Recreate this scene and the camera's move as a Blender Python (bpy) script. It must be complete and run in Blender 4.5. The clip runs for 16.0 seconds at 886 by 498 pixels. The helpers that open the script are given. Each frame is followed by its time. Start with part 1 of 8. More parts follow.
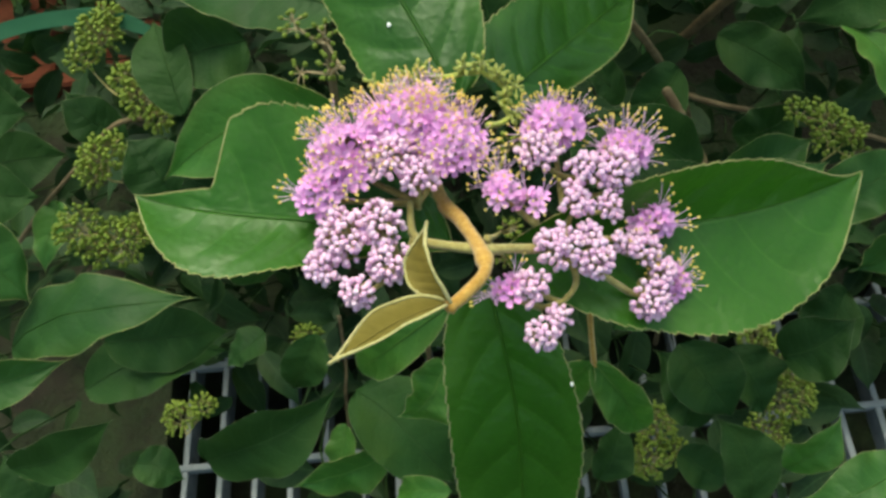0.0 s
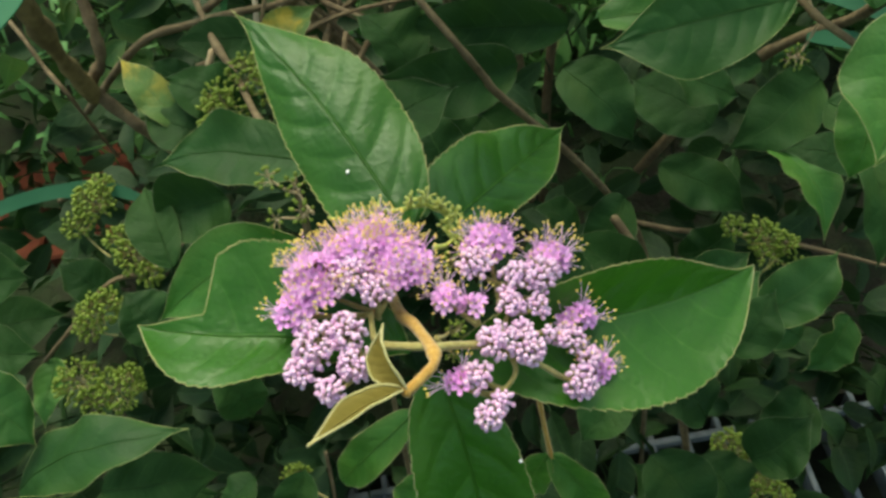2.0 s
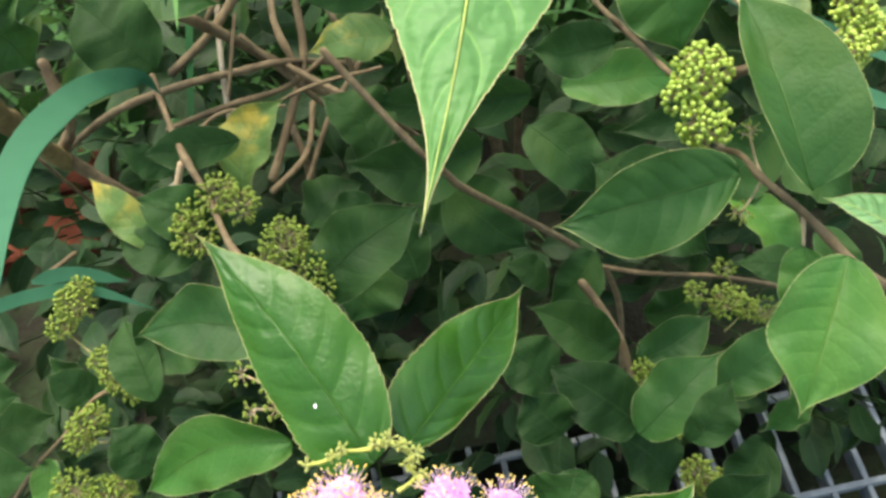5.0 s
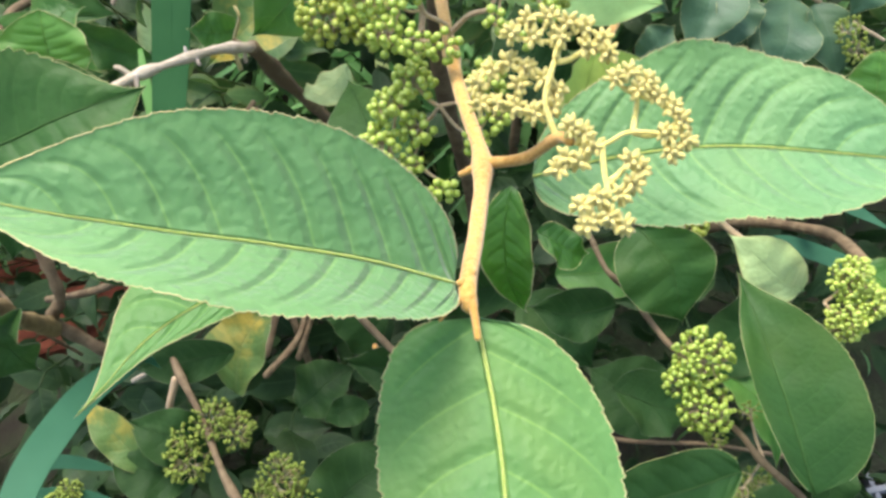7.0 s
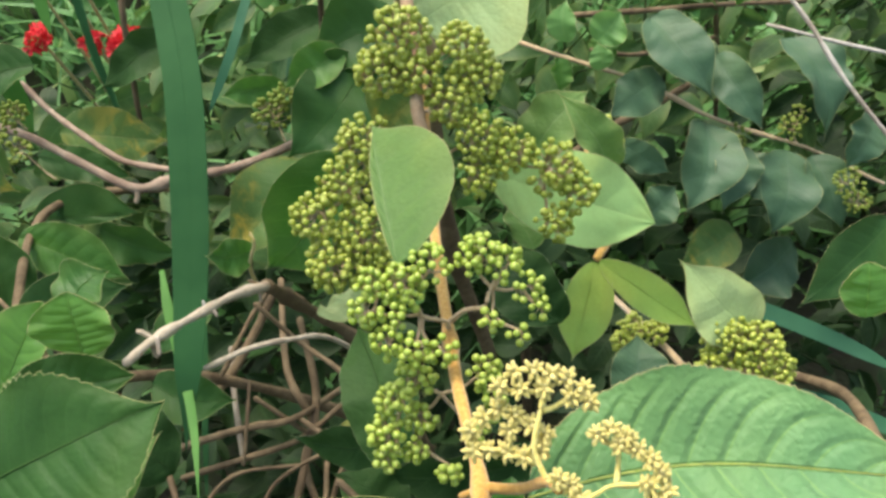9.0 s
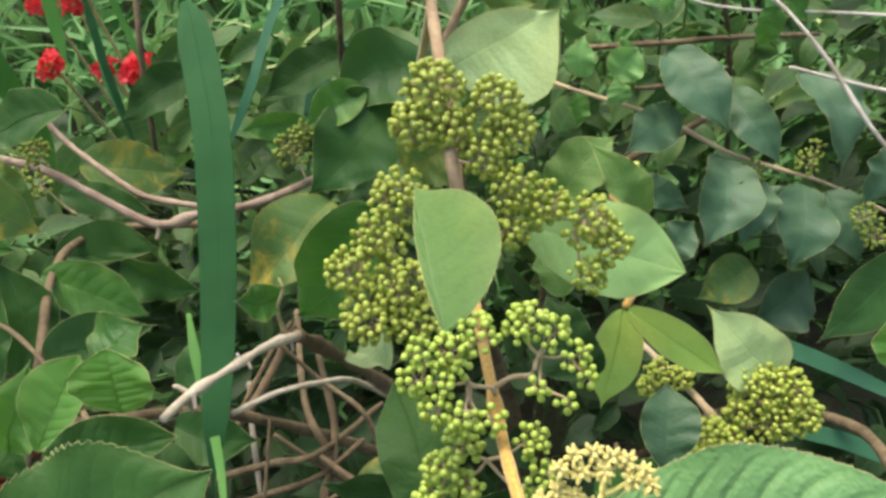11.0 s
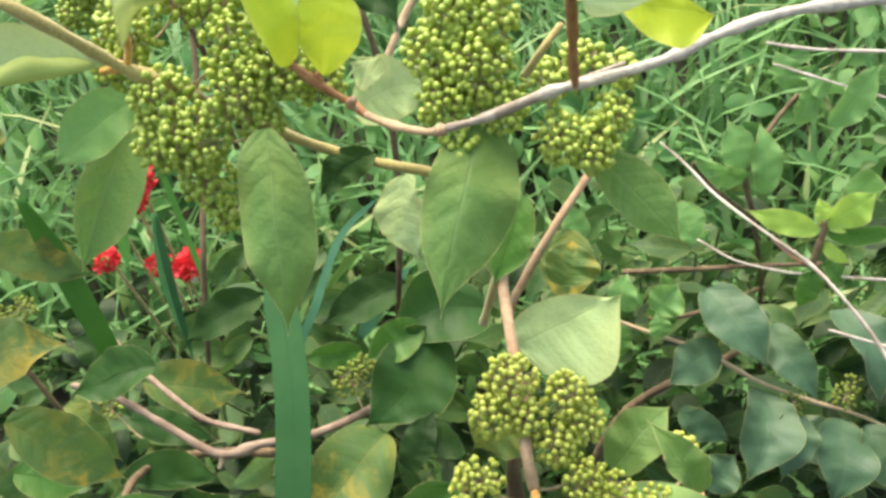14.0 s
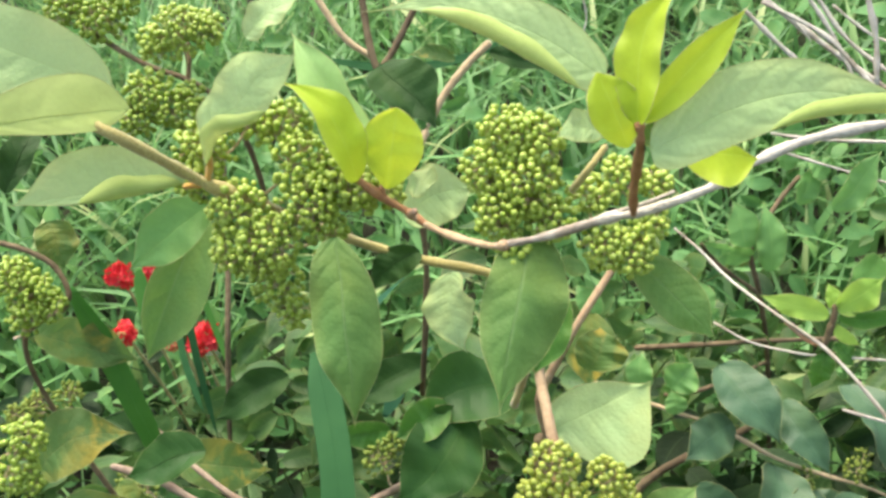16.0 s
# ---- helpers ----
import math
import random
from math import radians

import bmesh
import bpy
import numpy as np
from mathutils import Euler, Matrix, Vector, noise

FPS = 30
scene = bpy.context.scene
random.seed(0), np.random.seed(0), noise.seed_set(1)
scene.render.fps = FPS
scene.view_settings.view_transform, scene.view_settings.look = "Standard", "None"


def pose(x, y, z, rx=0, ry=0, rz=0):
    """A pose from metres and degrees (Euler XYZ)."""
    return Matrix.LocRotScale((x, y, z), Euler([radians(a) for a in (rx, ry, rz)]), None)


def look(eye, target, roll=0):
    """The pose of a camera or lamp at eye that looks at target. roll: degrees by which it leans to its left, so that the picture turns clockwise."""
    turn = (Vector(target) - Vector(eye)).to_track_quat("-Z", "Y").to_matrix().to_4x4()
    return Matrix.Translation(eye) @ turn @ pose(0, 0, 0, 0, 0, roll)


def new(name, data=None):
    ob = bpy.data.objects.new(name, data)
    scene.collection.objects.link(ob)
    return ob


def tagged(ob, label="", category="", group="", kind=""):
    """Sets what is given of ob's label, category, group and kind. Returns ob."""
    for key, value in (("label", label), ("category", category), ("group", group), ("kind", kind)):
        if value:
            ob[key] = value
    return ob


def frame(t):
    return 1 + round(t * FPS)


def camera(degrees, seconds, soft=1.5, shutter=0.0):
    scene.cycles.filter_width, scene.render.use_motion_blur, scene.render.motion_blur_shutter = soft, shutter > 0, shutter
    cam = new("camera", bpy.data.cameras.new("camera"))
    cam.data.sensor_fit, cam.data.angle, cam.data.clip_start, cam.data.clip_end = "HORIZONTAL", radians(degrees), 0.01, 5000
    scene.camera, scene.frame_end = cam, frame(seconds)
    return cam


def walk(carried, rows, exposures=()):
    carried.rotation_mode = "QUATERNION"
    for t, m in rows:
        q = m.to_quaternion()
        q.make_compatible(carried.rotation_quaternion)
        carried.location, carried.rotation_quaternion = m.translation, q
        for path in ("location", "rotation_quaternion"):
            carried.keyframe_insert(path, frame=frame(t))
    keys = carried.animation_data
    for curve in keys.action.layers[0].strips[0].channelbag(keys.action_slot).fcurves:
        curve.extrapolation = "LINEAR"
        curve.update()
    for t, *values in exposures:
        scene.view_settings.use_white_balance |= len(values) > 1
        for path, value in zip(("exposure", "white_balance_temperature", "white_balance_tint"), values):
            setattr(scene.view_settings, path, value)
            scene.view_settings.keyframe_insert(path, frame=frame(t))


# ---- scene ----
cam = camera(51.42, 16.0, soft=3.0)
PATH = [
    (0, (0.06652, 0.08597, 0.89641), (0.00679, 0.59392, 0.03710), -11.85),
    (0.5, (0.06677, 0.08826, 0.89596), (0.02403, 0.59938, 0.03751), -11.38),
    (1, (0.06734, 0.09092, 0.90763), (0.03460, 0.65404, 0.08190), -11.56),
    (1.5, (0.06764, 0.07851, 0.91600), (0.03919, 0.70916, 0.14045), -11.98),
    (2, (0.07418, 0.05762, 0.91974), (0.05328, 0.69541, 0.14982), -12.01),
    (2.5, (0.07684, 0.04259, 0.92218), (0.04079, 0.68295, 0.15496), -13.38),
    (3, (0.07793, 0.04246, 0.92293), (0.04104, 0.68105, 0.15427), -13.61),
    (3.2, (0.07611, 0.04223, 0.92586), (0.04375, 0.67215, 0.14987), -12.95),
    (5.3, (0.10184, 0.13358, 0.99966), (0.08079, 0.69667, 0.17354), -14.55),
    (5.5, (0.10045, 0.14373, 1.00921), (0.08188, 0.70809, 0.18389), -14.04),
    (6, (0.10001, 0.17112, 1.02035), (0.10260, 0.73566, 0.19495), -12.74),
    (6.5, (0.10530, 0.18343, 1.03123), (0.10907, 0.75913, 0.21358), -12.56),
    (7, (0.11261, 0.19253, 1.03739), (0.11721, 0.78210, 0.22969), -11.95),
    (7.5, (0.11387, 0.19571, 1.04534), (0.11611, 0.80332, 0.25111), -12.92),
    (8, (0.12363, 0.20256, 1.05518), (0.12997, 0.82874, 0.27553), -13.80),
    (8.5, (0.12430, 0.21958, 1.06438), (0.13228, 0.87544, 0.30954), -14.13),
    (9, (0.13023, 0.22158, 1.07943), (0.13514, 0.89345, 0.33878), -14.45),
    (9.2, (0.12618, 0.22275, 1.07947), (0.13565, 0.89736, 0.34136), -14.12),
    (11.3, (0.11955, 0.23398, 1.09542), (0.12738, 0.92172, 0.36951), -13.98),
    (11.5, (0.11753, 0.23299, 1.09893), (0.12686, 0.92456, 0.37668), -13.39),
    (12, (0.11957, 0.22903, 1.11111), (0.14292, 0.93893, 0.40720), -12.64),
    (12.5, (0.12076, 0.23296, 1.12114), (0.14860, 0.96561, 0.44110), -12.29),
    (13, (0.11781, 0.23373, 1.12842), (0.15284, 0.99183, 0.47722), -12.36),
    (13.5, (0.11814, 0.24078, 1.13762), (0.15370, 1.01628, 0.50728), -11.75),
    (14, (0.10971, 0.24838, 1.15481), (0.13997, 1.04695, 0.55366), -11.64),
    (14.5, (0.09947, 0.24613, 1.17045), (0.13908, 1.06731, 0.60116), -11.53),
    (15, (0.09568, 0.24219, 1.18017), (0.14038, 1.07947, 0.63522), -11.44),
    (15.5, (0.09480, 0.24056, 1.18107), (0.14173, 1.07784, 0.63632), -11.44),
    (16, (0.08901, 0.23540, 1.18752), (0.14156, 1.07115, 0.64093), -11.12),
]
walk(cam, [(t, look(eye, target, roll)) for t, eye, target, roll in PATH],
     [(0, 1.0, 7300, -8), (3.2, 1.0, 7300, -8), (5.3, 2.1, 6900, 10), (5.9, 2.28, 6600, 15), (6.5, 2.03, 6400, 17), (7, 1.78, 6450, 17), (8.5, 1.5, 6900, 13), (11.3, 1.5, 6900, 13),
      (13.5, 1.63, 7200, 14), (14.4, 2.1, 7300, 15), (15.2, 2.18, 7000, 13), (16, 1.87, 7050, 12)])
SKY, SUN = 0.1, 1.5

# ---------- light ----------
world = bpy.data.worlds.new("world")
scene.world = world
world.use_nodes = True
wn = world.node_tree.nodes
sky = wn.new("ShaderNodeTexSky")
sky.sky_type = "NISHITA"
sky.sun_disc = False
sky.sun_elevation = radians(66)
sky.sun_rotation = radians(0)
sky.air_density, sky.dust_density = 1.6, 4.0
wn["Background"].inputs["Strength"].default_value = SKY
world.node_tree.links.new(sky.outputs[0], wn["Background"].inputs[0])
sun = new("sun", bpy.data.lights.new("sun", "SUN"))
sun.data.energy, sun.data.angle, sun.data.color = SUN, radians(35), (1.0, 0.97, 0.9)
sun.matrix_world = look((-0.3, 1.05, 3), (0.0, 0.0, 0.0))


# ---------- materials ----------
def mat_base(name):
    m = bpy.data.materials.new(name)
    m.use_nodes = True
    m.node_tree.nodes.clear()
    return m, m.node_tree.nodes, m.node_tree.links


class Net:
    """A small builder for shader nodes."""

    def __init__(self, name):
        self.m, self.n, self.l = mat_base(name)

    def put(self, socket, value):
        if isinstance(value, bpy.types.NodeSocket):
            self.l.new(value, socket)
        elif value is not None:
            socket.default_value = value

    def math(self, op, a, b=None, c=None, clamp=False):
        k = self.n.new("ShaderNodeMath")
        k.operation, k.use_clamp = op, clamp
        for s, v in zip(k.inputs, (a, b, c)):
            self.put(s, v)
        return k.outputs[0]

    def span(self, v, a, b, c=0.0, d=1.0):
        k = self.n.new("ShaderNodeMapRange")
        k.interpolation_type = "SMOOTHSTEP"
        for s, x in zip(k.inputs, (v, a, b, c, d)):
            self.put(s, x)
        return k.outputs[0]

    def mix(self, f, a, b, how="MIX"):
        k = self.n.new("ShaderNodeMix")
        k.data_type, k.blend_type = "RGBA", how
        self.put(k.inputs[0], f)
        self.put(k.inputs[6], a if isinstance(a, bpy.types.NodeSocket) else (*a, 1))
        self.put(k.inputs[7], b if isinstance(b, bpy.types.NodeSocket) else (*b, 1))
        return k.outputs[2]

    def noise(self, scale, detail=3.0, rough=0.55, vec=None, dist=0.0):
        k = self.n.new("ShaderNodeTexNoise")
        k.inputs["Scale"].default_value, k.inputs["Detail"].default_value = scale, detail
        k.inputs["Roughness"].default_value, k.inputs["Distortion"].default_value = rough, dist
        if vec is not None:
            self.l.new(vec, k.inputs["Vector"])
        return k.outputs[0]

    def coord(self, which="Object"):
        return self.n.new("ShaderNodeTexCoord").outputs[which]

    def rand(self):
        return self.n.new("ShaderNodeObjectInfo").outputs["Random"]

    def bump(self, height, strength=0.5, distance=0.001):
        k = self.n.new("ShaderNodeBump")
        k.inputs["Strength"].default_value, k.inputs["Distance"].default_value = strength, distance
        self.l.new(height, k.inputs["Height"])
        return k.outputs[0]

    def done(self, color, rough=0.5, bump=None, spec=0.5, through_color=None, through_mix=0.0, sheen=0.0, sss=0.0):
        p = self.n.new("ShaderNodeBsdfPrincipled")
        self.put(p.inputs["Base Color"], color if isinstance(color, bpy.types.NodeSocket) else (*color, 1))
        self.put(p.inputs["Roughness"], rough)
        self.put(p.inputs["Specular IOR Level"], spec)
        p.inputs["Sheen Weight"].default_value = sheen
        if sss:
            p.inputs["Subsurface Weight"].default_value = sss
            p.inputs["Subsurface Radius"].default_value = (1, 1, 0.6)
            p.inputs["Subsurface Scale"].default_value = 0.0015
        if bump is not None:
            self.l.new(bump, p.inputs["Normal"])
        out = p.outputs[0]
        if through_mix:
            t = self.n.new("ShaderNodeBsdfTranslucent")
            self.put(t.inputs["Color"], through_color if isinstance(through_color, bpy.types.NodeSocket) else (*through_color, 1))
            if bump is not None:
                self.l.new(bump, t.inputs["Normal"])
            k = self.n.new("ShaderNodeMixShader")
            k.inputs[0].default_value = through_mix
            self.l.new(out, k.inputs[1])
            self.l.new(t.outputs[0], k.inputs[2])
            out = k.outputs[0]
        o = self.n.new("ShaderNodeOutputMaterial")
        self.l.new(out, o.inputs[0])
        return self.m


def leaf_material(name, low, high, vein, rim, rough, gloss=0.5, relief=0.6, spots=None, thin=0.28, joined=False, quilted=0.4, lines=0.3, margin=0.25, pucker=0.25, sheen=0.0, blue=1.15, mellow=0.35):
    """A leaf blade: u runs along the leaf, v across it. Arching side veins, quilted relief between them, a warmer margin."""
    k = Net(name)
    blade = k.n.new("ShaderNodeUVMap")
    blade.uv_map = "blade"
    uv = blade.outputs[0]
    sep = k.n.new("ShaderNodeSeparateXYZ")
    k.l.new(uv, sep.inputs[0])
    across = k.math("SUBTRACT", k.math("MULTIPLY", sep.outputs[1], 2.0), 1.0)
    u, v = sep.outputs[0], k.math("ABSOLUTE", across)
    obj = k.coord("Object")
    rnd = k.n.new("ShaderNodeNewGeometry").outputs["Random Per Island"] if joined else k.rand()
    rib = k.n.new("ShaderNodeUVMap")
    rib.uv_map = "ribs"
    ribs = k.n.new("ShaderNodeSeparateXYZ")
    k.l.new(rib.outputs[0], ribs.inputs[0])
    w = k.math("ABSOLUTE", k.math("SUBTRACT", k.math("FRACT", ribs.outputs[0]), 0.5))
    fade = k.math("MULTIPLY", k.span(v, 1.0, 0.6), k.span(u, 0.98, 0.8))
    side = k.math("MULTIPLY", k.span(w, 0.045, 0.008), fade)
    mid = k.span(v, 0.045, 0.012)
    blotch = k.noise(28.0, 4.0, 0.6, vec=obj)
    tint = k.noise(11.0, 2.0, 0.5, vec=obj)
    fine = k.noise(600.0, 3.0, 0.65, vec=obj)
    cells = k.n.new("ShaderNodeTexVoronoi")
    cells.feature = "SMOOTH_F1"
    cells.inputs["Scale"].default_value = 620.0
    shifted = k.n.new("ShaderNodeVectorMath")
    shifted.operation = "MULTIPLY_ADD"
    jitter = k.n.new("ShaderNodeTexNoise")
    jitter.inputs["Scale"].default_value = 200.0
    k.l.new(obj, jitter.inputs["Vector"])
    k.l.new(jitter.outputs["Color"], shifted.inputs[0])
    shifted.inputs[1].default_value = (0.003, 0.003, 0.003)
    k.l.new(obj, shifted.inputs[2])
    k.l.new(shifted.outputs[0], cells.inputs["Vector"])
    dome = k.span(cells.outputs[0], 0.75, 0.1)
    t = k.math("ADD", k.math("MULTIPLY", rnd, 0.6), k.math("MULTIPLY", k.span(blotch, 0.3, 0.7), 0.4))
    c = k.mix(t, low, high)
    cool = tuple(x * y for x, y in zip(high, (0.8, 0.96, blue)))
    c = k.mix(k.math("MULTIPLY", k.span(tint, 0.42, 0.62), 0.45), c, cool)
    gold = tuple(x * y for x, y in zip(high, (1.7, 1.05, 0.55)))
    c = k.mix(k.math("MULTIPLY", k.span(k.noise(17.0, 3.0, 0.6, vec=obj), 0.5, 0.72), mellow), c, gold)
    c = k.mix(k.math("MULTIPLY", k.span(fine, 0.4, 0.75), 0.16), c, tuple(x * 0.6 for x in low))
    # Shade in the grooves between the puckers is put into the colour.
    c = k.mix(k.math("MULTIPLY", k.math("SUBTRACT", 1.0, dome), 0.5 * pucker), c, tuple(x * 0.7 for x in low))
    warm = k.math("MULTIPLY", k.span(v, 0.45, 1.0), k.span(blotch, 0.3, 0.6, 0.4, 1.0))
    c = k.mix(k.math("MULTIPLY", warm, margin), c, rim)
    if spots:
        where = k.math("MULTIPLY", k.span(k.noise(48.0, 4.0, 0.65, vec=obj, dist=0.4), 0.44, 0.66), k.span(u, 0.2, 0.95, 0.2, 1.0))
        c = k.mix(k.math("MULTIPLY", where, 0.85), c, spots)
    c = k.mix(k.math("MAXIMUM", k.math("MULTIPLY", side, lines), k.math("MULTIPLY", mid, 0.5)), c, vein)
    quilt = k.math("MULTIPLY", k.math("MULTIPLY", k.span(w, 0.0, 0.3), k.math("MULTIPLY", k.span(v, 1.0, 0.6), k.span(u, 0.95, 0.6))), quilted)
    h = k.math("ADD", quilt, k.math("ADD", k.math("MULTIPLY", dome, pucker), k.math("MULTIPLY", blotch, 0.1)))
    h = k.math("SUBTRACT", h, k.math("MULTIPLY", mid, 0.5))
    b = k.bump(h, relief, 0.0013)
    r = k.math("ADD", rough - 0.1, k.math("MULTIPLY", k.math("ADD", blotch, fine), 0.2))
    glow = k.mix(0.35, c, tuple(min(1, x * 2.2) for x in high))
    return k.done(c, r, b, gloss, glow, thin, sheen)


def hairy(name, a, b, scale=900.0, rough=0.85):
    k = Net(name)
    obj = k.coord("Object")
    n1, n2 = k.noise(scale, 3.0, 0.6, vec=obj), k.noise(scale * 0.07, 3.0, 0.6, vec=obj)
    c = k.mix(k.span(n1, 0.3, 0.7), a, b)
    c = k.mix(k.math("MULTIPLY", k.span(n2, 0.4, 0.7), 0.4), c, tuple(x * 0.55 for x in a))
    return k.done(c, rough, k.bump(k.math("ADD", n1, n2), 0.5, 0.0006), 0.25, sheen=0.35)


def bark(name, a, b, c3):
    k = Net(name)
    obj = k.coord("Object")
    n1, n2, n3 = k.noise(900.0, 3.0, 0.6, vec=obj), k.noise(160.0, 5.0, 0.7, vec=obj), k.noise(30.0, 3.0, 0.6, vec=obj)
    c = k.mix(k.span(n2, 0.3, 0.7), a, b)
    c = k.mix(k.math("MULTIPLY", k.span(n3, 0.45, 0.65), 0.7), c, c3)
    return k.done(c, 0.8, k.bump(k.math("ADD", n1, k.math("MULTIPLY", n2, 2.0)), 0.6, 0.0008), 0.3)


def plain(name, a, b, rough=0.5, scale=600.0, spec=0.5, sss=0.0, by_object=0.5, through_color=None, through_mix=0.0):
    k = Net(name)
    n1 = k.noise(scale, 2.0, 0.5, vec=k.coord("Object"))
    t = k.math("ADD", k.math("MULTIPLY", k.rand(), by_object), k.math("MULTIPLY", k.span(n1, 0.3, 0.7), 1 - by_object))
    return k.done(k.mix(t, a, b), rough, None, spec, through_color, through_mix, sss=sss)


LEAF = {
    "deep": leaf_material("leaf_deep", (0.016, 0.076, 0.006), (0.041, 0.158, 0.010), (0.10, 0.26, 0.035), (0.09, 0.22, 0.025), 0.32, 0.5, relief=0.35, quilted=0.4, lines=0.22, blue=0.9, pucker=0.2),
    "green": leaf_material("leaf_green", (0.028, 0.108, 0.014), (0.064, 0.195, 0.027), (0.14, 0.30, 0.06), (0.17, 0.27, 0.06), 0.42, 0.4, relief=0.3, quilted=0.25, blue=1.0, pucker=0.25),
    "fresh": leaf_material("leaf_fresh", (0.098, 0.250, 0.078), (0.170, 0.360, 0.130), (0.27, 0.46, 0.10), (0.17, 0.34, 0.06), 0.46, 0.4, relief=0.8, quilted=0.75, lines=0.4, pucker=0.22, margin=0.15, sheen=0.3, mellow=0.12),
    "lush": leaf_material("leaf_lush", (0.076, 0.212, 0.044), (0.126, 0.290, 0.070), (0.24, 0.44, 0.08), (0.15, 0.30, 0.05), 0.46, 0.4, relief=0.7, quilted=0.55, lines=0.35, pucker=0.2, margin=0.15, sheen=0.2, mellow=0.3),
    # A dimmed copy of green: part of the shade is put into its colour.
    "dimmed_green": leaf_material("leaf_dimmed_green", (0.018, 0.066, 0.014), (0.038, 0.116, 0.022), (0.07, 0.17, 0.04), (0.08, 0.15, 0.03), 0.42, 0.25, relief=0.3, quilted=0.3, lines=0.2, blue=1.0, pucker=0.2),
    "bright": leaf_material("leaf_bright", (0.060, 0.185, 0.022), (0.105, 0.270, 0.038), (0.14, 0.32, 0.06), (0.24, 0.36, 0.09), 0.3, 0.5, relief=0.25, quilted=0.3, lines=0.12, blue=0.9, pucker=0.1, mellow=0.15),
    # Dull leaves, darkened further: shade under the canopy is put into the colour.
    "dull": leaf_material("leaf_dull_shaded", (0.008, 0.030, 0.007), (0.031, 0.084, 0.018), (0.05, 0.11, 0.035), (0.05, 0.10, 0.03), 0.48, 0.14, relief=0.35, thin=0.2, lines=0.3, quilted=0.25),
    "sage": leaf_material("leaf_sage", (0.064, 0.154, 0.033), (0.135, 0.260, 0.058), (0.16, 0.26, 0.10), (0.26, 0.33, 0.10), 0.52, 0.35, relief=0.4, margin=0.25, lines=0.14, mellow=0.4, quilted=0.2, sheen=0.05),
    "blue": leaf_material("leaf_blue_green", (0.023, 0.070, 0.031), (0.068, 0.150, 0.064), (0.07, 0.14, 0.08), (0.07, 0.12, 0.05), 0.42, 0.4, relief=0.3, thin=0.18, lines=0.2, quilted=0.25, sheen=0.05, mellow=0.2),
    "light": leaf_material("leaf_light", (0.085, 0.225, 0.055), (0.150, 0.330, 0.090), (0.20, 0.36, 0.10), (0.18, 0.32, 0.08), 0.42, 0.4, relief=0.25, thin=0.3, lines=0.12, quilted=0.15, pucker=0.1),
    "pale": leaf_material("leaf_pale", (0.330, 0.490, 0.205), (0.420, 0.590, 0.255), (0.34, 0.50, 0.20), (0.42, 0.48, 0.17), 0.5, 0.4, relief=0.35, thin=0.34, margin=0.45, lines=0.28, mellow=0.25, quilted=0.35, sheen=0.12, pucker=0.3),
    "mint": leaf_material("leaf_mint", (0.260, 0.470, 0.150), (0.350, 0.580, 0.200), (0.33, 0.52, 0.20), (0.36, 0.52, 0.18), 0.5, 0.35, relief=0.2, thin=0.35, lines=0.06, mellow=0.3, quilted=0.05, pucker=0.1),
    "mellow": leaf_material("leaf_mellow", (0.225, 0.365, 0.060), (0.320, 0.480, 0.090), (0.26, 0.36, 0.09), (0.28, 0.34, 0.10), 0.5, 0.35, relief=0.25, thin=0.35, lines=0.12, mellow=0.4, quilted=0.1, pucker=0.1),
    "rolled": leaf_material("leaf_rolled", (0.400, 0.510, 0.140), (0.500, 0.610, 0.200), (0.40, 0.48, 0.18), (0.42, 0.48, 0.18), 0.6, 0.3, relief=0.2, thin=0.3, lines=0.0, mellow=0.3, quilted=0.0, pucker=0.1, sheen=0.15),
    "lime": leaf_material("leaf_lime", (0.350, 0.510, 0.028), (0.500, 0.650, 0.045), (0.42, 0.60, 0.08), (0.45, 0.55, 0.12), 0.45, 0.4, relief=0.2, thin=0.45, lines=0.05, quilted=0.05, pucker=0.05),
    "young": leaf_material("leaf_young", (0.200, 0.380, 0.055), (0.310, 0.500, 0.085), (0.34, 0.52, 0.10), (0.38, 0.46, 0.10), 0.42, 0.4, relief=0.2, thin=0.4, lines=0.06, quilted=0.05, pucker=0.05),
    "yellowing": leaf_material("leaf_yellowing", (0.062, 0.140, 0.034), (0.112, 0.205, 0.048), (0.13, 0.17, 0.05), (0.17, 0.17, 0.05), 0.5, 0.3, relief=0.4, spots=(0.54, 0.38, 0.05)),
    # The shrub's inner shade is put into these near-black leaf colours.
    "far": leaf_material("leaf_inner_shade", (0.0055, 0.021, 0.005), (0.020, 0.054, 0.013), (0.05, 0.11, 0.035), (0.05, 0.09, 0.025), 0.48, 0.25, relief=0.35, thin=0.2, joined=True, lines=0.2, blue=1.1),
    "weed": leaf_material("leaf_weed", (0.050, 0.150, 0.040), (0.120, 0.280, 0.080), (0.14, 0.28, 0.08), (0.14, 0.24, 0.06), 0.5, 0.3, relief=0.3, joined=True),
    "mid": leaf_material("leaf_mid", (0.014, 0.052, 0.011), (0.074, 0.165, 0.038), (0.14, 0.24, 0.07), (0.17, 0.20, 0.05), 0.45, 0.35, relief=0.35, joined=True, margin=0.35),
    "tan": leaf_material("leaf_tan", (0.170, 0.135, 0.030), (0.240, 0.185, 0.040), (0.22, 0.22, 0.05), (0.50, 0.42, 0.15), 0.85, 0.2, relief=0.4, lines=0.06, quilted=0.1),
}
STEM = hairy("stem_hair", (0.46, 0.240, 0.042), (0.62, 0.38, 0.098))
STEM_GREEN = hairy("stem_green_hair", (0.33, 0.27, 0.085), (0.46, 0.40, 0.15))
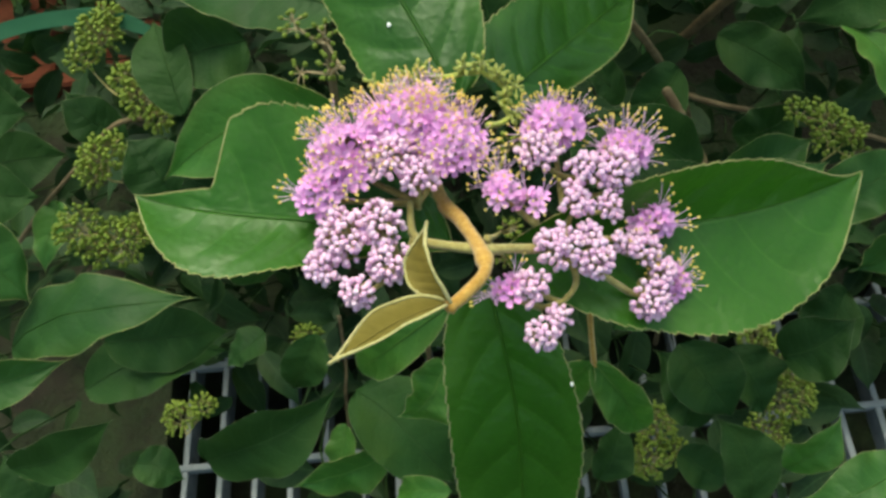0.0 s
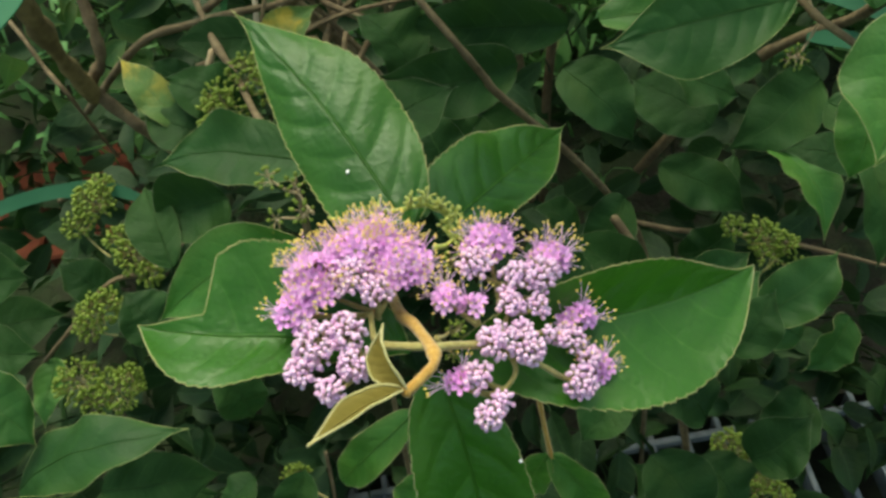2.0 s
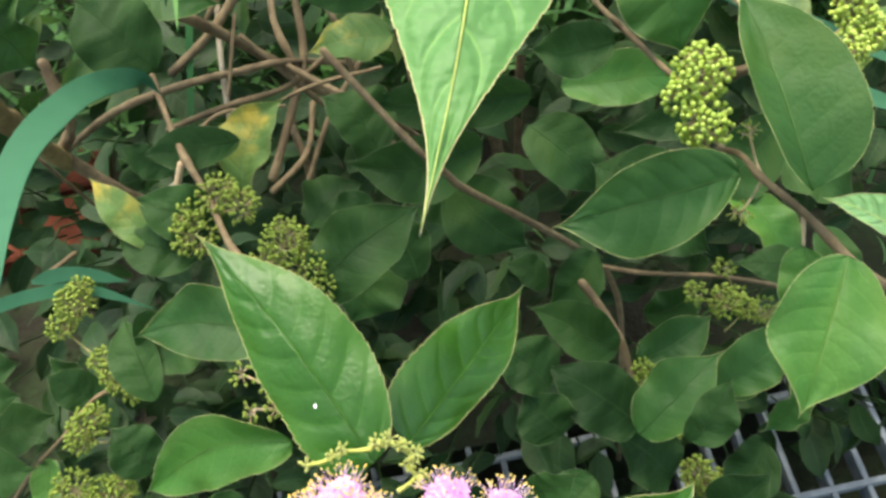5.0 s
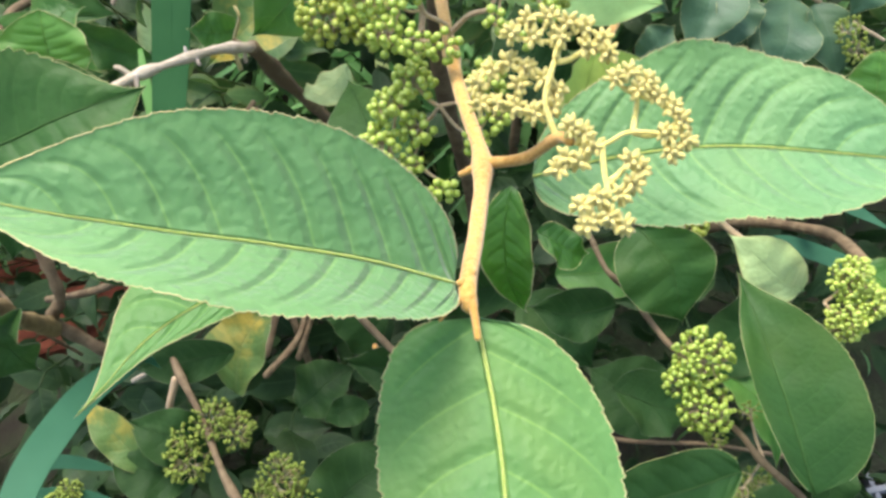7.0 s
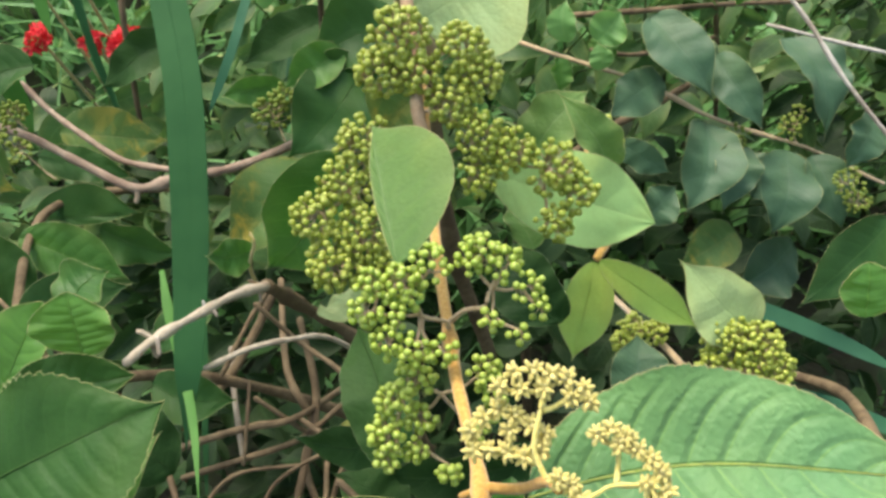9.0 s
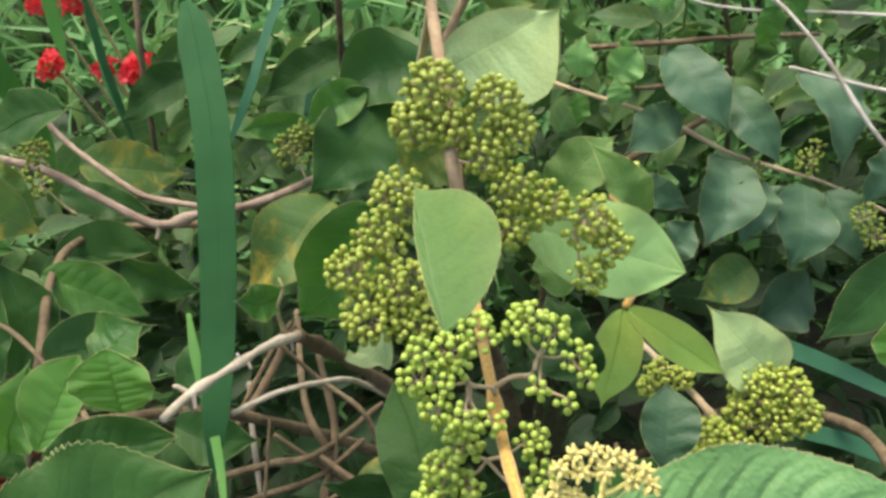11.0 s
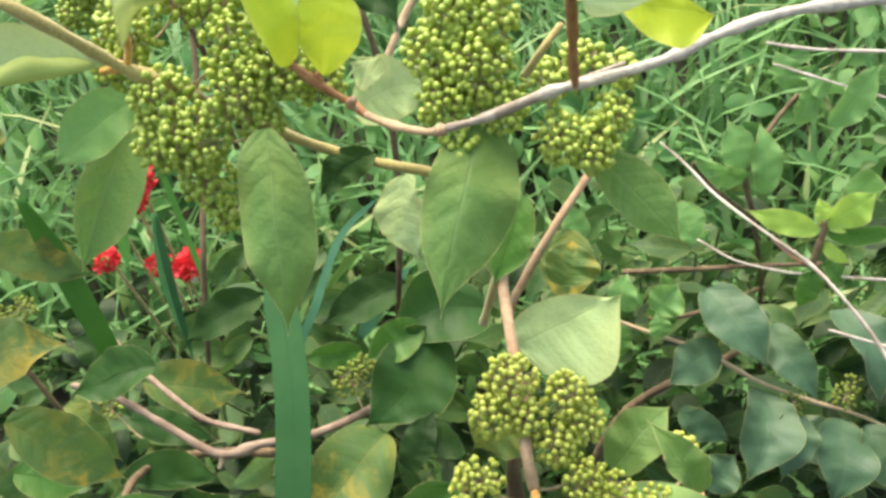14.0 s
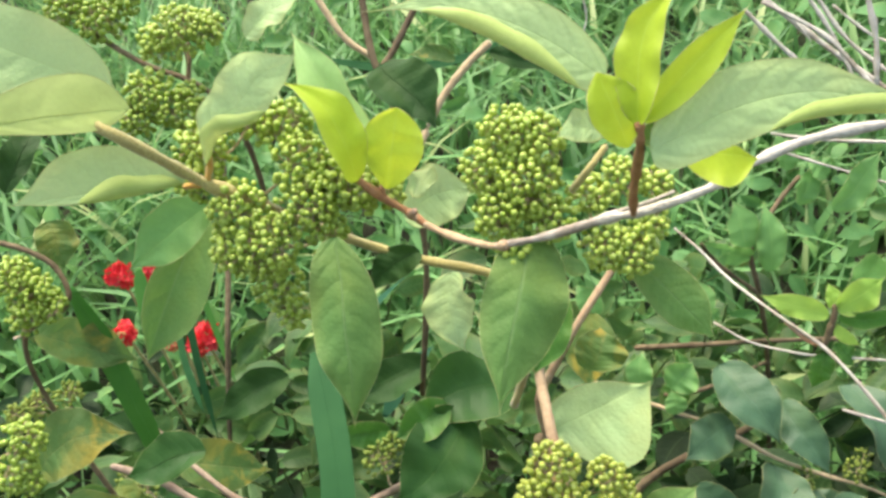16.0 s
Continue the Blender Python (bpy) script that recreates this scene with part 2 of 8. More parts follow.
BUD_HAIR = hairy("bud_hair", (0.68, 0.59, 0.14), (0.84, 0.75, 0.26), 1500.0)
BUD_GREEN = hairy("bud_green_hair", (0.40, 0.46, 0.07), (0.58, 0.60, 0.15), 1500.0)
RIM_HAIR = hairy("rim_hair", (0.44, 0.40, 0.15), (0.60, 0.54, 0.26), 1500.0)
RIM_DARK = hairy("rim_dark_hair", (0.24, 0.30, 0.09), (0.44, 0.44, 0.17), 1500.0)
RIM_DULL = hairy("rim_dull_hair", (0.07, 0.11, 0.035), (0.13, 0.17, 0.06), 1500.0)
RIM_GREEN = hairy("rim_green_hair", (0.34, 0.36, 0.11), (0.48, 0.46, 0.19), 1500.0)
MIDRIB = hairy("midrib_hair", (0.28, 0.38, 0.07), (0.40, 0.46, 0.10), 1500.0, 0.7)
BROWN = bark("bark_brown", (0.130, 0.092, 0.050), (0.210, 0.156, 0.086), (0.070, 0.048, 0.026))
TWIG = bark("bark_twig", (0.25, 0.18, 0.125), (0.38, 0.295, 0.215), (0.15, 0.095, 0.065))
OLIVE_BARK = bark("bark_olive", (0.19, 0.140, 0.055), (0.30, 0.230, 0.100), (0.10, 0.070, 0.032))
GREY = bark("bark_grey", (0.37, 0.315, 0.225), (0.53, 0.465, 0.35), (0.23, 0.17, 0.11))
WHITE_BARK = bark("bark_white", (0.43, 0.395, 0.33), (0.60, 0.56, 0.475), (0.22, 0.16, 0.11))
TAN_BARK = bark("bark_tan", (0.35, 0.24, 0.14), (0.49, 0.36, 0.22), (0.24, 0.13, 0.07))
RED_BARK = bark("bark_red", (0.28, 0.125, 0.055), (0.42, 0.22, 0.10), (0.44, 0.32, 0.24))
BERRY = plain("berry_green", (0.225, 0.33, 0.038), (0.38, 0.48, 0.092), 0.36, 700, 0.5, 0.6, 0.6)
BERRY_OLIVE = plain("berry_olive", (0.255, 0.325, 0.038), (0.41, 0.465, 0.092), 0.36, 700, 0.5, 0.6, 0.6)
BERRY_SMALL = plain("bud_olive", (0.115, 0.175, 0.020), (0.22, 0.285, 0.046), 0.55, 700, 0.3)
STALK = hairy("stalk_hair", (0.44, 0.31, 0.17), (0.58, 0.45, 0.26), 1500.0)
PINK_BUD = plain("pink_bud", (0.74, 0.38, 0.66), (0.93, 0.68, 0.85), 0.4, 500, 0.4, 0.2, 0.6)
PETAL = plain("lilac_petal", (0.88, 0.36, 0.85), (0.97, 0.60, 0.94), 0.5, 900, 0.3, 0.0, 0.6, (0.95, 0.55, 0.90), 0.15)
FILAMENT = plain("lilac_filament", (0.80, 0.48, 0.80), (0.92, 0.66, 0.90), 0.5, 900, 0.3)
ANTHER = plain("yellow_anther", (0.85, 0.62, 0.12), (0.94, 0.78, 0.26), 0.6, 900, 0.3)
BLADE = plain("grass_blade", (0.022, 0.088, 0.030), (0.034, 0.118, 0.040), 0.6, 60, 0.08, 0.0, 0.5, (0.03, 0.15, 0.025), 0.15)
BLADE_FRESH = plain("grass_blade_fresh", (0.060, 0.210, 0.030), (0.095, 0.275, 0.045), 0.5, 60, 0.3, 0.0, 0.5, (0.12, 0.36, 0.05), 0.25)
BLADE_GREY = plain("grass_blade_bluish", (0.028, 0.115, 0.058), (0.045, 0.150, 0.080), 0.6, 60, 0.15, 0.0, 0.5, (0.08, 0.25, 0.12), 0.15)


# ---------- building helpers ----------
HOME = {}


def thing(name, at, label, category, group="", kind=""):
    ob = new(name)
    ob.empty_display_size = 0.01
    ob.location = at
    HOME[ob] = Vector(at)
    return tagged(ob, label, category, group, kind)


def part(name, bm, material, parent, label="", smooth=True):
    """One mesh under a thing or part. The bmesh is in world metres; its origin goes to its first vertex."""
    me = bpy.data.meshes.new(name)
    bm.verts.ensure_lookup_table()
    home = bm.verts[0].co.copy() if bm.verts else Vector()
    bmesh.ops.translate(bm, verts=bm.verts, vec=-home)
    bm.to_mesh(me)
    bm.free()
    if smooth:
        me.polygons.foreach_set("use_smooth", [True] * len(me.polygons))
    me.materials.append(material)
    ob = new(name, me)
    if parent is not None:
        ob.parent = parent
        ob.location = home - HOME[parent]
    else:
        ob.location = home
    HOME[ob] = home
    return tagged(ob, label)


def spline(points, steps=5):
    """A smooth line through the points."""
    p = [Vector(q) for q in points]
    if len(p) < 3:
        return [p[0].lerp(p[-1], i / steps) for i in range(steps + 1)]
    p = [p[0] * 2 - p[1], *p, p[-1] * 2 - p[-2]]
    out = []
    for a, b, c, d in zip(p, p[1:], p[2:], p[3:]):
        for i in range(steps):
            t = i / steps
            out.append(0.5 * (2 * b + (c - a) * t + (2 * a - 5 * b + 4 * c - d) * t * t + (3 * b - a - 3 * c + d) * t ** 3))
    return out + [p[-2]]


def tube(bm, points, r0, r1, sides=8, lump=0.0, knots=(), blunt=False):
    """A tapered tube with closed ends."""
    n, rings, ref = len(points), [], Vector((0.3, 0.5, 0.8))
    for i, p in enumerate(points):
        d = (points[min(i + 1, n - 1)] - points[max(i - 1, 0)]).normalized()
        x = d.cross(ref if abs(d.dot(ref.normalized())) < 0.95 else Vector((1, 0, 0))).normalized()
        y = d.cross(x)
        r = r0 + (r1 - r0) * i / max(1, n - 1)
        r *= 1 + lump * noise.noise(p * 130.0) + sum(0.45 * math.exp(-((i / n - k) * n / 1.3) ** 2) for k in knots)
        if blunt and i in (0, n - 1):
            r *= 0.35
        rings.append([bm.verts.new(p + r * (math.cos(a) * x + math.sin(a) * y)) for a in (2 * math.pi * j / sides for j in range(sides))])
    for a, b in zip(rings, rings[1:]):
        for j in range(sides):
            bm.faces.new((a[j], a[(j + 1) % sides], b[(j + 1) % sides], b[j]))
    bm.faces.new(rings[0][::-1])
    bm.faces.new(rings[-1])


def stem(parent, points, r0, r1, material, name="stem", label="", sides=10, lump=0.25, knots=()):
    bm = bmesh.new()
    line = spline(points, 6)
    a, b = (line[0] - line[1]).normalized(), (line[-1] - line[-2]).normalized()
    tube(bm, [line[0] + a * r0 * 0.6, *line, line[-1] + b * r1 * 0.6], r0, r1, sides, lump, knots, True)
    return part(name, bm, material, parent, label)


def rib_place(u, v, veins, seed):
    """Which side vein a place on the blade belongs to: whole numbers plus a half lie on a vein."""
    a = abs(v)
    return veins * (u ** 0.92 - 0.10 * a - 0.08 * a ** 3) + (0.42 if v > 0 else 0.0) + 0.28 * noise.noise(Vector((u * 3.2, math.copysign(1.7, v), seed * 1.9))) + 4.0


def blade_grid(base, tip, width, face, arch, fold, wide, wave, twist, skew, curl, nu, nv, seed, hook=0.0, torn=None, taper=0.0,
               sides=None, quilt=0.0, veins=8, bend=None, saw=0.0):
    """Rows of points of a leaf blade from its stalk to its tip, and its outward normal.
    sides: (share of the width, where it is widest, bluntness of the tip) for v < 0 and v > 0."""
    base, tip = Vector(base), Vector(tip)
    axis = tip - base
    length = axis.length
    axis.normalize()
    n0 = Vector(face)
    n0 = (n0 - n0.dot(axis) * axis).normalized()
    rows = []
    lop = 0.0 if sides else 0.14 * noise.noise(Vector((seed * 2.3, 1.7, 0.2)))
    sway = 0.0 if sides else 0.05 * noise.noise(Vector((seed * 1.9, 4.1, 2.2)))
    pair = sides or ((0.5, wide, 0.0), (0.5, wide, 0.0))
    way = (0.0, *bend, 0.0) if bend else None
    for i in range(nu + 1):
        u = i / nu
        halves = []
        for share, where, blunt in pair:
            p = math.log(0.5) / math.log(where)
            k = max(0.0, math.sin(math.pi * u ** p)) ** (0.56 + 1.3 * (1 - blunt) * u ** 3)
            halves.append(share * width * k * (1 - taper * max(0.0, u - 0.3)) * (1 + 0.035 * noise.noise(Vector((u * 5, seed * 7.1, 0.3)))))
        turn = Matrix.Rotation(radians(twist) * (u - 0.5), 3, axis)
        n = turn @ n0
        side = axis.cross(n)
        mid = base + axis * (length * u) + n0 * (length * (arch * 4 * u * (1 - u) - curl * u ** 4))
        mid = mid + side * (skew * length * math.sin(math.pi * u) + sway * length * math.sin(2 * math.pi * u) + hook * length * max(0.0, u - 0.6) ** 2 * 6)
        if way:
            k = min(3, int(u * 4))
            a, b, c, d = way[max(0, k - 1)], way[k], way[k + 1], way[min(4, k + 2)]
            t = u * 4 - k
            mid = mid + side * length * 0.5 * (2 * b + (c - a) * t + (2 * a - 5 * b + 4 * c - d) * t * t + (3 * b - a - 3 * c + d) * t ** 3)
        row = []
        for j in range(-nv, nv + 1):
            v = j / nv
            half = halves[0] if v < 0 else halves[1]
            lift = fold * abs(v) ** 1.3 * half
            lift += wave * half * abs(v) ** 2 * noise.noise(Vector((u * 4.5, 3.0 * math.copysign(1, v), seed * 3.7)))
            lift += (0.02 if nu > 100 else 0.045) * width * noise.noise(Vector((u * 6, v * 2.2, seed * 5.3)))
            if quilt:
                w = abs(rib_place(u, v, veins, seed) % 1.0 - 0.5)
                lift += quilt * (min(1.0, w / 0.36) ** 0.8 * min(1.0, abs(v) / 0.1) * (1 - abs(v) ** 5) * (1 - u ** 6))
            teeth = (1.0 + lop * v) * (1.0 + (0.026 * ((i % 2) - 0.5) * (0.5 + noise.noise(Vector((i * 0.77, v, seed)))) if abs(j) == nv else 0.0))
            if saw and abs(j) == nv:
                teeth *= 1.0 + saw * ((i % 6) / 5 - 0.5)
            keep = 1.0
            if torn and v * torn[0] > 0:
                keep = 1 - torn[2] * min(1.0, max(0.0, (u - torn[1]) / 0.03))
            row.append(mid + side * (v * half * teeth * keep) + n * lift * keep)
        rows.append(row)
    return rows, n0


def fill_blade(bm, rows, veins=8, seed=0.0):
    uv = bm.loops.layers.uv.get("blade") or bm.loops.layers.uv.new("blade")
    ribs = bm.loops.layers.uv.get("ribs") or bm.loops.layers.uv.new("ribs")
    nu, nw = len(rows) - 1, len(rows[0]) - 1
    vs = [[bm.verts.new(p) for p in r] for r in rows]
    for i in range(nu):
        for j in range(nw):
            f = bm.faces.new((vs[i][j], vs[i][j + 1], vs[i + 1][j + 1], vs[i + 1][j]))
            f.smooth = True
            half = 1e-6 if 2 * j >= nw else -1e-6
            for loop, (a, b) in zip(f.loops, ((i, j), (i, j + 1), (i + 1, j + 1), (i + 1, j))):
                loop[uv].uv = (a / nu, b / nw)
                loop[ribs].uv = (rib_place(a / nu, (2 * b / nw - 1) or half, veins, seed), 0.0)


LEAVES = [0]


def leaf(parent, base, tip, width, face, kind="green", arch=0.06, fold=0.15, wide=0.42, wave=0.25, twist=0.0, skew=0.0, curl=0.0, hook=0.0, torn=None, taper=0.0,
         fine=1, label="", stalk=None, sides=None, quilt=None, veins=8, bend=None, roll=None, saw=0.0):
    """A leaf: blade, hairy rim and midrib. fine 2: a leaf close by, 0: one far off (blade alone).
    bend: sideways sway at a quarter, a half and three quarters of its length. roll: (side, width, from, to) of an edge that is rolled inwards."""
    LEAVES[0] += 1
    seed = LEAVES[0] * 0.37
    if fine < 2 and not sides:
        lean = 1.1 * noise.noise(Vector((seed * 4.3, 3.3, 1.9)))
        face = Vector(face).normalized() + (Vector(tip) - Vector(base)).normalized().cross(Vector(face).normalized()) * lean
        twist += 34 * noise.noise(Vector((seed * 3.1, 0.4, 7.7)))
        wave += 0.4
        arch += 0.05 + 0.12 * noise.noise(Vector((seed * 1.3, 2.9, 5.5)))
        fold += 0.12 + 0.4 * noise.noise(Vector((seed * 2.1, 6.2, 0.8)))
        curl += 0.03 + 0.08 * noise.noise(Vector((seed * 2.7, 8.4, 1.1)))
    nu, nv = ((16, 3), (44, 4), (150, 12))[fine]
    if quilt is None:
        quilt = width * (0.0075 if fine == 2 and kind == "fresh" else 0.005 if fine == 2 and kind == "lush" else 0.009 if fine == 2 else 0.004)
    rows, n0 = blade_grid(base, tip, width, face, arch, fold, wide, wave, twist, skew, curl, nu, nv, seed, hook, torn, taper, sides, quilt, veins, bend, saw)
    bm = bmesh.new()
    fill_blade(bm, rows, veins, seed)
    ob = part("leaf", bm, LEAF[kind], parent, label)
    if roll:
        hand, share, u0, u1 = roll
        strip = []
        for i in range(int(u0 * nu), int(u1 * nu) + 1):
            edge, inner = rows[i][-1 if hand > 0 else 0], rows[i][nv]
            inward = (inner - edge).normalized()
            t = (i / nu - u0) / (u1 - u0)
            r = share * width * (max(0.0, math.sin(math.pi * t)) ** 0.6 * 0.5 + 0.01) * (1 + 0.3 * noise.noise(Vector((t * 5, seed, 1.2))))
            strip.append([edge + inward * (r * (1 - math.cos(a)) * 1.1) + n0 * (r * (math.sin(a) * 0.8 + 0.02)) for a in (0.0, 0.5, 1.0, 1.5, 2.0, 2.4)])
        bm = bmesh.new()
        fill_blade(bm, strip, veins, seed)
        part("rolled_edge", bm, LEAF["rolled"], ob, "paler rolled-in leaf edge")
    if fine and kind not in ("pale", "lime", "young", "mint", "sage", "yellowing", "light", "blue"):
        mid = [r[nv] + n0 * 0.0002 for r in rows[:-1]]
        bm = bmesh.new()
        tube(bm, mid[::2], width * 0.007 + 0.0001, 0.00008, 5)
        part("midrib", bm, MIDRIB if kind in ("fresh", "lush") else LEAF[kind], ob)
    if fine:
        hair = (RIM_HAIR if kind in ("fresh", "lush", "tan") else RIM_DULL if kind == "dull" else RIM_DARK if kind in ("green", "dimmed_green", "yellowing") else RIM_GREEN)
        thick = 0.00007 + width * (0.0004 if kind in ("dull", "yellowing") else 0.0009)
        if kind == "deep":
            thick *= 1.3
        if kind == "tan":
            thick *= 4.0
        edge = [r[0] for r in rows[1:]] + [r[-1] for r in rows[-2:0:-1]]
        bm = bmesh.new()
        tube(bm, edge, thick, thick, 4, 0.5)
        part("rim", bm, hair, ob)
    if stalk:
        pts = [Vector(stalk), (Vector(stalk) + Vector(base)) / 2 - n0 * 0.001, Vector(base), rows[1][nv]]
        bm = bmesh.new()
        tube(bm, spline(pts, 3), 0.0009, 0.0007, 6, 0.2)
        part("leafstalk", bm, STEM if fine else STALK, ob)
    return ob


def ball_mesh(name, r, material, sub=2, stretch=1.0, dimple=False):
    bm = bmesh.new()
    bmesh.ops.create_icosphere(bm, subdivisions=sub, radius=r)
    for v in bm.verts:
        v.co.z *= stretch
        if dimple and v.co.z > 0.93 * r:
            v.co.z *= 0.9
    me = bpy.data.meshes.new(name)
    bm.to_mesh(me)
    bm.free()
    me.polygons.foreach_set("use_smooth", [True] * len(me.polygons))
    me.materials.append(material)
    return me


def flower_mesh():
    """A tiny open flower: five rounded petals in a shallow cup. It looks along z."""
    bm = bmesh.new()
    for k in range(5):
        a = 2 * math.pi * k / 5
        x, y = Vector((math.cos(a), math.sin(a), 0)), Vector((-math.sin(a), math.cos(a), 0))
        z = Vector((0, 0, 1))
        q = [bm.verts.new(p) for p in (x * 0.0002 - z * 0.0008, x * 0.0009 - y * 0.0006 + z * 0.0003, x * 0.0018 - y * 0.0006 + z * 0.0004,
                                       x * 0.0021 + z * 0.0002, x * 0.0018 + y * 0.0006 + z * 0.0004, x * 0.0009 + y * 0.0006 + z * 0.0003)]
        bm.faces.new((q[0], q[1], q[2], q[3]))
        bm.faces.new((q[0], q[3], q[4], q[5]))
    me = bpy.data.meshes.new("flower")
    bm.to_mesh(me)
    bm.free()
    me.polygons.foreach_set("use_smooth", [True] * len(me.polygons))
    me.materials.append(PETAL)
    return me


def stamen_meshes():
    """Five long filaments with yellow anthers at their ends."""
    a, b = bmesh.new(), bmesh.new()
    for k in range(5):
        t = 2 * math.pi * (k + 0.3) / 5
        out = Vector((math.cos(t), math.sin(t), 0))
        end = out * (0.0012 + 0.0002 * k) + Vector((0, 0, 0.0041 + 0.0005 * (k % 3)))
        tube(a, [out * 0.0003, out * 0.0006 + Vector((0, 0, 0.0025)), end], 0.00007, 0.00006, 3)
        m = Matrix.LocRotScale(end, None, (0.00025, 0.00025, 0.00036))
        bmesh.ops.create_icosphere(b, subdivisions=1, radius=1.0, matrix=m)
    out = []
    for bm, name, mat in ((a, "filament", FILAMENT), (b, "anther", ANTHER)):
        me = bpy.data.meshes.new(name)
        bm.to_mesh(me)
        bm.free()
        me.materials.append(mat)
        out.append(me)
    return out


BERRY_MESH = {
    "green": ball_mesh("berry", 1.0, BERRY, 2, 1.0, True),
    "olive": ball_mesh("berry", 1.0, BERRY_OLIVE, 2, 1.0, True),
    "small": ball_mesh("bud", 1.0, BERRY_SMALL, 1, 1.3),
    "pink": ball_mesh("flower_bud", 1.0, PINK_BUD, 2, 1.15),
    "yellow": ball_mesh("felted_bud", 1.0, BUD_HAIR, 2, 2.3),
    "young": ball_mesh("felted_bud", 1.0, BUD_GREEN, 2, 1.7),
}
FLOWER, (FILAMENTS, ANTHERS) = flower_mesh(), stamen_meshes()


def piece(name, me, parent, m):
    ob = new(name, me)
    ob.parent = parent
    ob.matrix_local = Matrix.Translation(-HOME[parent]) @ m
    HOME[ob] = m.translation.copy()
    return ob


def ball_mass(name, poses, sub, material):
    """Many small balls joined into one mesh."""
    bm = bmesh.new()
    bmesh.ops.create_icosphere(bm, subdivisions=sub, radius=1.0)
    co = np.array([v.co[:] for v in bm.verts])
    tri = np.array([[v.index for v in f.verts] for f in bm.faces])
    bm.free()
    verts = np.concatenate([co @ np.array(m.to_3x3()).T + np.array(m.translation) for m in poses])
    faces = np.concatenate([tri + i * len(co) for i in range(len(poses))])
    me = bpy.data.meshes.new(name)
    me.from_pydata(verts.tolist(), [], faces.tolist())
    me.polygons.foreach_set("use_smooth", [True] * len(me.polygons))
    me.materials.append(material)
    return new(name, me)


def head_points(centre, radius, facing, spread, gap, rng, depth=0.45):
    """Points spread evenly over a cap of a ball about centre that looks along facing; spread: the cap's half angle in degrees."""
    f = Vector(facing).normalized()
    q = Vector((0, 0, 1)).rotation_difference(f)
    lim = math.cos(radians(spread))
    n = max(5, int(2 * math.pi * (1 - lim) * radius * radius / (gap * gap * 0.85)))
    out = []
    for i in range(n):
        c = 1 - (i + 0.5) / n * (1 - lim)
        a = i * 2.39996 + rng.uniform(-0.3, 0.3)
        s = math.sqrt(max(0, 1 - c * c))
        d = q @ Vector((s * math.cos(a), s * math.sin(a), c))
        out.append((Vector(centre) + d * radius * (1 - depth * rng.random() ** 2), d))
    return out


def cluster(parent, root, heads, kind, size, facing=(0, -0.6, 0.8), gap=2.2, spread=115, name="fruit_head", label="", stalk=STALK,
            thick=0.00045, joined=False, seed=1, depth=0.45):
    """A branched flower stand: stalks from root to each head and to each berry of it. heads: (x, y, z, radius)."""
    rng = random.Random(seed)
    bm, balls = bmesh.new(), []
    if kind == "small":
        gap, size, thick = gap * 1.3, size * 0.9, thick * 0.75
    elif kind in ("green", "olive") and gap < 2.8:
        gap, size = gap * 1.12, size * 1.02
    start = Vector(root)
    nodes = [start]
    for x, y, z, radius in sorted(heads, key=lambda q: (Vector(q[:3]) - start).length):
        c = Vector((x, y, z))
        root = min(nodes, key=lambda q: (q - c).length + 0.35 * (q - start).length)
        f = (c - start).normalized() * 0.9 + Vector(facing)
        hub = c - f.normalized() * radius * 0.55
        tube(bm, spline([root, root.lerp(hub, 0.5) + Vector((0, 0, -0.15)) * (hub - root).length, hub], 3), thick * 1.7, thick * 1.2, 6, 0.2)
        nodes.append(hub)
        pts = head_points(c, radius, f, spread, size * gap, rng, depth)
        forks = []
        for i in range(0, len(pts), 9):
            p, d = pts[i]
            k = hub.lerp(p, 0.5)
            forks.append(k)
            tube(bm, [hub, hub.lerp(k, 0.5) + d * radius * 0.05, k], thick, thick * 0.8, 5)
        for p, d in pts:
            k = min(forks, key=lambda v: (v - p).length_squared)
            tube(bm, [k, k.lerp(p, 0.6) + d * radius * 0.04, p], thick * 0.55, thick * 0.45, 3)
            balls.append((p, (d * 0.7 + (p - k).normalized() * 0.6).normalized()))
    ob = part(name, bm, stalk, parent, label)
    up = Vector((0, 0, 1))
    if kind in ("green", "olive") and gap < 3:
        rows = []
        for x, y, z, radius in heads:
            for p, d in head_points((x, y, z), radius * 0.45, facing, 125, size * max(gap, 2.5) * 1.25, rng, 0.3):
                r = size * rng.uniform(0.7, 1.0)
                rows.append(Matrix.LocRotScale(p - HOME[ob], None, (r, r, r)))
        inner = ball_mass("berry", rows, 1, {"olive": BERRY_OLIVE, "green": BERRY}[kind])
        inner.parent = ob
        tagged(inner, kind="stuff")
    if joined:
        rows = []
        for p, d in balls:
            r = size * rng.uniform(0.75, 1.15)
            rows.append(Matrix.LocRotScale(p - HOME[ob], up.rotation_difference(d), (r, r, r * (1.3 if kind == "small" else 1.0))))
        mass = ball_mass("bud" if kind == "small" else "berry", rows, 1 if kind == "small" else 2, {"small": BERRY_SMALL, "olive": BERRY_OLIVE, "green": BERRY}[kind])
        mass.parent = ob
        tagged(mass, kind="stuff")
    else:
        for p, d in balls:
            r = size * rng.uniform(0.84, 1.12)
            piece({"pink": "flower_bud", "yellow": "felted_bud", "young": "felted_bud"}.get(kind, "berry"), BERRY_MESH[kind], ob, Matrix.LocRotScale(p, up.rotation_difference(d), (r, r, r)))
    return ob


